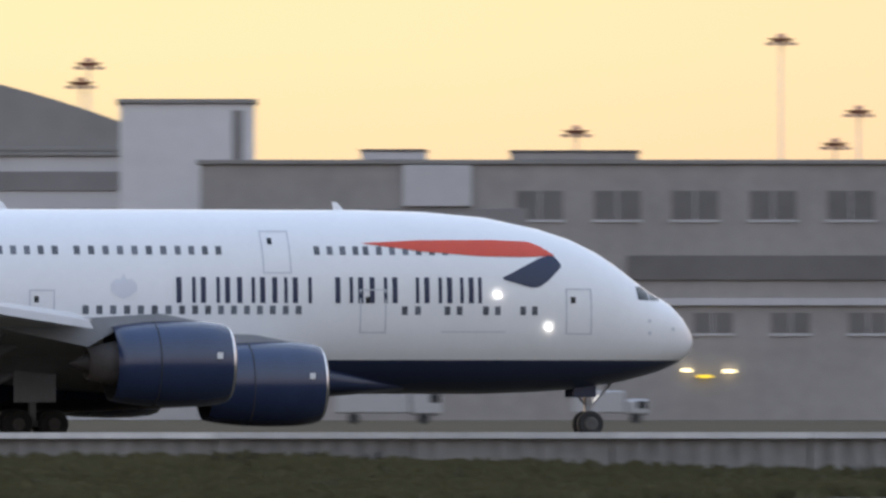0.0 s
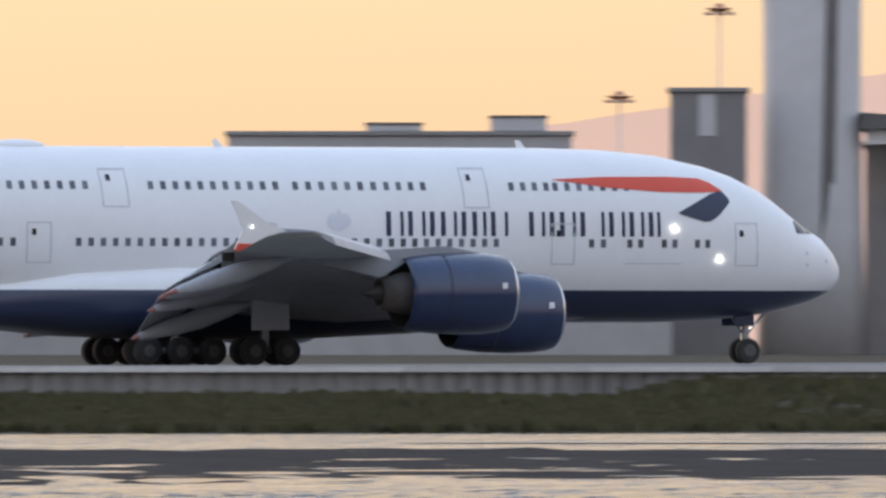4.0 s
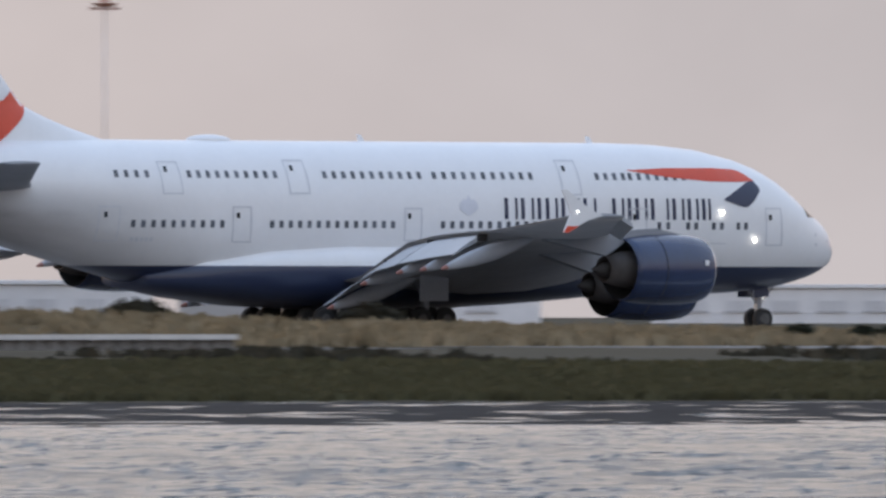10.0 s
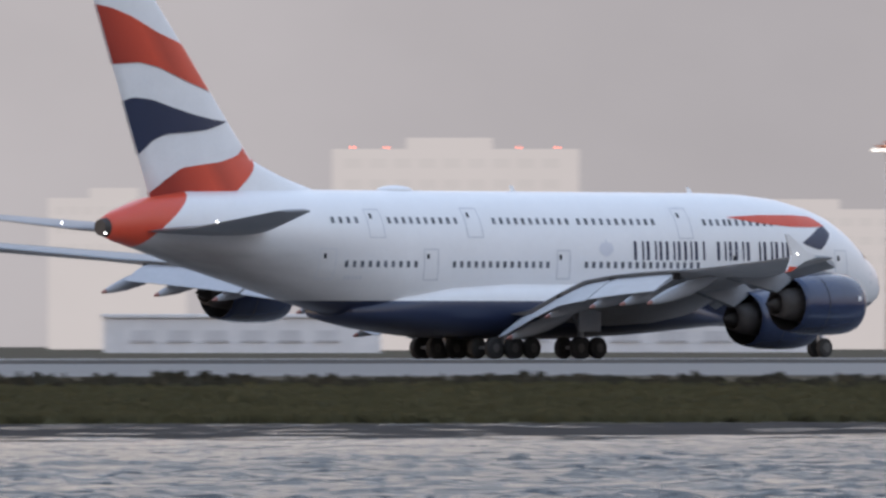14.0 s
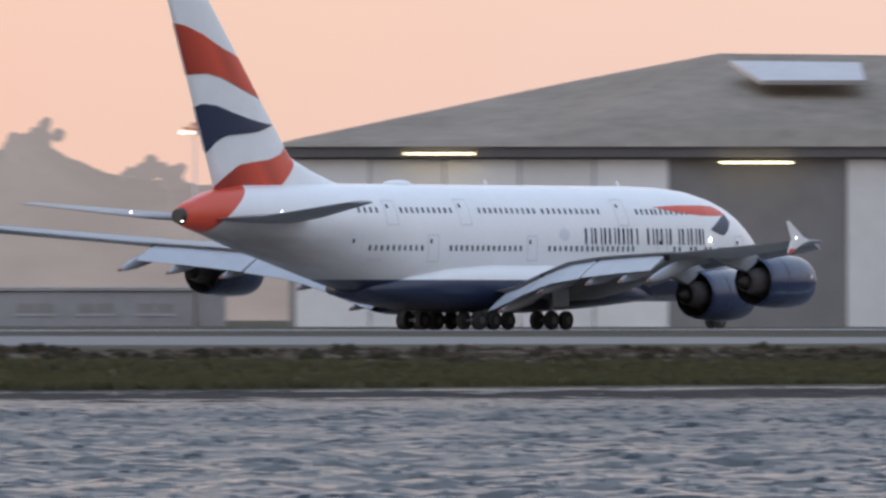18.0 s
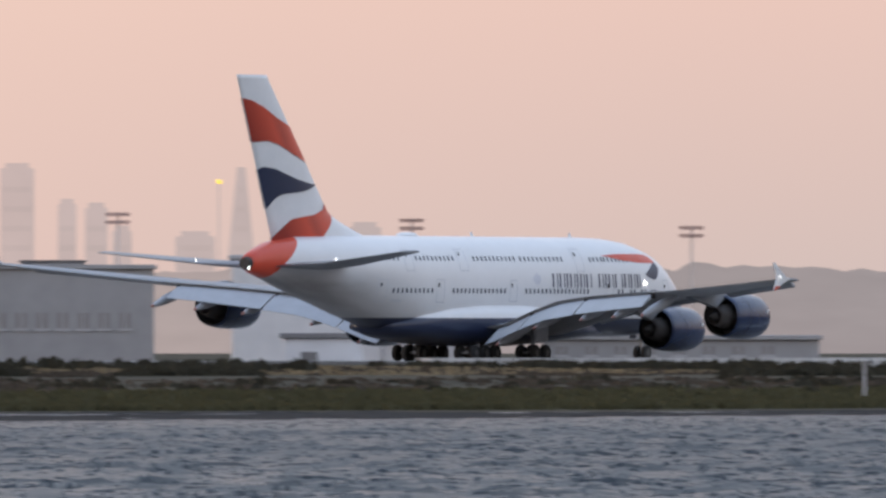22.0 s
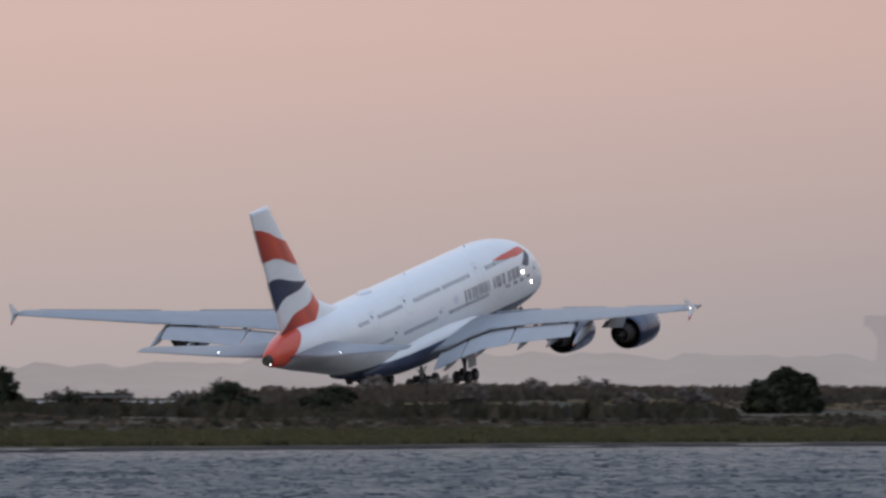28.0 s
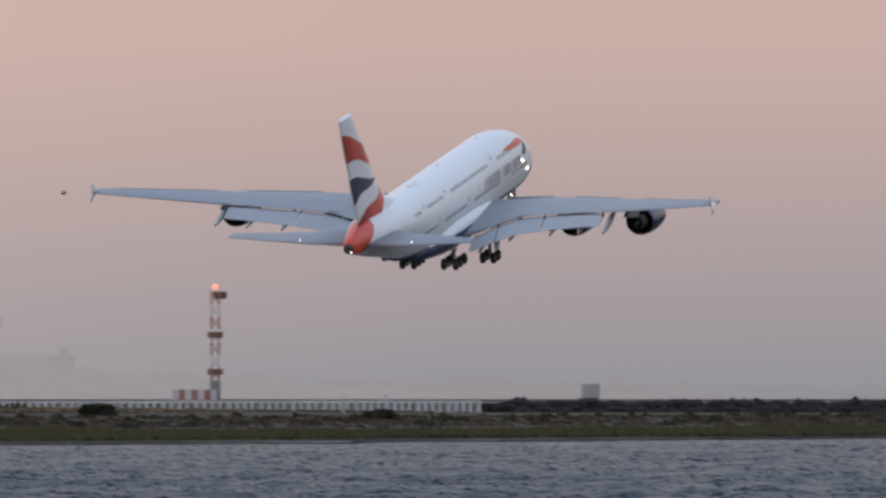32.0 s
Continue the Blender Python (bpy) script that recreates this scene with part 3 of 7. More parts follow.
def wing_ring(r, side):
    """Section of the wing: flat-topped, full below, thin at the trailing edge."""
    le, te, zl, zt, th = wing_at(r)
    us = [0, 0.012, 0.05, 0.13, 0.28, 0.5, 0.72, 0.88, 1.0]

    def at(u, o):
        return (PIV - le - (te - le) * u, -side * r, zl + (zt - zl) * u + o)

    top = [wing_top(r, u, side) for u in us]
    low = [at(u, -th * 0.52 * min(1, u / 0.25) ** 0.5 * (1 - step(0.5, 1.0, u))) for u in us[::-1][1:-1]]
    return top + low


def revolve(profile, cx, cy, cz, segs=40):
    """A body of revolution about the x axis: pairs of distance aft and radius."""
    return loft([[(cx - a, cy + rad * math.cos(2 * math.pi * k / segs), cz + rad * math.sin(2 * math.pi * k / segs)) for k in range(segs)] for a, rad in profile], caps=False)


def wheel_bm(x, y, z, r=0.7, w=0.5):
    bm = bmesh.new()
    prof = [(-w / 2, r * 0.55), (-w / 2, r * 0.86), (-w * 0.36, r * 0.97), (-w * 0.15, r), (w * 0.15, r), (w * 0.36, r * 0.97), (w / 2, r * 0.86), (w / 2, r * 0.55)]
    n = 22
    rings = [[bm.verts.new((x + rad * math.cos(2 * math.pi * k / n), y + o, z + rad * math.sin(2 * math.pi * k / n))) for k in range(n)] for o, rad in prof]
    for i in range(len(rings) - 1):
        for k in range(n):
            bm.faces.new((rings[i][k], rings[i][(k + 1) % n], rings[i + 1][(k + 1) % n], rings[i + 1][k]))
    bm.faces.new(rings[0])
    bm.faces.new(rings[-1][::-1])
    return bm


def hub_bm(x, y, z, side, r=0.36):
    bm = bmesh.new()
    add_cyl(bm, (x, y + side * 0.235, z), (0, side, 0), r, r * 0.75, 0.08, 14)
    return bm


def build_airliner():
    air = thing("airliner", pose(0, DIST, AIR_Z), "white double-deck airliner with navy belly and red-banded fin on the runway", "airliner")
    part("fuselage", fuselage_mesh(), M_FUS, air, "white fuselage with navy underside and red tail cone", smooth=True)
    # belly fairing
    rings = []
    for a, w, zb, zt in [(14.5, 1.6, 2.15, 2.6), (17.5, 2.6, 1.9, 3.3), (20.5, 3.3, 1.65, 4.2), (24, 3.8, 1.4, 4.9), (30, 4.1, 1.1, 5.3), (37, 4.1, 1.1, 5.3), (42, 3.9, 1.3, 5.0), (46, 3.4, 1.75, 4.3), (49.5, 2.2, 2.4, 3.4)]:
        zc, h = (zt + zb) / 2, (zt - zb) / 2
        rings.append([(fx(a), w * math.copysign(abs(math.cos(t)) ** 0.7, math.cos(t)), zc + h * math.copysign(abs(math.sin(t)) ** 0.7, math.sin(t))) for t in [2 * math.pi * k / 36 for k in range(36)]])
    part("belly_fairing", lift(loft(rings)), M_FUS, air, "navy and white wing root fairing", smooth=True)
    # tail
    fin = part("fin", fin_mesh(), M_WHITE, air, "white fin with red and navy wave bands", smooth=True)
    lower_hi = [(0, 13.9), (0.15, 13.2), (0.35, 12.75), (0.5, 12.6), (0.7, 12.35), (0.85, 11.6), (1, 10.7)]
    lower_lo = [(0, 12.9), (0.1, 12.2), (0.25, 11.4), (0.37, 10.75), (0.5, 10.42), (1, 10.32)]
    blue_hi = [(0.05, 15.42), (0.2, 15.55), (0.35, 15.8), (0.55, 16.3), (0.72, 16.8), (0.9, 16.95), (1, 16.7)]
    blue_lo = [(0.05, 15.4), (0.2, 15.1), (0.33, 14.85), (0.5, 14.7), (0.72, 14.55), (0.85, 14.15), (1, 13.2)]
    top_hi = [(0, 20.4), (0.3, 21.2), (0.55, 22.2), (0.8, 22.8), (1, 23.0)]
    top_lo = [(0, 17.3), (0.25, 18.0), (0.5, 18.9), (0.7, 19.25), (1, 19.1)]
    for side in (-1, 1):
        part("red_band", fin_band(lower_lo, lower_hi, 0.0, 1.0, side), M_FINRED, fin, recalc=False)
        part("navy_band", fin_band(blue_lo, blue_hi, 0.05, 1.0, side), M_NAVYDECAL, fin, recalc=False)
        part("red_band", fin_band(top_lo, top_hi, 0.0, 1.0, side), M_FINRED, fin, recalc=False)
        stabr = [(1.0, 56.6, 67.0, 8.15, 1.1), (6.0, 60.4, 67.4, 8.4, 0.75), (15.2, 66.4, 69.3, 9.4, 0.3)]
        sm = lift(loft([airfoil_ring(r, le, te, z, th, -side) for r, le, te, z, th in stabr]))
        part("tailplane", sm, M_ALUGREY, air, "grey horizontal stabiliser", smooth=True)
    bm = bmesh.new()
    add_cyl(bm, (fx(69.72), 0, up(8.42)), (-1, 0, 0), 0.62, 0.5, 0.5, 20)
    part("tail_cone_exhaust", bm, M_DARKMETAL, air, "dark exhaust of the tail cone", smooth=False)
    # doors
    for side in (-1, 1):
        for a0, a1, z0, z1 in [(20.5, 21.9, 7.85, 9.95), (39.3, 40.7, 7.85, 9.85), (48.0, 49.4, 7.8, 9.72), (5.7, 6.9, 4.9, 7.15), (15.9, 17.2, 4.95, 7.1), (31.7, 32.9, 5.1, 7.05), (43.4, 44.7, 5.0, 7.1), (52.3, 53.7, 5.05, 7.1)]:
            bm = bmesh.new()
            frame_patch(bm, a0, a1, z0, z1, side, 0.07)
            d = part("cabin_door", bm, M_SEAM, air, recalc=False)
            wz_ = z0 + (z1 - z0) * 0.68
            part("door_window", rect_patch((a0 + a1) / 2 + 0.15, (a0 + a1) / 2 + 0.37, wz_, wz_ + 0.32, side, 0.03), M_GLASS, d, recalc=False)
        part("cargo_door_seam", rect_patch(10.0, 13.2, 5.0, 5.05, side, 0.02, 4, 1), M_SEAM, air, recalc=False)
        # cabin windows
        rowsw = []
        for a0, a1 in [(50.3, 52.4), (41.5, 47.4), (31.6, 38.1), (24.0, 30.6), (17.3, 19.2), (12.9, 16.8)]:
            n = round((a1 - a0) / 0.64)
            rowsw += [(a0 + (a1 - a0) * k / n, 8.98) for k in range(n + 1)]
        for a0, a1 in [(45.4, 51.4), (33.7, 42.0), (20.2, 30.3)]:
            n = round((a1 - a0) / 0.64)
            rowsw += [(a0 + (a1 - a0) * k / n, 6.08) for k in range(n + 1)]
        rowsw += [(a, 6.06) for a in (15.0, 14.35, 12.9, 12.3, 11.0, 10.4, 9.1, 8.5)]
        for a, z in rowsw:
            part("cabin_window", rect_patch(a - 0.14, a + 0.14, z - 0.21, z + 0.21, side, 0.022, 1, 2), M_CABIN, air, recalc=False)
        # ribbon emblem
        hi = table_fn([(16.9, 9.36), (14, 9.5), (10.5, 9.52), (8.6, 9.45), (8.0, 9.25), (7.4, 8.85), (7.3, 8.8)])
        lo = table_fn([(16.9, 9.34), (14, 8.95), (11, 8.72), (9.0, 8.7), (8.2, 8.72), (7.5, 8.75), (7.3, 8.78)])
        part("red_ribbon", patch((lo, hi), 16.9, 7.3, 30, side, 0.03, 4), M_RED, air, "long red ribbon stripe", recalc=False)
        hi = table_fn([(7.02, 8.35), (7.3, 8.75), (7.6, 8.78), (8.2, 8.6), (10.1, 7.68)])
        lo = table_fn([(7.02, 8.2), (7.3, 7.95), (7.8, 7.5), (8.3, 7.2), (8.7, 7.2), (10.1, 7.6)])
        part("navy_ribbon", patch((lo, hi), 10.1, 7.02, 20, side, 0.034, 4), M_NAVYDECAL, air, "navy ribbon end", recalc=False)
        # airline title as plain bars
        for w0, w1, shares in ((26.15, 19.3, (1, 1, 0.5, 0.95, 0.5, 0.85, 1)), (18.4, 10.95, (1, 0.5, 1, 1.4, 1, 0.95, 0.8))):
            unit = (w0 - w1) / sum(shares)
            for k, share in enumerate(shares):
                l0 = w0 - unit * sum(shares[:k])
                part("title_bar", rect_patch(l0 - 0.25, l0, 6.42, 7.68, side, 0.026, 2, 3), M_NAVYDECAL, air, recalc=False)
                if share > 0.6:
                    l1 = l0 - unit * share + 0.42
                    part("title_bar", rect_patch(l1 - 0.17, l1, 6.42, 7.68, side, 0.026, 2, 3), M_NAVYDECAL, air, recalc=False)
        part("crest", patch((table_fn([(27.95, 7.0), (28.3, 6.72), (28.55, 6.62), (28.8, 6.72), (29.15, 7.0)]), table_fn([(27.95, 7.3), (28.2, 7.62), (28.4, 7.5), (28.55, 7.85), (28.7, 7.5), (28.9, 7.62), (29.15, 7.3)])), 27.95, 29.15, 12, side, 0.024, 3), M_CREST, air, "faint grey crest patch", recalc=False)
        for k in range(5):
            part("registration_bar", rect_patch(50.0 + k * 0.31, 50.2 + k * 0.31, 5.05, 5.3, side, 0.024, 1, 1), M_SEAM, air, recalc=False)
        # cockpit glass
        part("cockpit_window", patch((table_fn([(2.86, 6.6), (3.45, 6.62)]), table_fn([(2.86, 7.12), (3.1, 7.27), (3.45, 7.27)])), 2.86, 3.45, 5, side, 0.03, 4), M_GLASS, air, "dark cockpit side window", recalc=False)
        part("cockpit_window", patch((table_fn([(2.25, 6.6), (2.8, 6.6)]), table_fn([(2.25, 6.7), (2.8, 7.06)])), 2.25, 2.8, 3, side, 0.03, 3), M_GLASS, air, recalc=False)
        for a, z in ((7.78, 5.25), (10.4, 6.85)):
            bm = bmesh.new()
            bmesh.ops.create_uvsphere(bm, u_segments=12, v_segments=8, radius=0.075, matrix=Matrix.Translation((fx(a), side * (skin_y(a, z) + 0.06), up(z))))
            part("side_light", bm, M_LAMP, air, "bright white runway turn-off light")
        for a, z in ((2.9, 5.5), (2.9, 4.9), (1.7, 5.1)):
            part("sensor_port", rect_patch(a, a + 0.16, z, z + 0.16, side, 0.03, 1, 1), M_SEAM, air, recalc=False)
    # crown antennas and dome
    bm = bmesh.new()
    bmesh.ops.create_uvsphere(bm, u_segments=24, v_segments=10, radius=1, matrix=Matrix.Translation((fx(43.8), 0, up(10.98))) @ Matrix.Diagonal((1.5, 0.7, 0.34, 1)))
    part("satellite_dome", bm, M_WHITE, air, "white satellite antenna dome", smooth=True)
    for a in (17.0, 33.0):
        part("blade_antenna", loft([[(fx(a), 0.04, 10.45), (fx(a) - 0.5, 0.04, 10.45), (fx(a) - 0.5, -0.04, 10.45), (fx(a), -0.04, 10.45)],
                                    [(fx(a) - 0.35, 0.02, 10.87), (fx(a) - 0.6, 0.02, 10.87), (fx(a) - 0.6, -0.02, 10.87), (fx(a) - 0.35, -0.02, 10.87)]]), M_WHITE, air)
    wings, pods = [], []
    for side in (1, -1):                                   # 1 = starboard, towards the shore
        root = Vector((PIV - 30.0, -side * 3.0, 3.2))
        spans = [2.2, 3.0, 4, 5, 6, 7.5, 9, 10.5, 12, 14, 16, 18.5, 21, 23.5, 25.7, 29, 33, 36.5, 39.5]
        bm = loft([wing_ring(r, side) for r in spans])
        bmesh.ops.translate(bm, vec=-root, verts=bm.verts)
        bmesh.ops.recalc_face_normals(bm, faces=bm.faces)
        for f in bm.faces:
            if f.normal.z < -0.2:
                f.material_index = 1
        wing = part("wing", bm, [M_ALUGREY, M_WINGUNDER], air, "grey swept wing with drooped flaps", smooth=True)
        wing.location = root
        wings.append((wing, root, side))

        def sub(name, b, material, label="", smooth=False, recalc=True):
            bmesh.ops.translate(b, vec=-root, verts=b.verts)
            return part(name, b, material, wing, label, smooth, recalc)

        # flaps: slotted panels behind and below the trailing edge
        for r0, r1, c0, c1 in ((5.4, 9.0, 3.1, 3.2), (9.15, 15.6, 3.2, 3.0), (15.8, 23.9, 2.9, 2.4)):
            rings = []
            for k in range(5):
                r = r0 + (r1 - r0) * k / 4
                le, te, zl, zt, th = wing_at(r)
                ch = c0 + (c1 - c0) * k / 4
                x0, z0 = te - 0.35, zt - 0.10
                sec = [(0, -0.10), (0.03, 0.02), (0.2, 0.10), (0.5, 0.10), (1.0, 0.0), (1.0, -0.04), (0.5, -0.12), (0.15, -0.2)]
                ca, sa = math.cos(radians(27)), math.sin(radians(27))
                rings.append([(PIV - x0 - ch * (u * ca) - o * sa, -side * r, z0 - ch * u * sa + o * ca) for u, o in sec])
            flap = sub("flap", loft(rings), M_ALULIGHT, "pale extended flap", smooth=False)
            seam = bmesh.new()
            le, te, zl, zt, th = wing_at(r1)
            add_box(seam, PIV - te - 0.12, PIV - te + 0.5, -side * r1 - 0.06, -side * r1 + 0.06, zt - 0.5, zt - 0.06)
            sub("flap_seal", seam, M_DARKMETAL)
        # spoilers and the ailerons' seams on the upper surface
        for k in range(8):
            r = 7.0 + 2.1 * k
            q = [wing_top(rr, u, side) for rr, u in ((r, 0.83), (r, 0.985), (r + 2.0, 0.985), (r + 2.0, 0.83))]
            sub("spoiler", loft([[(x, y, z + 0.002) for x, y, z in q], [(x, y, z + 0.03) for x, y, z in q]]), M_ALUGREY)
        for r0, r1 in ((4.6, 12.6), (16.4, 23.9), (27.4, 38.2)):
            rings = []
            for k in range(4):
                r = r0 + (r1 - r0) * k / 3
                le, te, z, zt, th = wing_at(r)
                rings.append([(PIV - le + 0.7, -side * r, z - 0.5), (PIV - le + 0.5, -side * r, z - 0.12), (PIV - le - 0.35, -side * r, z + th * 0.2 + 0.12), (PIV - le - 0.4, -side * r, z + th * 0.16), (PIV - le + 0.2, -side * r, z - 0.28)])
            sub("slat", loft(rings), M_ALULIGHT, "pale leading-edge slat")
        for r in (6.9, 11.2, 17.0, 21.0, 24.6):
            le, te, zl, zt, th = wing_at(r)
            turn = Matrix.Rotation(radians(-15), 3, "Y")
            spot = Vector((PIV - te + 2.6, -side * r, zt - 0.55))
            b = revolve([(-1.0, 0.04), (0.3, 0.28), (1.9, 0.44), (3.5, 0.39), (4.6, 0.26), (5.3, 0.14)], 0, 0, 0, 16)
            bmesh.ops.scale(b, vec=(1, 0.72, 1.1), verts=b.verts)
            bmesh.ops.rotate(b, cent=(0, 0, 0), matrix=turn, verts=b.verts)
            bmesh.ops.translate(b, vec=spot, verts=b.verts)
            sub("flap_track_fairing", b, M_ALULIGHT, smooth=True)
            b = revolve([(5.3, 0.14), (5.6, 0.08), (5.7, 0.02)], 0, 0, 0, 12)
            bmesh.ops.rotate(b, cent=(0, 0, 0), matrix=turn, verts=b.verts)
            bmesh.ops.translate(b, vec=spot, verts=b.verts)
            sub("fairing_tip", b, M_RED2, "dull red fairing tip")
        # wingtip fence
        le, te, z, zt, th = wing_at(39.5)
        y = -side * 39.53
        tx = PIV - te
        prof = [(tx + 2.0, zt), (tx + 1.1, zt + 0.33), (tx - 0.5, zt + 1.42), (tx - 0.8, zt + 1.4), (tx - 0.2, zt + 0.1), (tx - 0.66, zt - 0.86), (tx - 0.42, zt - 0.89), (tx + 1.0, zt - 0.24)]
        sub("wingtip_fence", loft([[(x, y - 0.05, zz) for x, zz in prof], [(x, y + 0.05, zz) for x, zz in prof]]), M_WHITE, "white wingtip fence with a red lower tip")
        tip = [(tx + 0.3, zt - 0.59), (tx - 0.48, zt - 0.57), (tx - 0.68, zt - 0.9), (tx - 0.4, zt - 0.93)]
        sub("fence_tip", loft([[(x, y - 0.07, zz) for x, zz in tip], [(x, y + 0.07, zz) for x, zz in tip]]), M_RED, "red lower tip of the fence")
        b = bmesh.new()
        bmesh.ops.create_uvsphere(b, u_segments=10, v_segments=6, radius=0.05, matrix=Matrix.Translation((tx + 0.2, -side * 39.66, zt + 0.2)))
        sub("position_light", b, M_NAVLIGHT, "white wingtip light")
        # engines
        for cr, ca, cz in ((14.9, 22.6, 2.35), (25.7, 29.8, 3.25)):
            y = -side * cr
            front = PIV - ca
            outer = [(0.1, 1.72), (0.45, 1.84), (1.3, 1.93), (2.6, 1.95), (4.0, 1.9), (5.0, 1.78), (5.5, 1.68), (5.5, 1.65)]
            pods.append(sub("nacelle", revolve(outer, front, y, cz, 48), M_NAVY, "navy engine nacelle", smooth=True))
            pods.append(sub("intake_lip", revolve([(0.7, 1.40), (0.12, 1.5), (0.0, 1.61), (0.1, 1.722), (0.17, 1.75)], front, y, cz, 48), M_METAL, "polished intake lip", smooth=True))
            pods.append(sub("intake_duct", revolve([(0.7, 1.40), (1.6, 1.38), (1.6, 0.4), (1.0, 0.02)], front, y, cz), M_DARKMETAL, "dark fan and spinner"))
            pods.append(sub("fan_duct", revolve([(5.49, 1.652), (4.6, 1.62), (3.6, 1.55), (3.6, 1.0)], front, y, cz), M_TYRE, "black fan duct"))
            pods.append(sub("core_cowl", revolve([(3.6, 1.05), (4.6, 1.08), (5.5, 0.98), (6.6, 0.72), (6.6, 0.66), (5.9, 0.62)], front, y, cz, 36), M_CORE, "heat-stained core cowl", smooth=True))
            pods.append(sub("exhaust_plug", revolve([(5.9, 0.5), (6.6, 0.42), (7.4, 0.06)], front, y, cz, 24), M_DARKMETAL, "burnt metal exhaust plug", smooth=True))
            le, te, z, zt, th = wing_at(cr)
            pyl = [(front - 1.2, cz + 1.86), (front - 5.2, cz + 1.55), (front - 6.6, cz + 0.75), (PIV - le - 4.6, z - 0.35), (PIV - le - 3.2, z + 0.1), (PIV - le - 0.2, z + 0.12), (front - 3.2, cz + 2.25)]
            pods.append(sub("pylon", loft([[(x, y - 0.28, zz) for x, zz in pyl], [(x, y + 0.28, zz) for x, zz in pyl]]), M_ALUGREY, "grey engine pylon"))
            b = bmesh.new()
            add_box(b, front - 1.0, front - 0.74, -side * (cr + 1.9) - 0.02, -side * (cr + 1.9) + 0.02, cz + 0.22, cz + 0.5)
            pods.append(sub("nacelle_badge", b, M_WHITE, "small pale badge on the nacelle"))
            b = revolve([(3.55, 1.935), (3.6, 1.937)], front, y, cz, 48)
            pods.append(sub("cowl_seam", b, M_TYRE))
    # landing gear: extended struts and bogies
    gears = []

    def gear(name, a, y, top, nrow, half, label, wheel_r=0.7, wide=0.5, base=1.7):
        g = part(name, box(-0.17, 0.17, -0.17, 0.17, 0.5, top, 0.05), M_STRUT, air, label)
        g.location = (PIV - a, y, 0)
        bm = bmesh.new()
        add_bar(bm, (-0.1, 0, 1.1), (1.3, 0, top - 0.2), 0.16, 8)
        add_bar(bm, (0.1, 0, 1.1), (-1.1, 0, top - 0.1), 0.13, 8)
        part("brace", bm, M_STRUT, g)
        if nrow > 1:
            part("bogie_beam", box(-base * (nrow - 1) / 2 - 0.1, base * (nrow - 1) / 2 + 0.1, -0.16, 0.16, 0.38, 0.66, 0.04), M_STRUT, g)
        for i in range(nrow):
            xo = base * ((nrow - 1) / 2 - i)
            part("axle", box(xo - 0.09, xo + 0.09, -half, half, 0.42, 0.6), M_STRUT, g)
            for sd in (-1, 1):
                part("tyre", wheel_bm(xo, sd * half, 0.5, wheel_r, wide), M_TYRE, g, smooth=False)
                part("wheel_hub", hub_bm(xo, sd * half, 0.5, sd), M_HUB, g)
        gears.append(g)
        return g

    for side in (-1, 1):
        g = gear("wing_gear", 34.05, side * 6.23, 3.3, 2, 0.68, "four-wheel wing landing gear")
        part("gear_door", box(-1.1, 0.9, side * 0.95 - 0.04, side * 0.95 + 0.04, 1.5, 3.5, 0.03), M_ALULIGHT, g, "grey hanging gear door")
        gear("body_gear", 37.3, side * 2.64, 2.2, 3, 0.74, "six-wheel body landing gear", base=1.7)
    g = gear("nose_gear", 5.65, 0, 2.8, 1, 0.42, "twin-wheel nose landing gear", 0.63, 0.42)
    part("gear_door", box(-0.9, 0.2, -0.75, -0.7, 1.75, 2.7, 0.02), M_NAVYDECAL, g)
    part("gear_door", box(-0.9, 0.2, 0.7, 0.75, 1.75, 2.7, 0.02), M_NAVYDECAL, g)
    bm = bmesh.new()
    bmesh.ops.create_uvsphere(bm, u_segments=10, v_segments=6, radius=0.09, matrix=Matrix.Translation((0.25, -0.1, 1.85)))
    part("taxi_light", bm, M_LAMP, g, "small bright taxi light")
    for r in (-7.0, 7.0):
        bm = bmesh.new()
        bmesh.ops.create_uvsphere(bm, u_segments=10, v_segments=6, radius=0.065, matrix=Matrix.Translation((fx(66.5), r, 8.36)))
        part("logo_light", bm, M_NAVLIGHT, air, "small white light on the tailplane")
    bm = bmesh.new()
    bmesh.ops.create_uvsphere(bm, u_segments=10, v_segments=6, radius=0.08, matrix=Matrix.Translation((fx(69.9), -0.42, 7.66)))
    part("tail_light", bm, M_NAVLIGHT, air, "white tail position light")
    return air, wings, gears, pods


AIR, WINGS, GEARS, PODS = build_airliner()


# ---- ground, bay and runway ----
def shore(x):
    return 415 - 0.11 * x + 5 * math.sin(x / 37.0) + 2.5 * math.sin(x / 11.3) + 34 * step(55, 78, x) * (1 - step(149, 153, x)) + 22 * step(202, 204, x) * (1 - step(209, 211, x)) + 16 * step(790, 840, x) * (1 - step(900, 950, x))


def inlet(x, y):
    """A narrow creek through the marsh that lies open towards the bay."""
    return 37.08 < math.degrees(math.atan2(x, y)) < 37.64 and y - shore(x) < 13


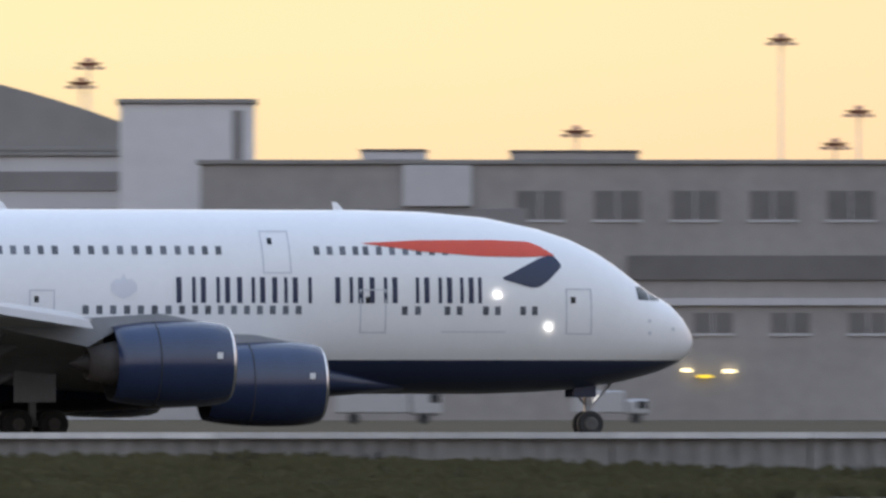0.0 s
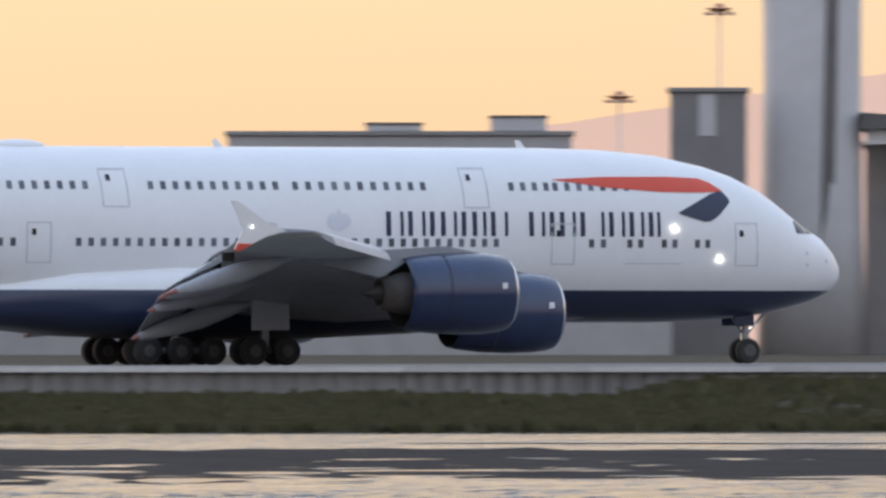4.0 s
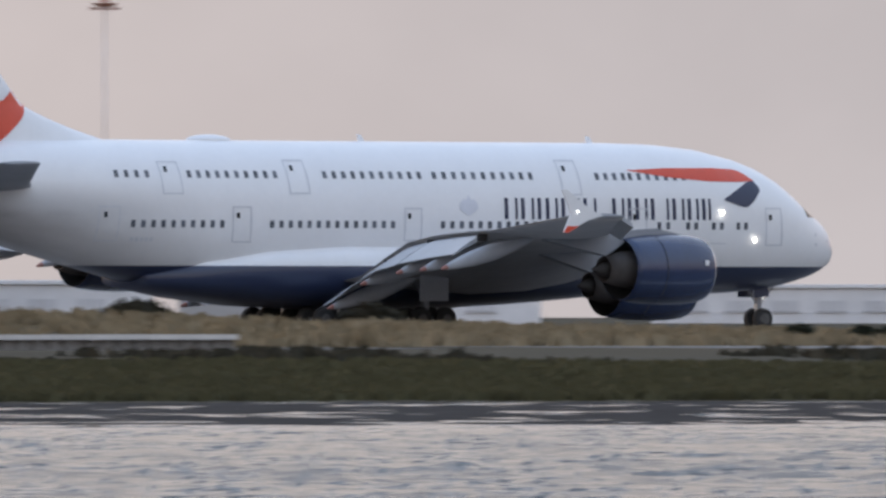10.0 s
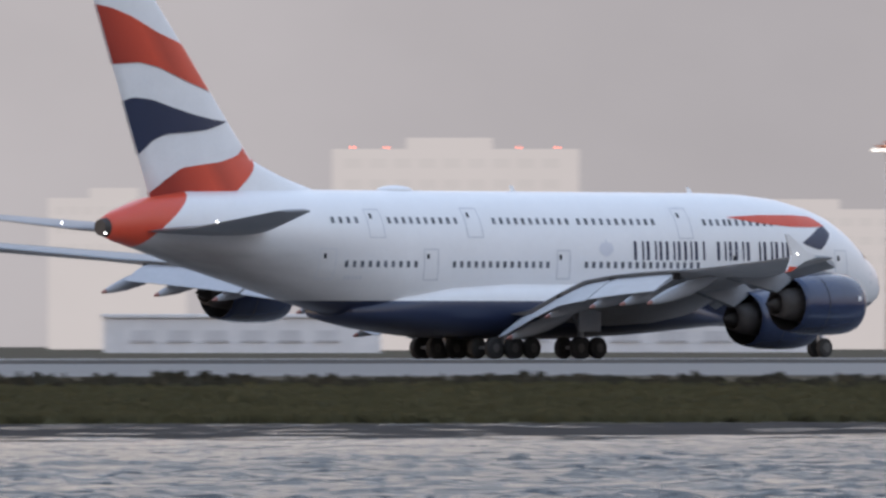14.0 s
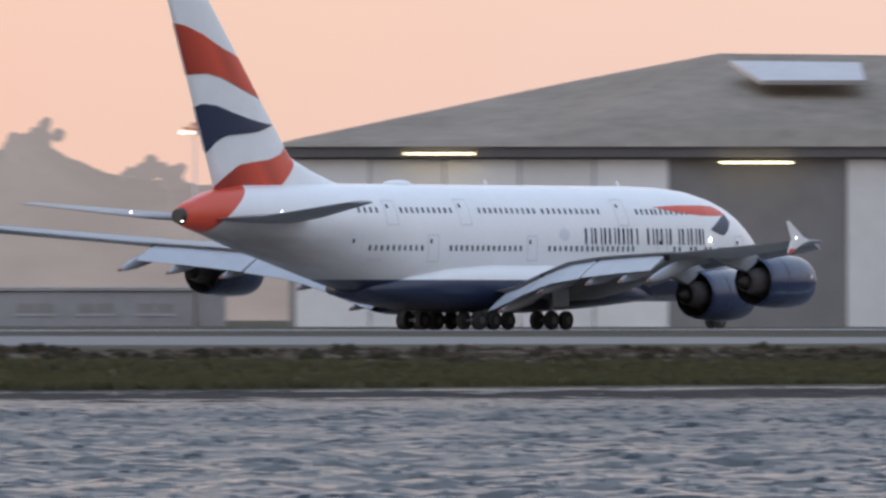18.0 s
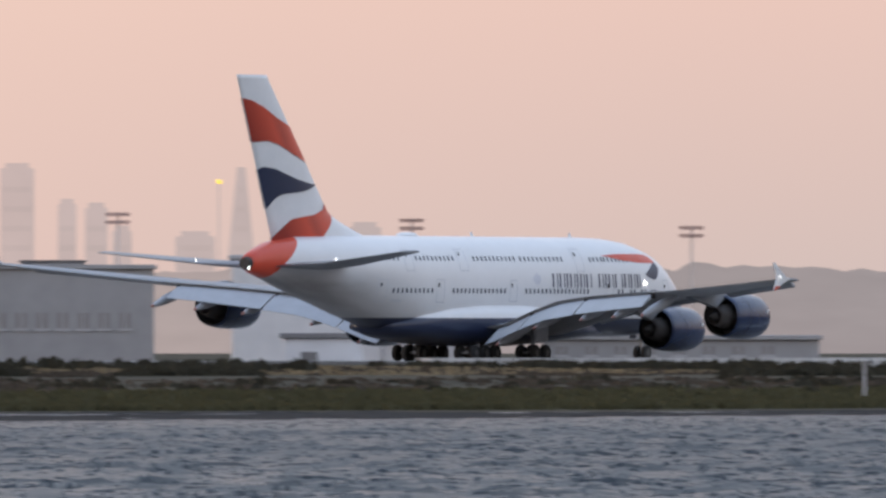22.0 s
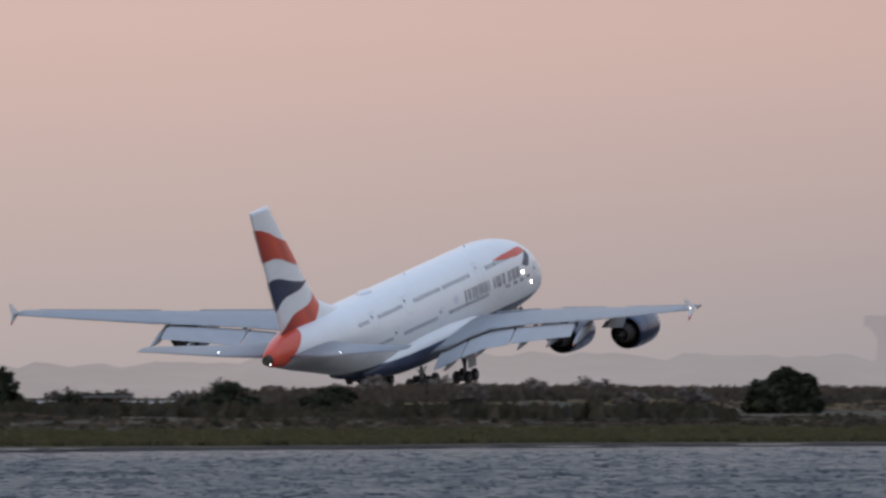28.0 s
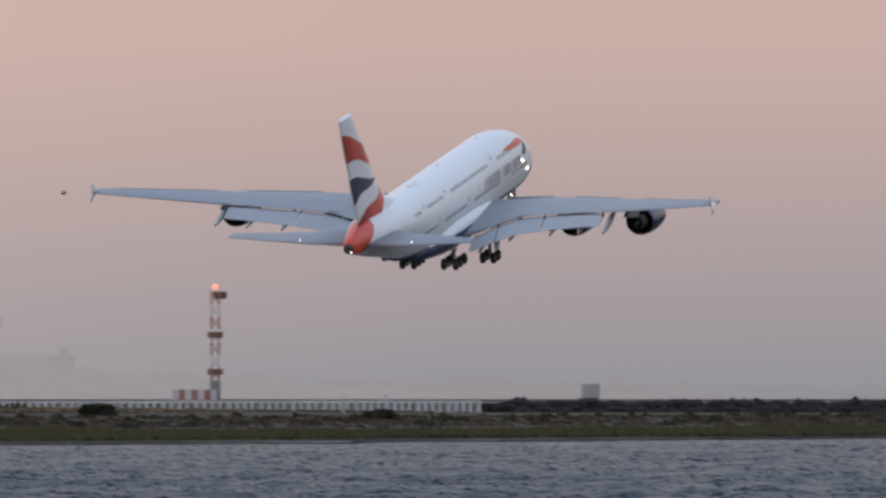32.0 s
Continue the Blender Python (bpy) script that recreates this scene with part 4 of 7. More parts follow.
def land(x, y):
    d = y - shore(max(-300, min(x, 2600)))
    if inlet(x, y):
        return -0.15
    if d < 0:
        return max(-1.2, d * 0.05 - 0.05)
    z = 0.05 + 0.75 * step(0, 45, d) + 0.5 * step(38, 80, d)
    z += 0.10 * noise.noise((x * 0.08, y * 0.08, 0)) * step(2, 20, d) * (1 - step(60, 90, d))
    if y < 740:
        z += (1.3 - 0.65 * step(325, 365, x)) * step(225, 295, x) * (1 - step(368, 390, x)) * step(520, 560, y) * (1 - step(600, 680, y)) * (0.8 + 0.3 * noise.noise((x * 0.05, y * 0.03, 3)))
        z -= 0.5 * step(38, 80, d) * step(1050, 1120, x) * (1 - step(452, 456, y))
        z += 0.9 * step(430, 444, y) * (1 - step(453, 462, y)) * step(885, 925, x) * (1 - step(985, 1030, x)) * (0.8 + 0.5 * noise.noise((x * 0.09, y * 0.05, 11)))
        z += 0.35 * step(430, 447, y) * (1 - step(455, 480, y)) * step(560, 620, x) * (1 - step(1030, 1090, x)) * (1 - step(670, 690, x) * (1 - step(765, 790, x))) * (0.6 + 0.8 * noise.noise((x * 0.06, 0, 7)))
    return z


def ground_material():
    m = mat("ground_soil", (0.082, 0.073, 0.054), rough=1.0, spec=0.05, var=0.35, scale=0.08, fine=14, coords="Object")
    nt = m.node_tree
    b = nt.nodes["Principled BSDF"]
    src = b.inputs["Base Color"].links[0].from_socket
    ns = nt.nodes.new("ShaderNodeTexNoise")
    ns.inputs["Scale"].default_value = 0.035
    ns.inputs["Detail"].default_value = 5
    t = nt.nodes.new("ShaderNodeTexCoord")
    mp = nt.nodes.new("ShaderNodeMapping")
    mp.inputs["Scale"].default_value = (1, 2.5, 1)
    nt.links.new(t.outputs["Object"], mp.inputs[0])
    nt.links.new(mp.outputs[0], ns.inputs["Vector"])
    rp = nt.nodes.new("ShaderNodeMapRange")
    rp.inputs["From Min"].default_value, rp.inputs["From Max"].default_value = 0.42, 0.6
    nt.links.new(ns.outputs["Fac"], rp.inputs["Value"])
    mx = nt.nodes.new("ShaderNodeMix")
    mx.data_type = "RGBA"
    nt.links.new(rp.outputs[0], mx.inputs[0])
    nt.links.new(src, mx.inputs[6])
    mx.inputs[7].default_value = (0.088, 0.074, 0.052, 1)
    nt.links.new(mx.outputs[2], b.inputs["Base Color"])
    return m


def strip(x0, x1, y0, y1, z0, z1, n=30):
    """A long low slab along the shore."""
    xs = [x0 + (x1 - x0) * k / n for k in range(n + 1)]
    return loft([[(*warp(x, y0), z0), (*warp(x, y0), z1), (*warp(x, y1), z1), (*warp(x, y1), z0)] for x in xs])


def build_ground():
    xs = [-4800, -2500, -1200, -600] + sorted(set(range(-400, 1401, 8)) | set(range(284, 346, 2)) | set(range(52, 82, 3)) | set(range(146, 158)) | set(range(200, 214))) + list(range(1440, 2600, 60)) + [2900, 3600, 4800]
    offs = [-400, -60, -20, -8, -3, 0, 2, 4, 7, 11, 16, 22, 29, 37, 46, 56, 66, 78, 90, 105, 120, 140, 160, 180, 200, 225, 250, 280, 310, 345, 380, 420, 480, 560, 700, 1000, 1600, 2500, 4700]
    bm = bmesh.new()
    cols = []
    for x in xs:
        s = shore(max(-300, min(x, 2600)))
        cols.append([bm.verts.new((*warp(x, s + o), land(x, s + o) if o < 500 else GROUND)) for o in offs])
    for i in range(len(xs) - 1):
        for j in range(len(offs) - 1):
            bm.faces.new((cols[i][j], cols[i + 1][j], cols[i + 1][j + 1], cols[i][j + 1]))
    g = finish("ground", bm, ground_material(), smooth=True)
    tagged(g, "flat airfield soil with dry grass sloping to a muddy bay shore", "ground", kind="structure")
    # bay water
    m = bpy.data.materials.new("bay_water")
    m.use_nodes = True
    nt = m.node_tree
    b = nt.nodes["Principled BSDF"]
    b.inputs["Base Color"].default_value = (0.022, 0.028, 0.032, 1)
    b.inputs["IOR"].default_value = 1.33
    t = nt.nodes.new("ShaderNodeTexCoord")
    sp = nt.nodes.new("ShaderNodeSeparateXYZ")
    nt.links.new(t.outputs["Object"], sp.inputs[0])
    wind = nt.nodes.new("ShaderNodeMath")                     # the lee lies towards -x, open wind-roughened water towards +x
    wind.operation = "MULTIPLY_ADD"
    nt.links.new(sp.outputs[1], wind.inputs[0])
    wind.inputs[1].default_value = -0.8
    nt.links.new(sp.outputs[0], wind.inputs[2])
    slope = nt.nodes.new("ShaderNodeMapRange")
    slope.inputs["From Min"].default_value, slope.inputs["From Max"].default_value = 27, 177
    slope.inputs["To Min"].default_value, slope.inputs["To Max"].default_value = RIPPLE[0], RIPPLE[1]
    nt.links.new(wind.outputs[0], slope.inputs["Value"])
    rgh = nt.nodes.new("ShaderNodeMapRange")
    rgh.inputs["From Min"].default_value, rgh.inputs["From Max"].default_value = 27, 177
    rgh.inputs["To Min"].default_value, rgh.inputs["To Max"].default_value = ROUGH[0], ROUGH[1]
    nt.links.new(wind.outputs[0], rgh.inputs["Value"])
    nt.links.new(rgh.outputs[0], b.inputs["Roughness"])
    acc = None
    for along, across, wt_ in ((3.2, 0.42, 0.75), (1.1, 0.13, 0.55), (9.0, 2.2, 0.35)):     # wavelets drawn out by the wind
        mp = nt.nodes.new("ShaderNodeMapping")
        mp.vector_type = "TEXTURE"
        mp.inputs["Rotation"].default_value = (0, 0, radians(34))
        mp.inputs["Scale"].default_value = (along, across, 1)
        nt.links.new(t.outputs["Object"], mp.inputs[0])
        n = nt.nodes.new("ShaderNodeTexNoise")
        n.inputs["Scale"].default_value = 1.0
        n.inputs["Detail"].default_value = 2
        nt.links.new(mp.outputs[0], n.inputs["Vector"])
        v1 = nt.nodes.new("ShaderNodeVectorMath")
        v1.operation = "SUBTRACT"
        v1.inputs[1].default_value = (0.5, 0.5, 0.5)
        nt.links.new(n.outputs["Color"], v1.inputs[0])
        v2 = nt.nodes.new("ShaderNodeVectorMath")
        v2.operation = "MULTIPLY"
        v2.inputs[1].default_value = (wt_ * 4, wt_ * 4, 0)
        nt.links.new(v1.outputs[0], v2.inputs[0])
        if acc is None:
            acc = v2.outputs[0]
        else:
            v3 = nt.nodes.new("ShaderNodeVectorMath")
            v3.operation = "ADD"
            nt.links.new(acc, v3.inputs[0])
            nt.links.new(v2.outputs[0], v3.inputs[1])
            acc = v3.outputs[0]
    v4 = nt.nodes.new("ShaderNodeVectorMath")
    v4.operation = "SCALE"
    nt.links.new(acc, v4.inputs[0])
    nt.links.new(slope.outputs[0], v4.inputs["Scale"])
    gn = nt.nodes.new("ShaderNodeNewGeometry")
    v5 = nt.nodes.new("ShaderNodeVectorMath")
    v5.operation = "ADD"
    nt.links.new(v4.outputs[0], v5.inputs[0])
    nt.links.new(gn.outputs["Normal"], v5.inputs[1])
    v6 = nt.nodes.new("ShaderNodeVectorMath")
    v6.operation = "NORMALIZE"
    nt.links.new(v5.outputs[0], v6.inputs[0])
    nt.links.new(v6.outputs[0], b.inputs["Normal"])
    bm = bmesh.new()
    v = [bm.verts.new(p) for p in ((-4800, -4800, -0.4), (4800, -4800, -0.4), (4800, 700, -0.4), (-4800, 700, -0.4))]
    bm.faces.new(v)
    tagged(finish("water", bm, m), "open grey-blue bay water", "water", kind="structure")
    # wind waves of the inner bay
    near_pts = [(-200, 262), (30, 266), (65, 272), (118, 284), (141, 299), (165, 305), (260, 314), (405, 312), (440, 318), (480, 327), (525, 330), (548, 320), (560, 308), (610, 316), (660, 320), (760, 315), (860, 318), (1000, 296), (1400, 255)]
    rng = np.random.default_rng(4)
    waves = [(0.65 * 3.0 ** rng.random(), rng.normal(radians(38), 0.5), rng.uniform(0, 6.28)) for _ in range(34)]

    def wave_sheet(a0, a1, da, rows_n, k, label):
        rr = 185 * np.exp(np.arange(rows_n) * k)
        aa = np.radians(np.arange(a0, a1, da))
        wx_, wy_ = np.outer(rr, np.sin(aa)), np.outer(rr, np.cos(aa))
        ab = np.radians(NORTH) + PAN * aa
        gx_, gy_ = np.outer(rr, np.sin(ab)) / PAN, np.outer(rr, np.cos(ab)) / PAN
        calm = np.clip((wx_ - 0.8 * wy_ + 50) / 150, 0, 1)
        amp = WAVE[0] + (WAVE[1] - WAVE[0]) * calm * calm * (3 - 2 * calm)
        edge = np.interp(wx_, [q[0] for q in near_pts], [q[1] for q in near_pts])
        amp = amp * np.clip((edge - wy_) / 45, 0.06, 1)
        wz_ = np.zeros_like(wx_)
        for lam, th, ph in waves:
            wz_ += 0.028 * lam * np.sin((gx_ * np.cos(th) + gy_ * np.sin(th)) * 2 * np.pi / lam + ph)
        gust = 0.75 + 0.25 * np.sin(wx_ / 23 + 2 * np.sin(wy_ / 31)) * np.sin(wy_ / 17 + wx_ / 61)
        wz_ *= amp * gust
        sh = 415 - 0.11 * wx_ + 5 * np.sin(wx_ / 37.0) + 2.5 * np.sin(wx_ / 11.3)
        wet = wy_ < sh + 60
        nr, na = wx_.shape
        idx = np.arange(nr * na).reshape(nr, na)
        ok = wet[:-1, :-1] | wet[1:, 1:]
        quads = np.stack([idx[:-1, :-1][ok], idx[1:, :-1][ok], idx[1:, 1:][ok], idx[:-1, 1:][ok]], 1).astype(np.int32)[:, ::-1]
        co = np.stack([gx_, gy_, wz_], 2).reshape(-1, 3).astype(np.float32)
        used = np.unique(quads)
        remap = np.zeros(nr * na, np.int32)
        remap[used] = np.arange(len(used))
        quads, co = remap[quads], co[used]
        me = bpy.data.meshes.new("water")
        me.vertices.add(len(co))
        me.vertices.foreach_set("co", co.ravel())
        me.loops.add(quads.size)
        me.loops.foreach_set("vertex_index", quads.ravel())
        me.polygons.add(len(quads))
        me.polygons.foreach_set("loop_start", np.arange(0, quads.size, 4, dtype=np.int32))
        me.polygons.foreach_set("use_smooth", np.ones(len(quads), bool))
        me.update(calc_edges=True)
        me.materials.append(m)
        tagged(new("water", me), label, "water", kind="structure")

    wave_sheet(5.0, 34.0, 0.14, 860, 0.0018, "calm silvery water in the lee of the shore")
    wave_sheet(33.9, 71.0, 0.1, 1560, 0.00105, "choppy wind-rippled grey-blue bay water")
    # mussel-dark mudflat below the marsh, with pools left by the tide
    near = table_fn(near_pts)
    xs, n = np.arange(-60, 1000, 1.5), 60
    vs, fs = [], []
    for i, x in enumerate(xs):
        x = float(x)
        y0 = near(x) + 7 * noise.noise((x * 0.05, 0, 5)) + 5 * noise.noise((x * 0.21, 0, 6))
        y1 = shore(x) + 3
        pool = (1 - step(150, 156, x)) * 70 + 30 * step(202, 204, x) * (1 - step(209, 211, x))
        for j in range(n + 1):
            y = y0 + (y1 - y0) * j / n
            lump = noise.noise((x * 0.06, y * 0.10, 1)) * 0.04 + noise.noise((x * 0.42, y * 0.25, 2)) * 0.09 + noise.noise((x * 1.1, y * 0.6, 3)) * 0.05
            edge = min(1, j / 14, (n - j) / 8)
            z = 0.03 + lump + 0.03 * edge - 0.22 * max(0, noise.noise((x * 0.10, y * 0.22, 4)) - 0.32 - 0.5 * edge * min(1, (y - y0) / 30)) - 0.03 - 0.02 * step(160, 220, x) * (1 - step(420, 520, x))
            if y > y1 - 3 - pool - 6 * noise.noise((x * 0.08, 3, 0)) and y < y1 - 2.5:
                z -= 0.2 * (1 if pool > 3 else 0)
            if y1 - y < 16 and noise.noise((x * 0.04, y * 0.12, 8)) > 0.02:
                z -= 0.14
            vs.append((*warp(x, y), z if j > 0 else -0.25))
    for i in range(len(xs) - 1):
        for j in range(n):
            a = i * (n + 1) + j
            fs.append((a, a + n + 1, a + n + 2, a + 1))
    me = bpy.data.meshes.new("mudflat")
    me.from_pydata(vs, [], fs)
    me.materials.append(mat("wet_mud", (0.02, 0.0185, 0.019), rough=0.9, var=0.6, scale=0.35, fine=6, bump=0.6, spec=0.12))
    me.update()
    tagged(new("mudflat", me), "dark wet mudflat with mussel clumps and pools", "mudflat", kind="structure")
    # pavements
    tagged(finish("runway", loft([[(x, 764, 0.4), (x, 764, z), (x, 846, z), (x, 846, 0.4)] for x, z in ((-900, 1.06), (190, 1.1), (300, 1.3), (400, RUNWAY), (3200, RUNWAY))]), M_ASPH), "long grey asphalt runway", "runway", kind="structure")
    tagged(finish("taxiway", warp_bm(box(318, 720, 452, 712, 0.4, GROUND + 0.02)), M_ASPH), "grey asphalt taxiway beside the marsh", "taxiway", kind="structure")
    bm = bmesh.new()
    for x in range(400, 2600, 50):
        add_box(bm, x, x + 30, DIST - 0.45, DIST + 0.45, RUNWAY + 0.001, RUNWAY + 0.006)
    for y in (774, 834):
        add_box(bm, 400, 2900, y - 0.45, y + 0.45, RUNWAY + 0.001, RUNWAY + 0.006)
    tagged(finish("runway_marking", bm, M_PAINTLINE), "worn white runway paint lines", "marking", kind="structure")
    # road and dyke behind the sea wall
    tagged(finish("road", strip(-120, 300, 476, 484, 0.4, 1.34), M_CONC), "pale perimeter road", "road", kind="structure")
    tagged(finish("road", strip(640, 1400, 476, 484, 0.4, 1.34), M_CONC), "pale perimeter road", "road", kind="structure")


def tuft_field(name, label, category, material, spots, hmin, hmax, seed, width=0.5, blades=4):
    rnd = random.Random(seed)
    vs, fs = [], []
    for x, y, z in spots:
        h = rnd.uniform(hmin, hmax)
        for k in range(blades):
            a = rnd.uniform(0, math.pi)
            dx, dy = math.cos(a) * width * rnd.uniform(0.4, 1), math.sin(a) * width * rnd.uniform(0.4, 1)
            ox, oy = rnd.uniform(-width, width), rnd.uniform(-width, width)
            hh = h * rnd.uniform(0.6, 1.0)
            i = len(vs)
            lx, ly = rnd.uniform(-0.3, 0.3) * h, rnd.uniform(-0.3, 0.3) * h
            vs += [(x + ox - dx, y + oy - dy, z - 0.05), (x + ox + dx, y + oy + dy, z - 0.05), (x + ox + lx + dx * 0.5, y + oy + ly + dy * 0.5, z + hh * 0.8), (x + ox + lx, y + oy + ly, z + hh)]
            fs.append((i, i + 1, i + 2, i + 3))
    me = bpy.data.meshes.new(name)
    me.from_pydata(vs, [], fs)
    me.materials.append(material)
    return tagged(new(name, me), label, category, kind="stuff")


def island_mat(name, c0, c1, rough=0.9):
    m = bpy.data.materials.new(name)
    m.use_nodes = True
    nt = m.node_tree
    b = nt.nodes["Principled BSDF"]
    b.inputs["Roughness"].default_value = rough
    b.inputs["Specular IOR Level"].default_value = 0.2
    g = nt.nodes.new("ShaderNodeNewGeometry")
    r = nt.nodes.new("ShaderNodeValToRGB")
    r.color_ramp.elements[0].color, r.color_ramp.elements[1].color = (*c0, 1), (*c1, 1)
    n = nt.nodes.new("ShaderNodeTexNoise")
    n.inputs["Scale"].default_value = 0.12
    nt.links.new(g.outputs["Position"], n.inputs["Vector"])
    ad = nt.nodes.new("ShaderNodeMath")
    ad.operation = "MULTIPLY_ADD"
    nt.links.new(g.outputs["Random Per Island"], ad.inputs[0])
    ad.inputs[1].default_value = 0.38
    mu = nt.nodes.new("ShaderNodeMath")
    mu.operation = "MULTIPLY"
    mu.inputs[1].default_value = 0.55
    nt.links.new(n.outputs["Fac"], mu.inputs[0])
    nt.links.new(mu.outputs[0], ad.inputs[2])
    nt.links.new(ad.outputs[0], r.inputs[0])
    nt.links.new(r.outputs[0], b.inputs["Base Color"])
    return m


M_MARSH = island_mat("marsh_plants", (0.061, 0.057, 0.03), (0.103, 0.095, 0.048))
M_DRY = island_mat("dry_grass", (0.165, 0.13, 0.08), (0.34, 0.268, 0.168))
M_SCRUB = island_mat("dark_scrub", (0.025, 0.024, 0.017), (0.07, 0.062, 0.042))
M_WITHERED = island_mat("withered_scrub", (0.05, 0.041, 0.033), (0.125, 0.10, 0.076))
M_LEAF = island_mat("shrub_leaves", (0.012, 0.015, 0.010), (0.045, 0.05, 0.03))
M_TWIG = island_mat("bare_twigs", (0.12, 0.10, 0.09), (0.22, 0.19, 0.17))


def build_vegetation():
    rnd = random.Random(5)
    spots = []
    for k in range(100000):
        x = rnd.uniform(20, 420) if k % 5 < 2 else rnd.uniform(20, 1240)
        out = step(400, 480, x)
        y0, y1 = shore(x) + 4 * out, 415 - 0.11 * x + 50 + 20 * (1 - step(150, 200, x)) - 17 * out
        y = y0 + (y1 - y0) * rnd.random() ** 1.5
        if inlet(x, y):
            continue
        spots.append((*warp(x, y), land(x, y)))
    tuft_field("marsh_grass", "low dense green marsh plants along the shore", "marsh grass", M_MARSH, spots, 0.22, 0.38, 1, 0.32, 4)
    spots = []
    for _ in range(3600):
        x = rnd.uniform(20, 165)
        y = 415 - 0.11 * x + rnd.uniform(56, 69)
        if noise.noise((x * 0.16, y * 0.05, 21)) > -0.3:
            spots.append((*warp(x, y), land(x, y)))
    tuft_field("marsh_grass", "taller ragged grass along the foot of the sea wall", "marsh grass", M_MARSH, spots, 0.2, 0.5, 23, 0.35, 4)
    spots, brown = [], []
    for _ in range(13000):
        x = rnd.uniform(20, 1100)
        east = step(400, 480, x)
        d = rnd.uniform(44 - 14 * east, 66)
        if noise.noise((x * 0.05, 0, 2)) < -0.05 - 0.3 * east:
            continue
        y = shore(x) + d
        (brown if rnd.random() < 0.85 * east else spots).append((*warp(x, y), land(x, y)))
    tuft_field("shore_scrub", "dark brown low scrub above the marsh", "scrub", M_SCRUB, spots, 0.15, 0.5, 2, 0.5, 4)
    tuft_field("shore_scrub", "brown withered weeds above the marsh", "scrub", M_WITHERED, brown, 0.06, 0.2, 22, 0.5, 4)
    spots = []
    for _ in range(15000):
        x, y = rnd.uniform(205, 415), rnd.uniform(505, 640)
        if rnd.random() < step(225, 295, x) * (1 - step(375, 400, x)):
            spots.append((*warp(x, y), land(x, y) - 0.22 * step(325, 365, x)))
    tuft_field("dry_grass", "tall straw-coloured dry grass on a low bank", "dry grass", M_DRY, spots, 0.25, 0.7, 3, 0.6, 4)
    spots = []
    for _ in range(9000):
        x, y = rnd.uniform(600, 1120), rnd.uniform(428, 460)
        if noise.noise((x * 0.04, y * 0.1, 12)) > -0.25 and not 685 < x < 775:
            spots.append((*warp(x, y), land(x, y)))
    tuft_field("bank_scrub", "withered brown scrub on the bank below the sea wall", "scrub", M_WITHERED, spots, 0.07, 0.24, 14, 0.45, 5)
    spots = []
    for _ in range(5200):
        x, y = rnd.uniform(890, 1030), rnd.uniform(440, 455)
        if rnd.random() < step(890, 930, x) * (1 - step(985, 1030, x)) and noise.noise((x * 0.11, y * 0.1, 15)) > -0.4:
            spots.append((*warp(x, y), land(x, y)))
    tuft_field("bank_scrub", "waist-high withered brush on the crest of the bank", "scrub", M_WITHERED, spots, 0.4, 1.0, 15, 0.5, 5)
    spots = []
    for _ in range(9000):
        x = rnd.uniform(600, 1085)
        y = rnd.uniform(430, 456)
        spots.append((*warp(x, y), land(x, y)))
    tuft_field("dry_grass", "thin dry grass along the perimeter road", "dry grass", M_DRY, spots, 0.08, 0.26, 4, 0.5, 3)
    spots = []
    for _ in range(900):
        x = rnd.choice((rnd.uniform(612, 648), rnd.uniform(676, 700)))
        y = rnd.uniform(440, 462)
        if noise.noise((x * 0.07, 0, 9)) > -0.05:
            spots.append((*warp(x, y), land(x, y)))
    tuft_field("shore_scrub", "dark scrub clumps beside the taxiway", "scrub", M_SCRUB, spots, 0.3, 0.85, 5, 0.6, 6)
    spots = []
    for _ in range(1100):
        az = rnd.choice((rnd.uniform(60.2, 63.4), rnd.uniform(62.5, 65.3)))
        p = bearing(az, rnd.uniform(900, 960))
        spots.append((p.x, p.y, GROUND - 0.1))
    tuft_field("shore_scrub", "dark weedy scrub along the airfield edge", "scrub", M_SCRUB, spots, 0.3, 1.1, 6, 0.7, 5)


def build_scrub_clumps():
    """Clumps of waist-high withered brush along the runway's edge."""
    rnd = random.Random(31)
    for a0, a1, d, top in ((53.02, 53.3, 62, 0.8), (53.3, 53.62, 60, 0.7), (53.68, 54.0, 62, 0.6), (54.36, 54.74, 64, 1.05), (54.78, 55.02, 60, 0.5), (55.08, 55.58, 64, 0.95),
                           (56.4, 57.0, 60, 0.4), (57.25, 57.95, 64, 0.85), (59.6, 60.3, 62, 0.4), (60.6, 61.1, 60, 0.35), (62.2, 62.9, 62, 0.45)):
        spots = []
        for _ in range(int(1500 * (a1 - a0) + 250)):
            u = rnd.random()
            tn = math.tan(radians(a0 + (a1 - a0) * u))
            y = 415 / (1 + 0.11 * tn)
            x = y * tn
            y = shore(x) + d + rnd.uniform(-4, 4)
            mound = (math.sin(math.pi * u) ** 0.6) * (0.7 + 0.5 * noise.noise((x * 0.35, d, 3)))
            spots.append((*warp(y * tn, y), land(x, y) + rnd.random() * max(0.0, mound) * top * 0.75))
        tuft_field("brush_clump", "clump of withered dark brown brush on the bank", "scrub", M_WITHERED if d < 63 else M_SCRUB, spots, 0.15, 0.35 * top + 0.1, int(a0 * 100), 0.35, 4)


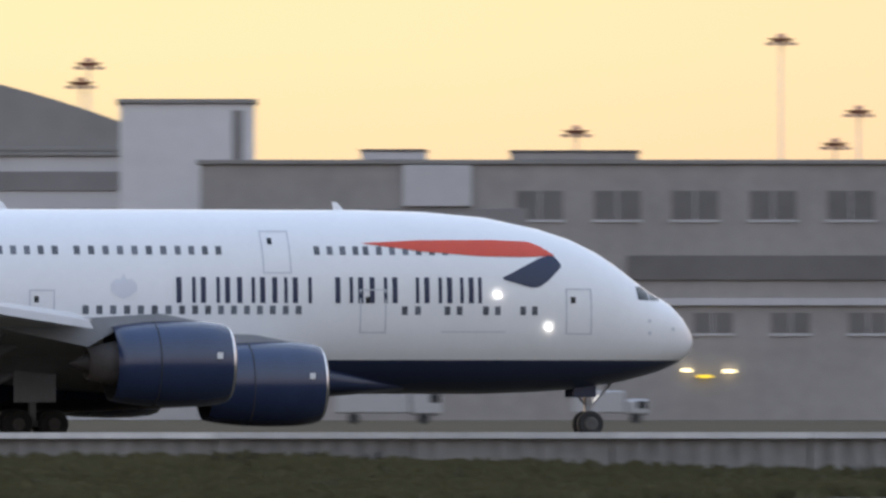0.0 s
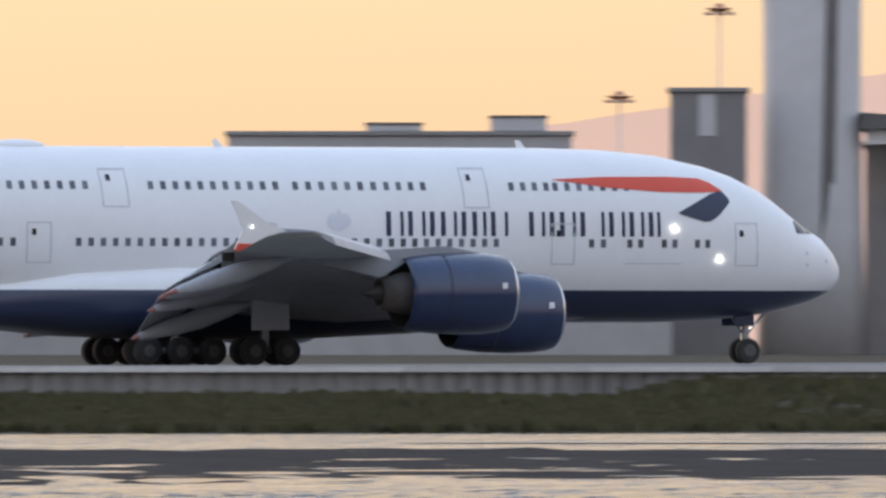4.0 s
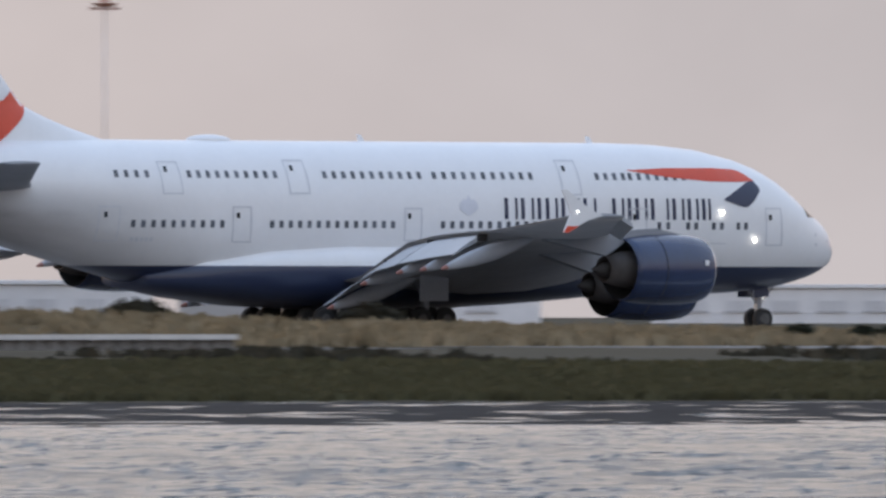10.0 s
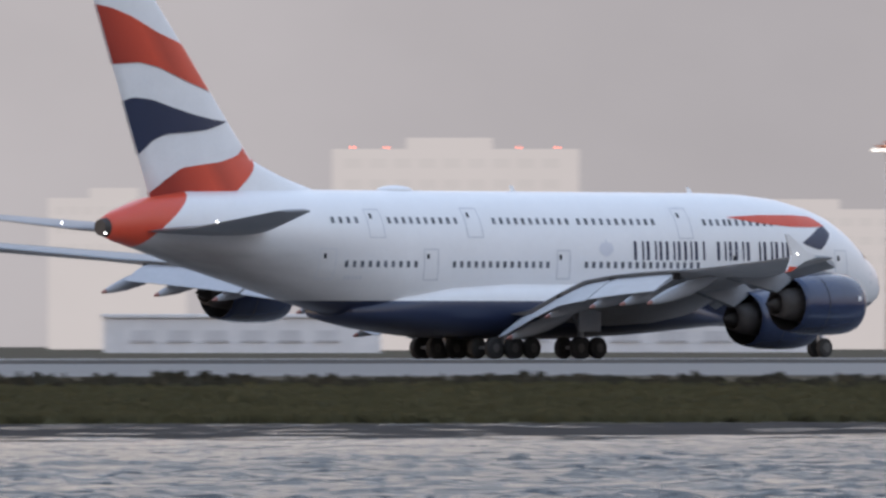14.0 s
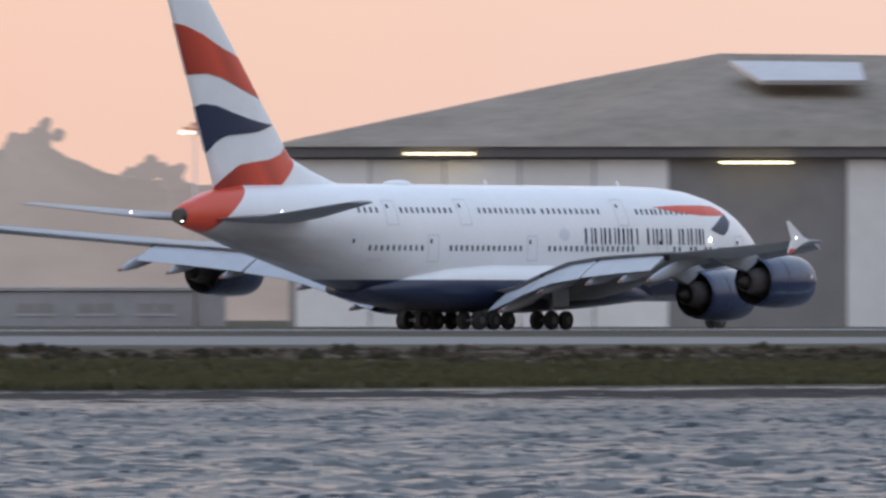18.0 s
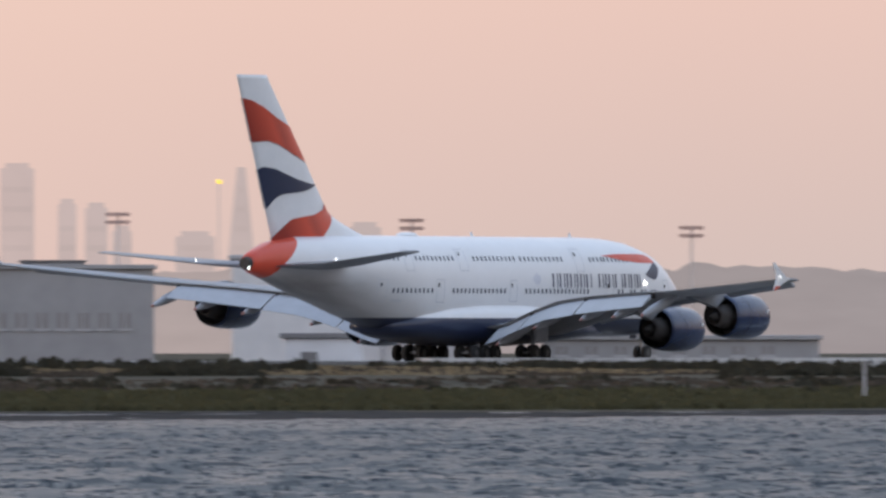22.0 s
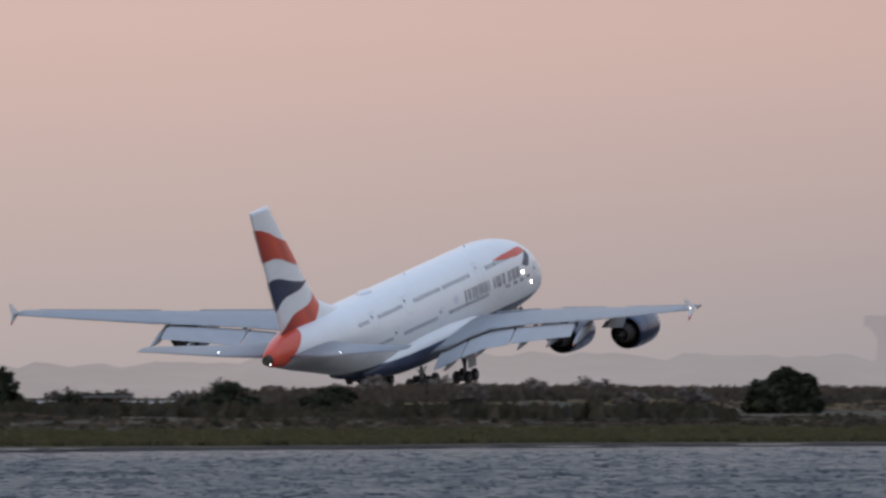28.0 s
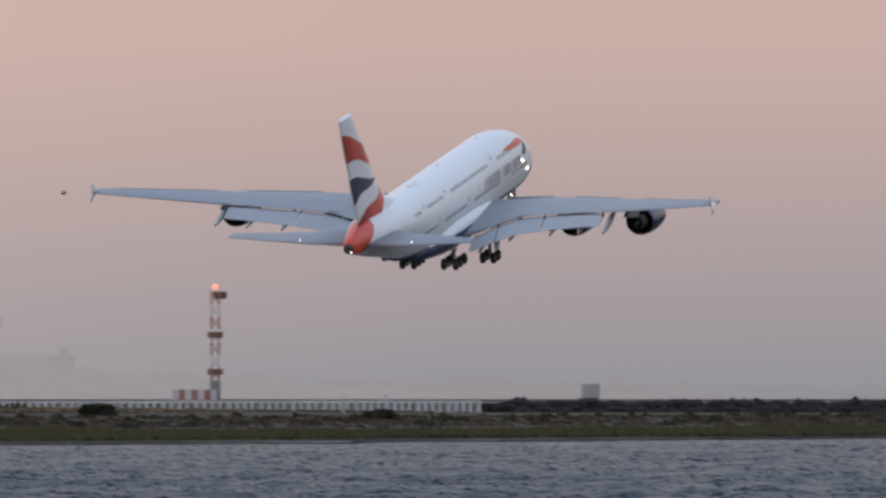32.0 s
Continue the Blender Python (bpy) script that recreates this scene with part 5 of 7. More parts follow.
def shrub(az, r, width, height, label, leaf=M_LEAF, z=None, density=1.0, seed=0, dome=False):
    rnd = random.Random(seed + int(az * 100))
    p = bearing(az, r)
    zb = land(r * math.sin(radians(az)), r * math.cos(radians(az))) if z is None else z
    s = thing("bush", pose(p.x, p.y, zb - 0.1), label, "bush", "bushes along the shore")
    bm = bmesh.new()
    for k in range(6):
        a = rnd.uniform(0, 6.28)
        add_bar(bm, (0.1 * math.cos(a), 0.1 * math.sin(a), 0), (width * 0.22 * math.cos(a), width * 0.22 * math.sin(a), height * 0.6), 0.09, 5)
    part("stem", bm, M_RUST, s)
    vs, fs = [], []
    n = int(2600 * density)
    lobes = [(rnd.uniform(-0.32, 0.32) * width, rnd.uniform(-0.3, 0.3) * width, rnd.uniform(0.35, 0.68) * height, rnd.uniform(0.22, 0.36)) for _ in range(9)]
    if dome:
        lobes = []
        for _ in range(44):
            v = Vector((rnd.gauss(0, 1), rnd.gauss(0, 1), abs(rnd.gauss(0, 0.8)))).normalized() * rnd.uniform(0.4, 0.8)
            lobes.append((v.x * width * 0.42, v.y * width * 0.42, 0.12 * height + v.z * height * 0.78, rnd.uniform(0.13, 0.21)))
        for _ in range(14):
            lobes.append((rnd.uniform(-0.4, 0.4) * width, rnd.uniform(-0.3, 0.1) * width, 0.14 * height, rnd.uniform(0.12, 0.16)))
    for _ in range(n):
        lx, ly, lz, lr = rnd.choice(lobes)
        v = Vector((rnd.gauss(0, 1), rnd.gauss(0, 1), rnd.gauss(0, 1))).normalized() * rnd.uniform(0.35, 1.05)
        c = Vector((lx + v.x * lr * width * 0.8, ly + v.y * lr * width * 0.8, max(0.1, lz + v.z * lr * height * 1.05)))
        e1 = Vector((rnd.gauss(0, 1), rnd.gauss(0, 1), rnd.gauss(0, 1))).normalized() * rnd.uniform(0.14, 0.30) * (height / 3) ** 0.5
        e2 = e1.cross(Vector((rnd.gauss(0, 1), rnd.gauss(0, 1), rnd.gauss(0, 1)))).normalized() * e1.length * 0.8
        i = len(vs)
        vs += [tuple(c - e1), tuple(c + e2), tuple(c + e1), tuple(c - e2)]
        fs.append((i, i + 1, i + 2, i + 3))
    me = bpy.data.meshes.new("crown")
    me.from_pydata(vs, [], fs)
    me.materials.append(leaf)
    ob = new("crown", me)
    ob.parent = s
    return s


def build_bushes():
    for az, w, h in ((62.56, 8.2, 4.0), (63.85, 3.4, 1.4), (63.47, 4.0, 1.2), (62.15, 4.5, 1.2)):
        shrub(az, 950, w, h, "dark leafy shrub on the airfield edge", seed=3, density=2.2 if h > 3 else 0.9, dome=h > 3)
    for az, w, h in ((65.51, 6.3, 3.5), (63.88, 3.8, 2.0), (63.5, 4.5, 2.2), (63.0, 3.6, 1.2), (64.35, 1.8, 1.1), (66.51, 1.6, 0.9), (66.96, 2.9, 1.4), (67.98, 2.4, 0.8), (66.3, 1.2, 0.9)):
        shrub(az, 1000, w, h, "dark rounded shrub above the shore", seed=9, density=3.6 if h > 2.5 else 0.8, dome=h > 1.3)
    for k in range(14):
        az = 62.9 + 2.4 * ((k * 0.618) % 1)
        shrub(az, 1010 + 3 * k, 2.2, 1.6, "bare pale twiggy shrub", M_TWIG, seed=40 + k, density=0.16)
    for az in (31.2, 32.0, 29.3, 27.5):
        shrub(az, 720, 3.5, 1.7, "dry olive shrub in the grass", M_SCRUB, seed=70, density=0.5)
    for az in (33.55, 33.75, 33.87, 34.1, 34.45):
        shrub(az, 640, 1.3, 0.8, "small dark shrub in the dry grass", seed=80, density=0.3)


def build_seawall():
    for n0, n1 in ((-60, 288), (690, 1141)):
        w = thing("sea_wall", pose(0, 0, 0), "weathered concrete sea wall with upright ribs", "sea wall", "sea walls", "structure")
        bm_r = bmesh.new()
        zt = 1.66 if n1 < 300 else 1.92
        x = n0
        while x < n1:
            x2 = min(x + 6, n1)
            yb = 470 - 0.02 * max(0, x - 300)
            # the east panels are darker: shadow between the ribs is put into their colour
            part("panel", warp_bm(box(x, x2 - 0.05, yb, yb + 0.5, 0.4, zt, 0)), M_CONC if n1 < 300 else M_DARKWALL, w)
            part("coping", warp_bm(box(x, x2 - 0.03, yb - 0.26, yb + 0.6, zt, zt + 0.18, 0)), M_CONCRIB, w)
            k = x
            while k < x2 - 0.3:
                add_box(bm_r, k, k + (0.3 if n1 < 300 else 0.75), yb - (0.09 if n1 < 300 else 0.3), yb, 0.4, zt - 0.001)
                k += 0.64 if n1 < 300 else 1.5
            x = x2
        r = part("rib", warp_bm(bm_r), M_CONC if n1 < 300 else M_CONCRIB, w, "rows of upright concrete ribs")
        r["kind"] = "stuff"
    w = thing("rock_bank", pose(0, 0, 0), "dark rock and rubble bank at the water's edge", "rock bank", "", "structure")
    rnd = random.Random(8)
    for k in range(240):
        x = 1143 + k * 0.45
        bm = bmesh.new()
        bmesh.ops.create_icosphere(bm, subdivisions=1, radius=1)
        for v in bm.verts:
            v.co *= rnd.uniform(0.75, 1.15)
        bmesh.ops.scale(bm, vec=(rnd.uniform(0.7, 1.3), rnd.uniform(0.6, 1), rnd.uniform(0.5, 0.75)), verts=bm.verts)
        bmesh.ops.translate(bm, vec=(*warp(x, 452.4 - 1.8 * (k % 3)), 1.55 - 0.5 * (k % 3) + rnd.uniform(-0.15, 0.15)), verts=bm.verts)
        part("rock", bm, M_ROCK, w)
    tagged(finish("dyke", strip(1142, 1500, 453.5, 462, 0.3, 1.9), M_ROCK), "dark earth dyke behind the rocks", "dyke", kind="structure")


# ---- airport buildings ----
def hall(name, az0, az1, r, top, label, wall=M_TERM, depth=40, category="building", bands=(), blocks=(), windows=(), winmat=M_BAND, roof=M_ROOF, lamps=(), turn=0.0, base=GROUND - 0.3, group="airport buildings"):
    """A long building across the view: wall, roof with parapet, bands, windows in rows, roof blocks, lamps."""
    c = (az0 + az1) / 2
    b = thing(name, facing(c, r, 0, turn), label, category, group)

    def X(az):
        return r * math.tan(radians(az - c))

    x0, x1 = X(az0), X(az1)
    part("wall", box(x0, x1, 0, depth, base, top, 0.1), wall, b)
    part("roof", box(x0 - 0.3, x1 + 0.3, -0.35, depth + 0.3, top, top + 0.45, 0.05), roof, b)
    for a0, a1, z0, z1, mt, out in bands:
        part("band", box(X(a0), X(a1), -out, -0.01, z0, z1, 0.03), mt, b)
    for a0, a1, z1, mt in blocks:
        k = part("roof_block", box(X(a0), X(a1), 1.5, 14, top + 0.45, z1, 0.08), mt, b)
        part("block_cap", box(X(a0) - 0.15, X(a1) + 0.15, 1.35, 14.2, z1, z1 + 0.2), M_ROOFDARK, k)
    for a0, a1, z0, z1, n, fill in windows:
        stp = (X(a1) - X(a0)) / n
        for i in range(n):
            xa = X(a0) + i * stp
            w = part("window", box(xa, xa + stp * fill, -0.06, 0.2, z0, z1), winmat, b)
            part("window_frame", box(xa - 0.15, xa + stp * fill + 0.15, -0.16, -0.005, z0 - 0.25, z0 - 0.02), M_TERM2, w)
            part("mullion", box(xa + stp * fill / 2 - 0.06, xa + stp * fill / 2 + 0.06, -0.12, -0.061, z0, z1), M_TERM2, w)
    for a, z, w_, mt in lamps:
        part("lamp", box(X(a) - w_ / 2, X(a) + w_ / 2, -0.7, -0.3, z - 0.14, z + 0.14), mt, b, "lit lamp")
    return b, X


def mast(az, top, r=1900, lit=False):
    m = thing("light_mast", facing(az, r, GROUND), "tall steel apron light mast with a round lamp head", "light mast", "apron light masts")
    h = top - GROUND
    bm = bmesh.new()
    bmesh.ops.create_cone(bm, cap_ends=True, segments=10, radius1=0.22, radius2=0.12, depth=h, matrix=Matrix.Translation((0, 0, h / 2)))
    part("pole", bm, M_MAST, m, smooth=True)
    bm = bmesh.new()
    bmesh.ops.create_cone(bm, cap_ends=True, segments=16, radius1=0.9, radius2=1.6, depth=0.42, matrix=Matrix.Translation((0, 0, h - 0.1)))
    bmesh.ops.create_cone(bm, cap_ends=True, segments=16, radius1=0.7, radius2=0.25, depth=0.5, matrix=Matrix.Translation((0, 0, h + 0.45)))
    part("lamp_ring", bm, M_MASTLAMP, m, "red-brown lamp ring")
    for k in range(6):
        a = k * math.pi / 3 + 0.3
        part("floodlight", box(-0.3, 0.3, -0.3, 0.3, -0.28, 0.1, 0, Matrix.Translation((1.55 * math.cos(a), 1.55 * math.sin(a), h - 0.45))), M_BULB if lit and k in (3, 4, 5) else M_MASTHEAD, m)
    return m


def floodlight(az, top, r=1620):
    m = thing("floodlight_pole", facing(az, r, GROUND), "steel pole with two rows of floodlights", "floodlight", "airfield floodlights")
    h = top - GROUND
    bm = bmesh.new()
    bmesh.ops.create_cone(bm, cap_ends=True, segments=8, radius1=0.16, radius2=0.1, depth=h, matrix=Matrix.Translation((0, 0, h / 2)))
    part("pole", bm, M_MAST, m)
    for k, z in enumerate((h - 0.93, h - 0.12)):
        part("crossbar", box(-1.25, 1.25, -0.09, 0.09, z - 0.075, z + 0.075), M_MASTHEAD, m)
        for j in range(4):
            part("lamp_box", box(-1.19 + j * 0.62, -0.75 + j * 0.62, -0.37, -0.09, z - 0.25, z + 0.17), M_MASTHEAD, m)
    return m


def parked_jet(az, r, turn, length, label, tail=M_BLUETAIL, z=GROUND):
    """A parked airliner: lofted body, wings, fin, tailplanes, engines and gear."""
    j = thing("parked_airliner", facing(az, r, z, turn), label, "airliner", "parked airliners")
    L, R = length, length * 0.052
    zc = R + 1.6
    prof = [(0, 0.05), (0.02, 0.45), (0.05, 0.78), (0.1, 1.0), (0.65, 1.0), (0.8, 0.8), (0.93, 0.4), (1.0, 0.1)]
    rings = []
    for u, k in prof:
        zo = 0 if u < 0.65 else (u - 0.65) * R * 1.6
        rings.append([(L / 2 - u * L, k * R * math.cos(t), zc + zo + k * R * math.sin(t)) for t in [2 * math.pi * q / 24 for q in range(24)]])
    body = part("fuselage", loft(rings), M_SKIN, j, "white fuselage", smooth=True)
    for k in range(int(L * 0.5)):
        x = L * 0.36 - k * 1.2
        part("cabin_window", box(x, x + 0.45, -R - 0.02, -R + 0.2, zc + 0.35, zc + 0.85), M_GLASS, body)
    for s in (-1, 1):
        part("wing", loft([[(L * 0.12, s * R * 0.6, zc - R * 0.5), (-L * 0.06, s * R * 0.6, zc - R * 0.5), (-L * 0.06, s * R * 0.6, zc - R * 0.7), (L * 0.12, s * R * 0.6, zc - R * 0.7)],
                           [(-L * 0.1, s * L * 0.46, zc + 0.6), (-L * 0.15, s * L * 0.46, zc + 0.6), (-L * 0.15, s * L * 0.46, zc + 0.5), (-L * 0.1, s * L * 0.46, zc + 0.5)]]), M_ALULIGHT, j, "pale wing")
        part("engine", revolve([(0, R * 0.5), (0.3, R * 0.6), (2.2, R * 0.58), (3.6, R * 0.4), (3.6, 0.1)], L * 0.11, s * L * 0.17, zc - R * 0.85, 20), M_SKIN, j, smooth=True)
        part("tailplane", loft([[(-L * 0.42, s * 0.3, zc + R * 0.6), (-L * 0.49, s * 0.3, zc + R * 0.6), (-L * 0.49, s * 0.3, zc + R * 0.45), (-L * 0.42, s * 0.3, zc + R * 0.45)],
                                [(-L * 0.48, s * L * 0.17, zc + R * 0.9), (-L * 0.51, s * L * 0.17, zc + R * 0.9), (-L * 0.51, s * L * 0.17, zc + R * 0.85), (-L * 0.48, s * L * 0.17, zc + R * 0.85)]]), M_ALULIGHT, j)
        part("main_gear", box(-L * 0.03 - 0.6, -L * 0.03 + 0.6, s * R * 0.8 - 0.3, s * R * 0.8 + 0.3, 0, 1.8, 0.2), M_TYRE, j)
    part("nose_gear", box(L * 0.38 - 0.3, L * 0.38 + 0.3, -0.3, 0.3, 0, 1.8, 0.15), M_TYRE, j)
    part("fin", loft([[(-L * 0.34, 0.2, zc + R * 0.9), (-L * 0.49, 0.2, zc + R * 0.9), (-L * 0.49, -0.2, zc + R * 0.9), (-L * 0.34, -0.2, zc + R * 0.9)],
                      [(-L * 0.47, 0.08, zc + R * 0.9 + L * 0.15), (-L * 0.53, 0.08, zc + R * 0.9 + L * 0.15), (-L * 0.53, -0.08, zc + R * 0.9 + L * 0.15), (-L * 0.47, -0.08, zc + R * 0.9 + L * 0.15)]]), tail, j, "painted tail fin")
    return j


def signboard(az, r, z, w=2.2, h=1.0):
    s = thing("airfield_sign", facing(az, r, GROUND), "lit yellow airfield sign on posts", "sign", "airfield signs")
    part("panel", box(-w / 2, w / 2, 0, 0.25, z - h / 2 - GROUND, z + h / 2 - GROUND, 0.03), M_SIGN, s)
    for k in (-1, 1):
        part("post", box(k * w * 0.35 - 0.06, k * w * 0.35 + 0.06, 0.3, 0.42, 0, z - GROUND), M_MAST, s)


def truck(az, r, label, w=6.5, h=3.0, body=None, turn=0):
    t = thing("service_truck", facing(az, r, GROUND, turn), label, "truck", "service vehicles")
    body = body or M_TRUCK
    part("cargo_box", box(-w / 2, w * 0.18, -1.2, 1.2, 0.8, h, 0.12), body, t)
    part("cab", box(w * 0.2, w / 2, -1.15, 1.15, 0.6, h * 0.75, 0.25), body, t)
    part("windscreen", box(w / 2 - 0.9, w / 2 - 0.1, -1.17, -1.155, h * 0.45, h * 0.68), M_GLASS, t)
    for x in (-w * 0.33, w * 0.33):
        for s in (-1, 1):
            part("wheel", wheel_bm(x, s * 1.0, 0.45, 0.45, 0.3), M_TYRE, t)
    return t


def build_airport():
    # gate concourse with square windows
    hall("concourse", 7.22, 10.56, 1550, 26.3, "brown-grey concrete concourse with a row of square windows", M_BROWNWALL, 45, "terminal",
         bands=[(8.76, 10.56, 15.0, 17.4, M_BAND, 0.3), (7.3, 10.5, 12.5, 13.2, M_TERM2, 0.4), (7.3, 8.4, 17.2, 22.0, M_DARKWALL, 0.25), (7.95, 8.2, 22.2, 26.2, M_TERM2, 0.5)],
         blocks=[(8.34, 8.8, 27.5, M_BROWNWALL), (7.8, 8.03, 27.6, M_TERM2), (9.72, 9.9, 28.3, M_TERM), (10.33, 10.56, 27.3, M_ROOFDARK)],
         windows=[(8.36, 10.606, 20.9, 23.7, 8, 0.6), (9.0, 10.4, 9.8, 11.8, 5, 0.5)],
         lamps=[(8.975, 6.2, 0.8, M_BULBWARM), (9.128, 6.1, 1.0, M_BULBWARM), (9.04, 5.6, 1.4, M_SIGN)])
    hall("storage_hall", 5.6, 6.92, 1700, 30.0, "dark arched maintenance hall", M_DARKWALL, 50, "hall", bands=[(5.6, 6.92, 26.0, 27.8, M_TERM2, 0.3)])
    a = thing("arched_roof", facing(6.2, 1702, 0), "dark curved sheet-metal roof over the hall", "roof", "airport buildings")
    rings = []
    for y in (0, 50):
        rings.append([(-32 + 54 * k / 16, y, 33.1 + 7.5 * (1 - ((k / 16 - 0.25) / 0.75) ** 2 if k > 4 else 1)) for k in range(17)] + [(22, y, 30.44), (-32, y, 30.44)])
    part("shell", loft(rings), M_ROOF, a)
    hall("stair_tower", 6.93, 7.415, 1600, 33.2, "white boxy stair tower with a dark corner slot", M_WHITEWALL, 14, "tower", bands=[(7.335, 7.375, 27.0, 32.5, M_DARKWALL, 0.1), (6.93, 7.25, 15, 19, M_TERM2, 0.3)])
    hall("connector", 5.6, 7.1, 1645, 28.6, "low pale connector wing", M_TERM2, 12, "building", bands=[(5.6, 7.0, 25.0, 27.0, M_DARKWALL, 0.2), (5.6, 7.0, 21.0, 23.2, M_DARKWALL, 0.2)])
    # canopied pier
    b, X = hall("pier", 10.56, 12.83, 1550, 21.0, "grey pier with a broad dark canopy roof", M_TERM, 40, "terminal",
                bands=[(10.6, 14.2, 15.0, 17.2, M_BAND, 0.3), (11.3, 12.8, 9.6, 11.4, M_BAND, 0.2), (10.57, 12.82, 0.9, 6.4, M_DARKWALL, 0.25)],
                lamps=[(a_, 16.1, 3.2, M_BULB) for a_ in (11.25, 11.42, 11.6, 11.75, 11.9)] + [(a_, 10.4, 1.4, M_BULB) for a_ in (11.55, 11.7, 11.95, 12.2)])
    part("canopy", box(X(10.53), X(12.84), -4, 44, 22.7, 25.2, 0.3), M_ROOFDARK, b, "dark overhanging canopy roof")
    part("canopy_edge", box(X(10.55), X(12.83), -4.3, -4.01, 24.4, 25.3), M_TERM2, b)
    for k in range(12):
        xx = X(10.58) + (X(12.8) - X(10.58)) * k / 11
        part("column", box(xx - 0.5, xx + 0.5, 1, 2, 21.45, 22.7), M_ROOFDARK, b)
    part("clerestory", box(X(11.2), X(11.9), 3, 30, 21.45, 22.4), M_WHITEWALL, b)
    hall("lift_tower", 12.83, 13.05, 1548, 27.0, "brown square lift tower", M_DARKWALL, 14, "tower", bands=[(12.96, 12.99, 22.5, 25.8, M_TERM2, 0.15)])
    hall("low_concourse", 13.05, 18.0, 1552, 19.6, "long low grey concourse with dark glazing bands", M_TERM, 40, "terminal",
         bands=[(13.05, 18.0, 15.2, 16.0, M_TERM2, 0.3), (13.05, 18.0, 11.0, 13.4, M_BAND, 0.2), (13.3, 15.0, 7.6, 8.3, M_TERM2, 0.5), (14.0, 17.0, 4.8, 7.0, M_BAND, 0.3)],
         windows=[(15.4, 17.9, 16.4, 18.4, 16, 0.55)],
         lamps=[(14.9, 10.5, 1.2, M_BULB), (15.08, 10.4, 1.6, M_BULB), (13.2, 7.6, 1.0, M_BULB)])
    hall("lift_tower", 14.447, 14.62, 1547, 23.3, "brown square lift tower", M_DARKWALL, 12, "tower")
    hall("upper_lounge", 14.62, 15.5, 1556, 22.6, "grey upper lounge block", M_TERM2, 24, "building", bands=[(14.65, 14.9, 19.8, 21.9, M_BAND, 0.15), (14.62, 15.5, 19.5, 20.4, M_DARKWALL, 0.2)])
    hall("upper_lounge", 16.4, 17.64, 1556, 22.8, "grey upper lounge block with rooftop plant", M_TERM, 24, "building", blocks=[(17.35, 17.55, 24.6, M_TERM2), (16.9, 17.1, 23.9, M_TERM2)])
    hall("lift_tower", 17.997, 18.272, 1590, 27.6, "dark square lift tower with a pale slot", M_DARKWALL, 12, "tower", bands=[(18.1, 18.16, 23.2, 27.4, M_TERM2, 0.1)])
    # control tower
    ct = thing("control_tower", facing(18.508, 1600, 0), "tall pale flared concrete control tower", "control tower")
    rings = []
    for z, w in ((0.8, 5.6), (15, 5.1), (28, 4.9), (40, 5.0), (50, 5.6), (58, 6.8), (61, 7.2)):
        rings.append([(w * math.copysign(abs(math.cos(t)) ** 0.6, math.cos(t)), 5 + 0.8 * w * math.copysign(abs(math.sin(t)) ** 0.6, math.sin(t)), z) for t in [2 * math.pi * k / 32 for k in range(32)]])
    part("shaft", loft(rings), M_WHITEWALL, ct, "pale flared shaft", smooth=True)
    part("glazed_strip", loft([[(0.6, 0.86, 2), (2.0, 1.05, 2), (2.0, 1.5, 2), (0.6, 1.5, 2)], [(1.6, 0.88, 45), (2.8, 1.1, 45), (2.8, 1.6, 45), (1.6, 1.6, 45)]]), M_BAND, ct, "dark glazed strip")
    part("cab", box(-6, 6, 0, 11, 61, 66, 0.8), M_GLASS, ct, "dark glass cab")
    part("cab_roof", box(-6.6, 6.6, -0.6, 11.6, 66, 67.2, 0.3), M_WHITEWALL, ct)
    hall("winged_canopy_hall", 18.70, 19.16, 1610, 22.4, "hall under a thin winged canopy", M_TERM, 30, "hall", blocks=[(18.894, 19.149, 26.4, M_DARKWALL)])
    w = thing("winged_canopy", facing(18.97, 1600, 0), "thin dark cantilever canopy with a pointed tip", "canopy", "airport buildings")
    part("blade", loft([[(-8, 0, 24.0), (4, 0, 24.3), (8.0, 0, 24.7), (-8, 0, 25.7)], [(-8, 30, 24.0), (4, 30, 24.3), (8.0, 30, 24.7), (-8, 30, 25.7)]]), M_ROOFDARK, w)
    part("soffit", box(-7.5, -4, 1, 20, 22.5, 24.0), M_WHITEWALL, w)
    hall("gate_house", 19.16, 19.88, 1595, 21.0, "pale gate house with a flat roof", M_TERM2, 30, "building", bands=[(19.2, 19.85, 17.0, 18.2, M_DARKWALL, 0.2)])
    # tall hall with lit roof block
    hall("terminal_hall", 19.91, 22.0, 1600, 28.4, "large terminal hall with a dark glazed upper storey", M_TERM2, 60, "terminal",
         bands=[(19.91, 22.0, 23.4, 28.2, M_BAND, 0.5), (19.91, 22.0, 22.6, 23.3, M_TERM2, 0.8), (20.1, 21.9, 12.5, 13.6, M_TERM2, 0.6), (20.2, 22.0, 7.6, 9.6, M_BAND, 0.3)],
         windows=[(20.5, 21.9, 14.5, 20.0, 6, 0.45)], winmat=M_DARKWALL,
         lamps=[(a_, 26.0, 1.6, M_BULB) for a_ in (20.7, 21.05, 21.4, 21.5, 21.62, 21.75)])
    rb, X = hall("roof_penthouse", 20.554, 21.695, 1604, 33.6, "white penthouse block with a row of lit lamps on its eave", M_WHITEWALL, 24, "building", base=28.86,
                 bands=[(21.01, 21.22, 28.9, 32.1, M_DARKWALL, 0.1)], lamps=[(20.2257 + (p - 784) / 490.4, 33.0, 1.5, M_BULB) for p in (968, 1028, 1087, 1167, 1264, 1360, 1455)])
    hall("annex", 22.01, 22.279, 1600, 25.2, "plain grey annex block beside the hall", M_TERM2, 30, "building")
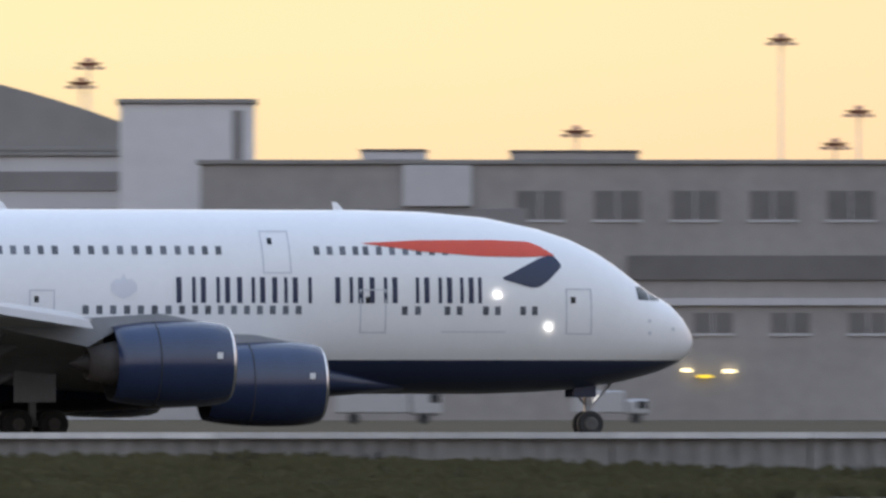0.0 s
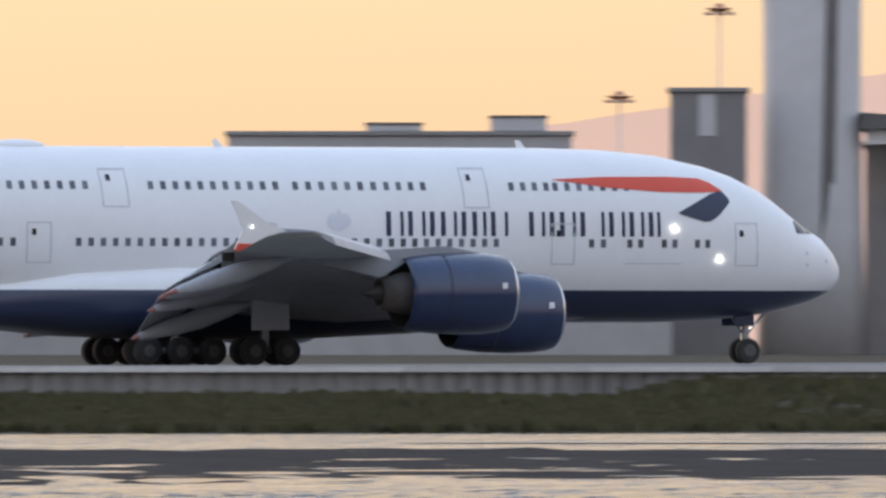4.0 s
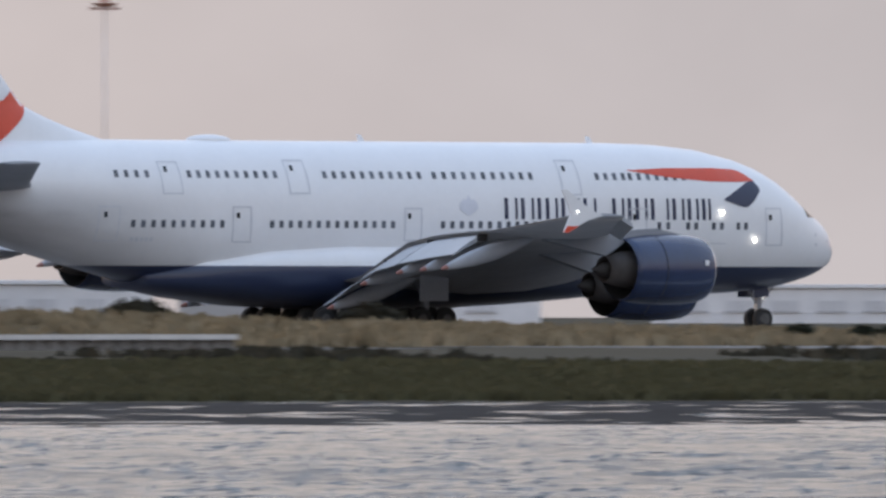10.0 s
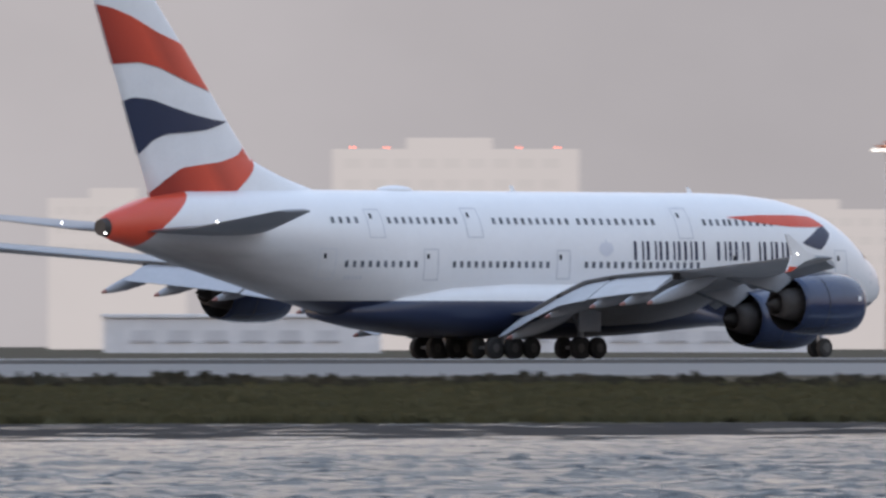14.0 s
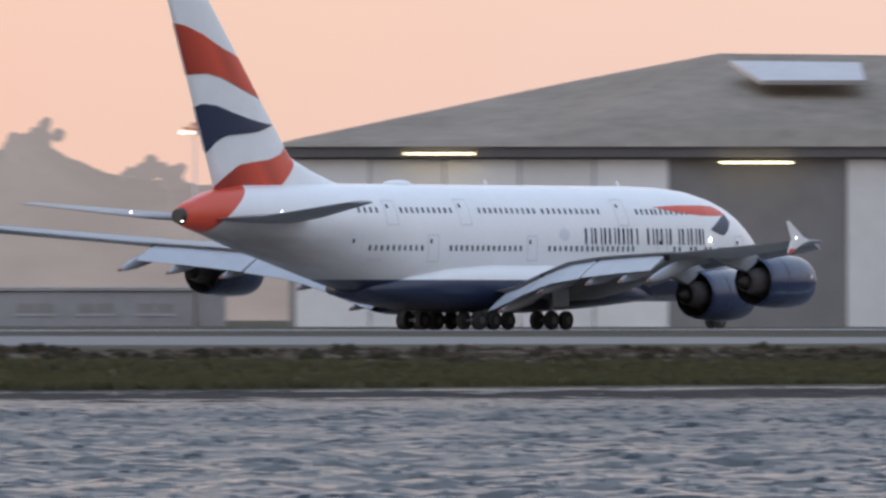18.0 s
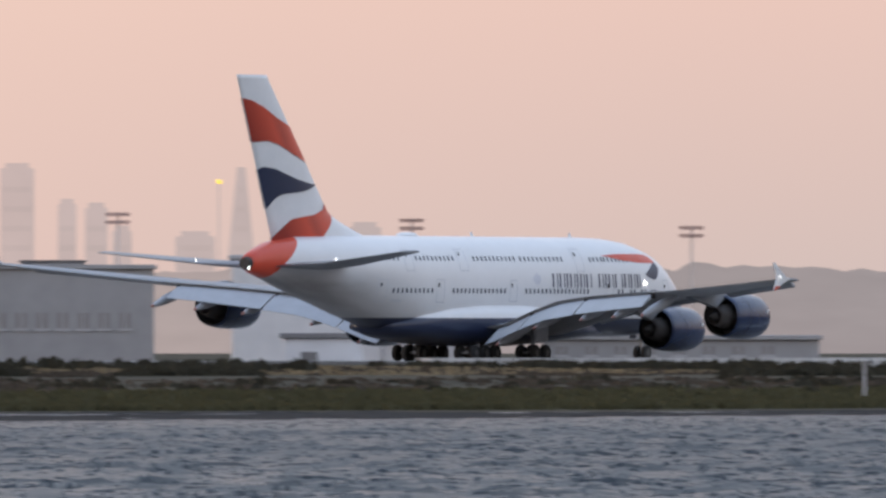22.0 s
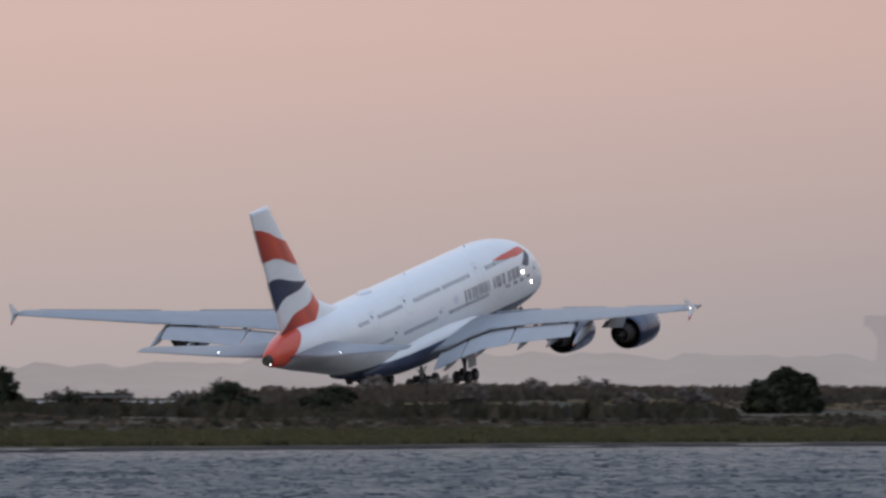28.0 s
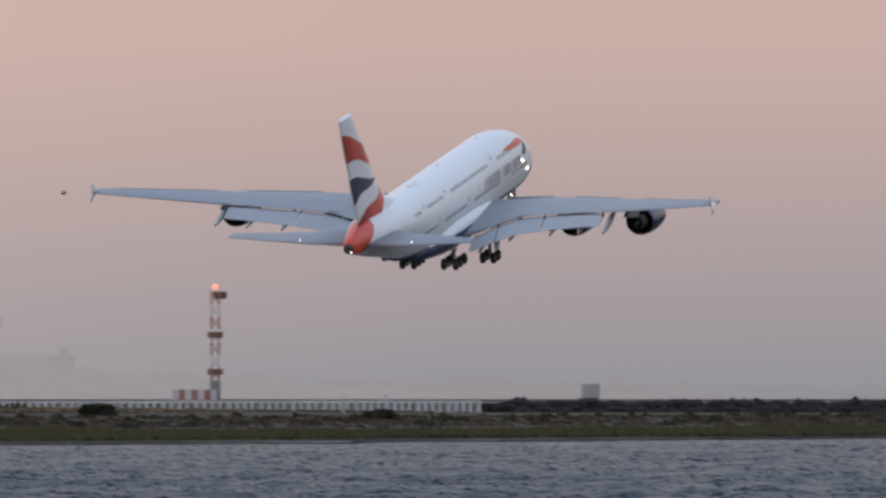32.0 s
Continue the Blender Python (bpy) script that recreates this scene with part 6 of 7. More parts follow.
    hall("long_roof_hall", 21.9, 23.553, 1590, 18.6, "hall with a long thin dark roof", M_TERM2, 40, "hall", roof=M_ROOFDARK,
         bands=[(21.9, 23.55, 19.2, 21.2, M_ROOFDARK, 3.0), (21.9, 23.5, 12, 14, M_BAND, 0.3)], blocks=[(23.237, 23.447, 22.3, M_TERM)])
    hall("long_low_building", 23.441, 26.141, 1600, 17.8, "long plain grey building with a dark floor line", M_GREYWALL, 40, "building", bands=[(23.44, 26.14, 11.8, 12.3, M_BAND, 0.2), (23.44, 26.14, 5.0, 7.0, M_DARKWALL, 0.2)])
    hall("long_low_building", 26.141, 28.34, 1604, 12.0, "low pale building with a dark door band", M_TERM2, 40, "building", bands=[(26.15, 28.3, 5.6, 9.2, M_BAND, 0.2)])
    vh, X = hall("vaulted_hall", 28.34, 29.95, 1600, 16.5, "pale hall under a shallow vaulted roof", M_TERM2, 50, "hall", bands=[(28.7, 29.95, 9.2, 12.0, M_WHITEWALL, 0.6), (28.6, 29.6, 14.5, 16.2, M_TERM, 0.2), (28.9, 29.9, 3.5, 6.5, M_TERM, 0.2)])
    rings = []
    for y in (-1.5, 52):
        rings.append([(X(28.3) + (X(30.0) - X(28.3)) * k / 20, y, 17.0 + 3.3 * math.sin(math.pi * (0.1 + 0.9 * k / 20)) ** 0.8) for k in range(21)] + [(X(30.0), y, 16.96), (X(28.3), y, 16.96)])
    part("vault", loft(rings), M_TERM, vh, "curved grey roof")
    for az0, az1, top, m_, r in ((29.95, 31.2, 8.5, M_WHITEWALL, 1650), (31.4, 32.6, 6.5, M_WHITEWALL, 1700), (33.0, 34.2, 7.0, M_WHITEWALL, 1900), (34.6, 35.4, 9.5, M_WHITEWALL, 2000), (35.9, 37.0, 10.5, M_WHITEWALL, 2100),
                                 (37.3, 38.4, 6.0, M_WHITEWALL, 1900), (38.5, 39.6, 9.0, M_WHITEWALL, 2000), (40.0, 41.0, 6.5, M_WHITEWALL, 1900), (41.4, 42.6, 9.5, M_WHITEWALL, 2000), (43.0, 44.0, 6.0, M_WHITEWALL, 1900), (44.3, 45.4, 8.0, M_WHITEWALL, 1950), (45.9, 47.0, 6.5, M_WHITEWALL, 1900), (47.2, 48.7, 7.5, M_WHITEWALL, 1900)):
        hall("service_building", az0, az1, r, min(top, 5.5), "low hazy service building on the far apron", M_PALE if az1 < 43.5 else M_TERM, 25, "building", winmat=M_PALEWIN if az1 < 43.5 else M_BROWNWALL, roof=M_PALE if az1 < 43.5 else M_TERM, windows=[(az0 + 0.1, az1 - 0.1, 2.8, 4.0, 6, 0.6)])
    # masts
    for az, top, r in ((9.315, 46.6, 1900), (9.596, 38.0, 1900), (9.511, 34.1, 1900), (8.577, 35.6, 1900), (6.818, 43.7, 1900), (6.789, 41.4, 1900), (10.865, 44.4, 1900), (10.614, 33.5, 1900), (11.195, 34.1, 1900), (11.44, 33.5, 1900),
                       (12.63, 35.1, 1900), (12.046, 33.8, 1900), (13.893, 33.6, 1900), (14.789, 35.0, 1900), (14.822, 32.5, 1900), (15.258, 33.4, 1900), (15.303, 31.8, 1900), (18.174, 42.4, 1900), (17.813, 31.9, 1900), (18.935, 33.1, 1900), (19.801, 39.0, 1900),
                       (22.059, 35.6, 1900), (23.519, 35.2, 1900), (23.666, 36.1, 1900), (25.03, 41.4, 1900), (25.576, 40.8, 1900), (25.515, 35.8, 1900), (25.731, 35.3, 1900), (26.012, 39.8, 1900), (27.581, 40.8, 1900), (28.102, 38.9, 1900), (28.735, 41.8, 1900),
                       (29.137, 39.2, 1900), (30.313, 41.9, 1900), (30.462, 40.6, 1900), (31.027, 39.5, 1900)):
        mast(az, top, r)
    for az, top in ((42.83, 27.3), (44.245, 26.3), (44.72, 28.6), (45.336, 25.6), (46.172, 27.5), (47.455, 25.9), (48.59, 25.0)):
        mast(az, top, 2000 if az < 47 else 1900, True)
    for az, z in ((11.475, 8.2), (19.915, 8.2), (23.869, 7.6), (31.23, 8.4)):
        signboard(az, 1500, z, 2.2, 0.95)
    # parked airliners and vehicles
    parked_jet(11.97, 1500, 122, 34, "white parked airliner with a grey tail", M_TERM)
    parked_jet(23.86, 1500, 58, 30, "pale parked jet in front of the long building", M_TERM)
    parked_jet(21.9, 1250, 4, 37, "white and blue parked widebody beside the hall", M_SKIN)
    parked_jet(32.05, 1500, 205, 40, "parked airliner with a teal-blue tail", M_BLUETAIL)
    parked_jet(46.3, 1350, 5, 55, "pale parked widebody on the apron", M_SKIN)
    for az, r, w_, h_ in ((7.9, 1200, 8, 3.6), (8.7, 1250, 6, 2.6), (9.95, 1150, 7, 3.2), (11.9, 1200, 6, 2.8), (11.25, 1230, 7, 3.4), (14.8, 1200, 8, 3.0), (16.2, 1220, 7, 3.2), (28.9, 1050, 9, 3.4), (31.5, 1100, 8, 3.2), (34.0, 1250, 6, 2.6)):
        truck(az, r, "white service truck beside the apron", w_, h_)
    gs = thing("weather_pole", facing(12.0, 900, GROUND), "white instrument pole with a crossarm", "instrument pole")
    part("pole", box(-0.16, 0.16, -0.16, 0.16, 0, 5.8, 0.03), M_WHITE2, gs)
    part("crossarm", box(-0.8, 0.8, -0.08, 0.08, 4.9, 5.1), M_WHITE2, gs)
    gs = thing("instrument_box", facing(12.83, 890, GROUND), "white instrument box on a thick post", "instrument box")
    part("post", box(-0.3, 0.3, -0.3, 0.3, 0, 3.0, 0.05), M_WHITE2, gs)
    part("cabinet", box(-0.5, 0.5, -0.4, 0.4, 3.0, 3.9, 0.06), M_WHITE2, gs)


def build_hangar():
    R, c = 1800, 51.7
    h = thing("hangar", facing(c, R, 0), "huge grey hangar with a faceted roof and tall pale doors", "hangar", "airport buildings")

    def X(az):
        return R * math.tan(radians(az - c))

    part("wall", box(X(48.93), X(54.43), 0.6, 110, 1.0, 21.0, 0.1), M_DARKWALL, h)
    for a0, a1, n in ((48.95, 50.30, 5), (50.94, 52.05, 4), (52.40, 54.40, 7)):
        stp = (X(a1) - X(a0)) / n
        for k in range(n):
            part("door_leaf", box(X(a0) + k * stp + 0.1, X(a0) + (k + 1) * stp - 0.1, 0.1 + 0.15 * (k % 2), 0.59, 1.3, 20.3), M_DOOR, h)
    part("eave_beam", box(X(48.9), X(54.47), -1.2, 0.58, 20.5, 21.7), M_ROOFDARK, h)
    # roof in facets: eave line, raised front edge, ridge
    prof = [(48.88, 22.6), (49.9, 29.3), (50.45, 32.6), (51.6, 32.2), (52.9, 31.4), (53.7, 27.4), (54.48, 23.2)]
    bm = bmesh.new()
    eave = [bm.verts.new((X(a), -1.6, 21.7)) for a, z in prof]
    mid = [bm.verts.new((X(a), 2.0, 21.9 + (z - 21.9) * 0.16)) for a, z in prof]
    ridge = [bm.verts.new((X(a), 45.0, z + 0.35)) for a, z in prof]
    back = [bm.verts.new((X(a), 112.0, 21.6)) for a, z in prof]
    for q in range(len(prof) - 1):
        for lo, hi in ((eave, mid), (mid, ridge), (ridge, back)):
            bm.faces.new((lo[q], lo[q + 1], hi[q + 1], hi[q]))
    bm.faces.new((eave[0], mid[0], ridge[0], back[0]))
    bm.faces.new((eave[-1], back[-1], ridge[-1], mid[-1]))
    part("roof", bm, M_HANGARROOF, h, "faceted brown-grey metal roof")
    def slope(az, y):
        top = np.interp(az, [q[0] for q in prof], [q[1] for q in prof])
        foot = 21.9 + (top - 21.9) * 0.16
        return foot + (top + 0.35 - foot) * (y - 2) / 43

    for k in range(8):
        a0, a1 = 52.4 + k * 0.235, 52.62 + k * 0.235
        part("roof_vent", loft([[(X(a), y, slope(a, y) + dz) for a, y in ((a0, 24), (a1, 15), (a1, 19), (a0, 28))] for dz in (-0.2, 0.28)]), M_ROOFDARK, h, "dark louvred roof vent")
    part("roof_light", loft([[(X(50.62), 20, 29.0), (X(51.0), 20, 29.0), (X(50.98), 30, 31.2), (X(50.5), 30, 31.4)], [(X(50.62), 19.6, 29.5), (X(51.0), 19.6, 29.5), (X(50.98), 29.6, 31.7), (X(50.5), 29.6, 31.9)]]), M_TERM2, h, "pale roof light strip")
    for a0, a1, z in ((49.348, 49.6, 20.9), (50.486, 50.746, 19.9), (51.619, 51.88, 21.0)):
        part("light_strip", box(X(a0), X(a1), -2.2, -1.9, z - 0.12, z + 0.12), M_BULBWARM, h, "lit fluorescent strip")
    hall("corner_block", 52.067, 52.373, 1750, 24.6, "white square stair block with a drum on top", M_PALE, 12, "tower", bands=[(52.067, 52.373, 17.8, 18.1, M_TERM2, 0.05)])
    d = thing("roof_drum", facing(52.22, 1754, 25.05), "white round tank on the stair block", "tank")
    bm = bmesh.new()
    bmesh.ops.create_cone(bm, cap_ends=True, segments=24, radius1=2.2, radius2=2.5, depth=2.4, matrix=Matrix.Translation((0, 4, 1.2)))
    part("shell", bm, M_PALE, d)
    part("railing", box(-4.4, 4.4, 0, 0.1, 0.4, 0.5), M_MAST, d)
    for k, az in enumerate((51.6, 51.765, 51.9, 52.0)):
        lt = thing("yard_light", facing(az, 1700, GROUND), "bright round yard light on a post", "lamp", "yard lights")
        part("post", box(-0.08, 0.08, 0, 0.16, 0, 4.6), M_MAST, lt)
        bm = bmesh.new()
        bmesh.ops.create_uvsphere(bm, u_segments=12, v_segments=8, radius=0.55, matrix=Matrix.Translation((0, -0.2, 4.9)))
        part("bulb", bm, M_BULB, lt)
    hall("gate_hut", 52.6, 52.95, 1320, 4.2, "white hut with a blue door", M_WHITEWALL, 6, "hut", bands=[(52.66, 52.71, 1.4, 3.4, M_BLUETAIL, 0.05)])


def build_east_side():
    hall("cargo_hall", 55.48, 56.17, 1500, 11.0, "hazy pale cargo hall with a narrow door", M_PALE, 20, "building", winmat=M_TERM, roof=M_TERM2, windows=[(56.04, 56.09, 3.2, 5.4, 1, 0.9)], bands=[(55.48, 55.95, 10.4, 10.95, M_TERM, 0.1), (56.02, 56.03, 1.4, 10.9, M_TERM2, 0.1)], lamps=[(55.92, 7.7, 0.7, M_BULB)])
    hall("cargo_hall", 56.19, 56.42, 1490, 8.2, "hazy grey cargo hall with one window", M_TERM2, 20, "building", winmat=M_TERM, roof=M_TERM2, windows=[(56.28, 56.36, 5.0, 6.6, 1, 0.9)])
    hall("hotel_block", 54.49, 55.2, 1600, 10.6, "dim grey block with a stepped roof beside the hangar", M_TERM, 20, "building", blocks=[(54.54, 54.63, 11.7, M_TERM), (54.72, 54.95, 11.3, M_TERM)], winmat=M_BROWNWALL, roof=M_TERM, windows=[(54.55, 55.15, 4.6, 6.2, 8, 0.55)])
    hall("gate_hut", 55.665, 55.95, 1400, 3.5, "small white hut with a dark flat roof", M_PALE, 5, "hut", bands=[(55.73, 55.79, 1.5, 2.3, M_DARKWALL, 0.05)], roof=M_DARKWALL)
    hall("low_sheds", 56.6, 57.6, 1500, 3.4, "row of low grey sheds", M_TERM, 15, "shed", winmat=M_BROWNWALL, roof=M_TERM, windows=[(56.65, 57.5, 2.0, 2.8, 8, 0.4)])
    for az, top in ((55.07, 16.43), (56.13, 15.81), (57.14, 15.06), (58.12, 15.06), (59.02, 14.44)):
        floodlight(az, top)
    # white tent
    t = thing("storage_tent", facing(59.11, 1200, GROUND), "long white fabric storage tent", "tent")
    w = span(58.85, 59.4, 1200) / 2
    part("cover", loft([[(x, 0, 0), (x, 0, 2.35), (x, 3, 3.15), (x, 6, 2.35), (x, 6, 0)] for x in (-w, -w * 0.33, w * 0.33, w)]), M_PALE, t, "white fabric cover")
    for k in range(7):
        xx = -w + 2 * w * k / 6
        part("rib", box(xx - 0.06, xx + 0.06, -0.05, -0.005, 0, 2.35), M_TERM2, t)
    for az, r in ((58.305, 1200), (58.865, 1150)):
        cb = thing("container", facing(az, r, GROUND), "dark green shipping container", "container", "containers")
        part("box", box(-1.1, 1.1, 0, 5, 0.1, 1.75, 0.05), M_ROOFDARK, cb)
        for k in range(6):
            part("corrugation", box(-1.0 + k * 0.36, -0.86 + k * 0.36, -0.05, -0.005, 0.25, 1.6), M_BAND, cb)
    ck = thing("checkered_shelter", facing(59.61, 1050, GROUND), "red and white checkered equipment shelter", "shelter")
    w = span(59.4, 59.83, 1050)
    for i in range(8):
        for j in range(3):
            part("panel", box(-w / 2 + w * i / 8, -w / 2 + w * (i + 1) / 8 - 0.02, 0, 2.5, 0.2 + 0.75 * j, 0.93 + 0.75 * j), M_RED2 if (i + j) % 2 else M_WHITE2, ck)
    part("roof", box(-w / 2 - 0.2, w / 2 + 0.2, -0.2, 2.7, 2.46, 2.6), M_MAST, ck)
    build_lattice_tower()
    # white arched hangar on the shore
    R, c = 1000, 61.34
    h = thing("boat_hangar", facing(c, R, 0), "white hangar with a shallow arched roof and wall lamps", "hangar", "airport buildings")

    def X(az):
        return R * math.tan(radians(az - c))

    x0, x1 = X(60.93), X(61.75)
    part("front_wall", box(x0, x1, 0, 0.3, 1.0, 5.95), M_BLUEGREY, h, "pale grey ribbed front wall")
    for k in range(12):
        xx = x0 + (x1 - x0) * (k + 0.5) / 12
        part("wall_rib", box(xx - 0.05, xx + 0.05, -0.05, -0.005, 1.3, 5.0), M_BLUEGREY, h)
    for k in range(4):
        xx = x0 + (x1 - x0) * (0.22 + 0.17 * k)
        part("window", box(xx, xx + 1.1, -0.04, -0.004, 5.3, 5.65), M_BAND, h)
    xe = X(60.74)
    arch = ((0.0, 6.95), (0.2, 6.9), (0.4, 6.75), (0.6, 6.5), (0.8, 6.15), (1.0, 5.75))
    part("end_wall", loft([[(xe + (x0 - xe) * u, 9 - 9 * u, 1.0), (xe + (x0 - xe) * u, 9 - 9 * u, zt), (xe + (x0 - xe) * u + 0.2, 9.2 - 9 * u, zt), (xe + (x0 - xe) * u + 0.2, 9.2 - 9 * u, 1.0)] for u, zt in arch]), M_PALE, h, "cream rendered end wall")
    for u in (0.38, 0.68):
        xw, yw = xe + (x0 - xe) * u, 9 - 9 * u
        part("end_window", box(-0.5, 0.5, -0.05, -0.01, 1.9, 2.7, 0, Matrix.Translation((xw, yw, 0)) @ Matrix.Rotation(math.atan2(-9, x0 - xe), 4, "Z")), M_DARKWALL, h)
    rings = []
    for xx in (X(60.90), X(61.2), X(61.5), X(61.79)):
        off = 0
        rings.append([(xx + off, -0.9, 5.85), (xx + off, -0.9, 6.15), (xx - 1.2, 3, 7.1), (xx - 2.4, 8, 7.65), (xx - 3, 13, 7.1), (xx - 3, 16, 6.2), (xx - 3, 16, 5.9), (xx - 2.4, 8, 7.3)])
    part("roof", loft(rings), M_TERM2, h, "pale arched roof", smooth=False)
    part("gable_trim", loft([[(xe - 0.5 + (x0 - xe + 0.5) * u - 0.15, 9.6 - 10.5 * u, zt - 0.1), (xe - 0.5 + (x0 - xe + 0.5) * u - 0.15, 9.6 - 10.5 * u, zt + 0.55), (xe - 0.5 + (x0 - xe + 0.5) * u + 0.9, 10 - 10.5 * u, zt + 0.62), (xe - 0.5 + (x0 - xe + 0.5) * u + 0.9, 10 - 10.5 * u, zt)] for u, zt in arch]), M_PALE, h, "cream arched gable trim")
    for a_ in (60.819, 60.966, 61.724):
        part("wall_lamp", box(X(a_) - 0.22, X(a_) + 0.22, -0.5, -0.15, 5.35, 5.6), M_BULBWARM, h, "lit wall lamp")
    part("side_wall", box(x1 - 0.3, x1, 0.31, 15, 1.0, 5.9), M_TRUCK, h)
    hall("annex_building", 60.365, 60.75, 1004, 5.25, "pale cream low annex with a grey door and a lit window", M_PALE, 10, "building", roof=M_WHITE2, windows=[(60.64, 60.72, 1.9, 2.6, 1, 0.7)], winmat=M_TERM, bands=[(60.59, 60.64, 1.4, 4.3, M_TERM, 0.06), (60.67, 60.695, 3.2, 4.3, M_WHITE2, 0.08), (60.47, 60.58, 1.4, 4.6, M_WHITEWALL, 0.03)])
    for k in range(3):
        pl = thing("utility_pole", facing(60.33 + 0.1 * k, 985, GROUND), "thin dark utility pole", "pole", "utility poles")
        part("pole", box(-0.07, 0.07, -0.07, 0.07, 0, 4.6 - 0.6 * k), M_MASTHEAD, pl)
        part("crossarm", box(-0.5, 0.5, -0.05, 0.05, 4.0 - 0.6 * k, 4.12 - 0.6 * k), M_MASTHEAD, pl)
    for az, z, r in ((60.37, 6.6, 1000), (62.62, 8.2, 1040), (61.68, 6.4, 1000)):
        rl = thing("obstruction_light", facing(az, r + 22, GROUND), "red obstruction light on a pole", "lamp", "obstruction lights")
        part("pole", box(-0.05, 0.05, -0.05, 0.05, 0, z - GROUND), M_MAST, rl)
        bm = bmesh.new()
        bmesh.ops.create_uvsphere(bm, u_segments=10, v_segments=6, radius=0.14, matrix=Matrix.Translation((0, 0, z - GROUND + 0.1)))
        part("globe", bm, M_REDLAMP, rl)
    op = thing("orange_shelter", facing(62.18, 1060, GROUND), "orange square antenna shelter", "shelter")
    part("panel", box(-0.75, 0.75, 0, 1.4, 0.6, 2.0, 0.04), M_ORANGE, op)
    part("plinth", box(-0.9, 0.9, 0.1, 1.5, 0, 0.6), M_CONC, op)
    op = thing("orange_shelter", facing(62.02, 1060, GROUND), "red and white striped antenna shelter", "shelter")
    for k in range(4):
        part("panel", box(-0.8 + 0.4 * k, -0.41 + 0.4 * k, 0, 1.4, 0.2, 2.0), M_RED2 if k % 2 else M_WHITE2, op)
    sf = thing("frame_shed", facing(63.062, 960, GROUND), "open dark frame shed", "shed")
    for xx in (-1.3, -0.45, 0.45, 1.3):
        part("post", box(xx - 0.06, xx + 0.06, 0, 0.12, 0, 1.0), M_RUST, sf)
    part("roof", box(-1.5, 1.5, -0.2, 1.4, 1.0, 1.16), M_ROOFDARK, sf)
    part("back_panel", box(-1.3, 1.3, 1.2, 1.3, 0.1, 0.7), M_TERM2, sf)
    # radar mast
    rm = thing("radar_mast", facing(67.387, 1500, GROUND), "red and white banded radar mast with a red lamp", "radar mast")
    part("mast_foot", box(-0.5, 0.5, -0.5, 0.5, -0.1, 2.6, 0.05), M_CONC, rm)
    for k in range(7):
        bm = bmesh.new()
        z0 = 2.6 + k * 1.2
        for sx in (-0.38, 0.38):
            for sy in (-0.38, 0.38):
                add_bar(bm, (sx, sy, z0), (sx, sy, z0 + 1.2), 0.16, 5)
        for sy in (-0.38, 0.38):
            add_bar(bm, (-0.38, sy, z0), (0.38, sy, z0 + 1.2), 0.1, 4)
            add_bar(bm, (0.38, sy, z0), (-0.38, sy, z0 + 1.2), 0.1, 4)
        part("mast_section", bm, M_WHITE2 if k % 2 else M_RED2, rm)
    for z in (3.4, 6.9):
        bm = bmesh.new()
        bmesh.ops.create_cone(bm, cap_ends=True, segments=14, radius1=0.75, radius2=0.75, depth=0.55, matrix=Matrix.Translation((0, 0, z)))
        part("dish_ring", bm, M_RUST, rm)
    part("antenna", box(-0.2, 1.1, -0.3, 0.3, 10.3, 11.0, 0.1), M_RUST, rm)
    bm = bmesh.new()
    bmesh.ops.create_uvsphere(bm, u_segments=10, v_segments=6, radius=0.22, matrix=Matrix.Translation((0, 0, 11.45)))
    part("lamp", bm, M_REDLAMP, rm, "glowing red lamp")
    hut = thing("checkered_hut", facing(67.313, 1498, GROUND), "faded red and white checkered hut", "hut")
    for i in range(7):
        for j in range(2):
            part("panel", box(-2.1 + 0.6 * i, -1.52 + 0.6 * i, 0, 2, 0.1 + 0.65 * j, 0.73 + 0.65 * j + 0.35 * j), M_WHITE2 if (i + j) % 2 else M_RED2, hut)
    bx = thing("equipment_cabin", facing(68.742, 1500, GROUND), "grey equipment cabin on the bank", "cabin")
    part("box", box(-0.85, 0.85, 0, 1.6, 0.9, 2.3, 0.04), M_TERM, bx)
    part("stand", box(-0.7, 0.7, 0.2, 1.4, 0, 0.9), M_ROOFDARK, bx)
    for k, az in enumerate((65.0, 68.0, 67.85)):
        st = thing("marker_post", facing(az, 1100, GROUND), "thin pale marker post", "post", "marker posts")
        part("post", box(-0.06, 0.06, -0.06, 0.06, 0, 1.3), M_WHITE2, st)
    st = thing("marker_post", facing(57.763, 640, 0.7), "pale wooden marker stake in the marsh edge", "post", "marker posts")
    part("post", box(-0.06, 0.06, -0.06, 0.06, 0, 1.4), M_WHITE2, st)


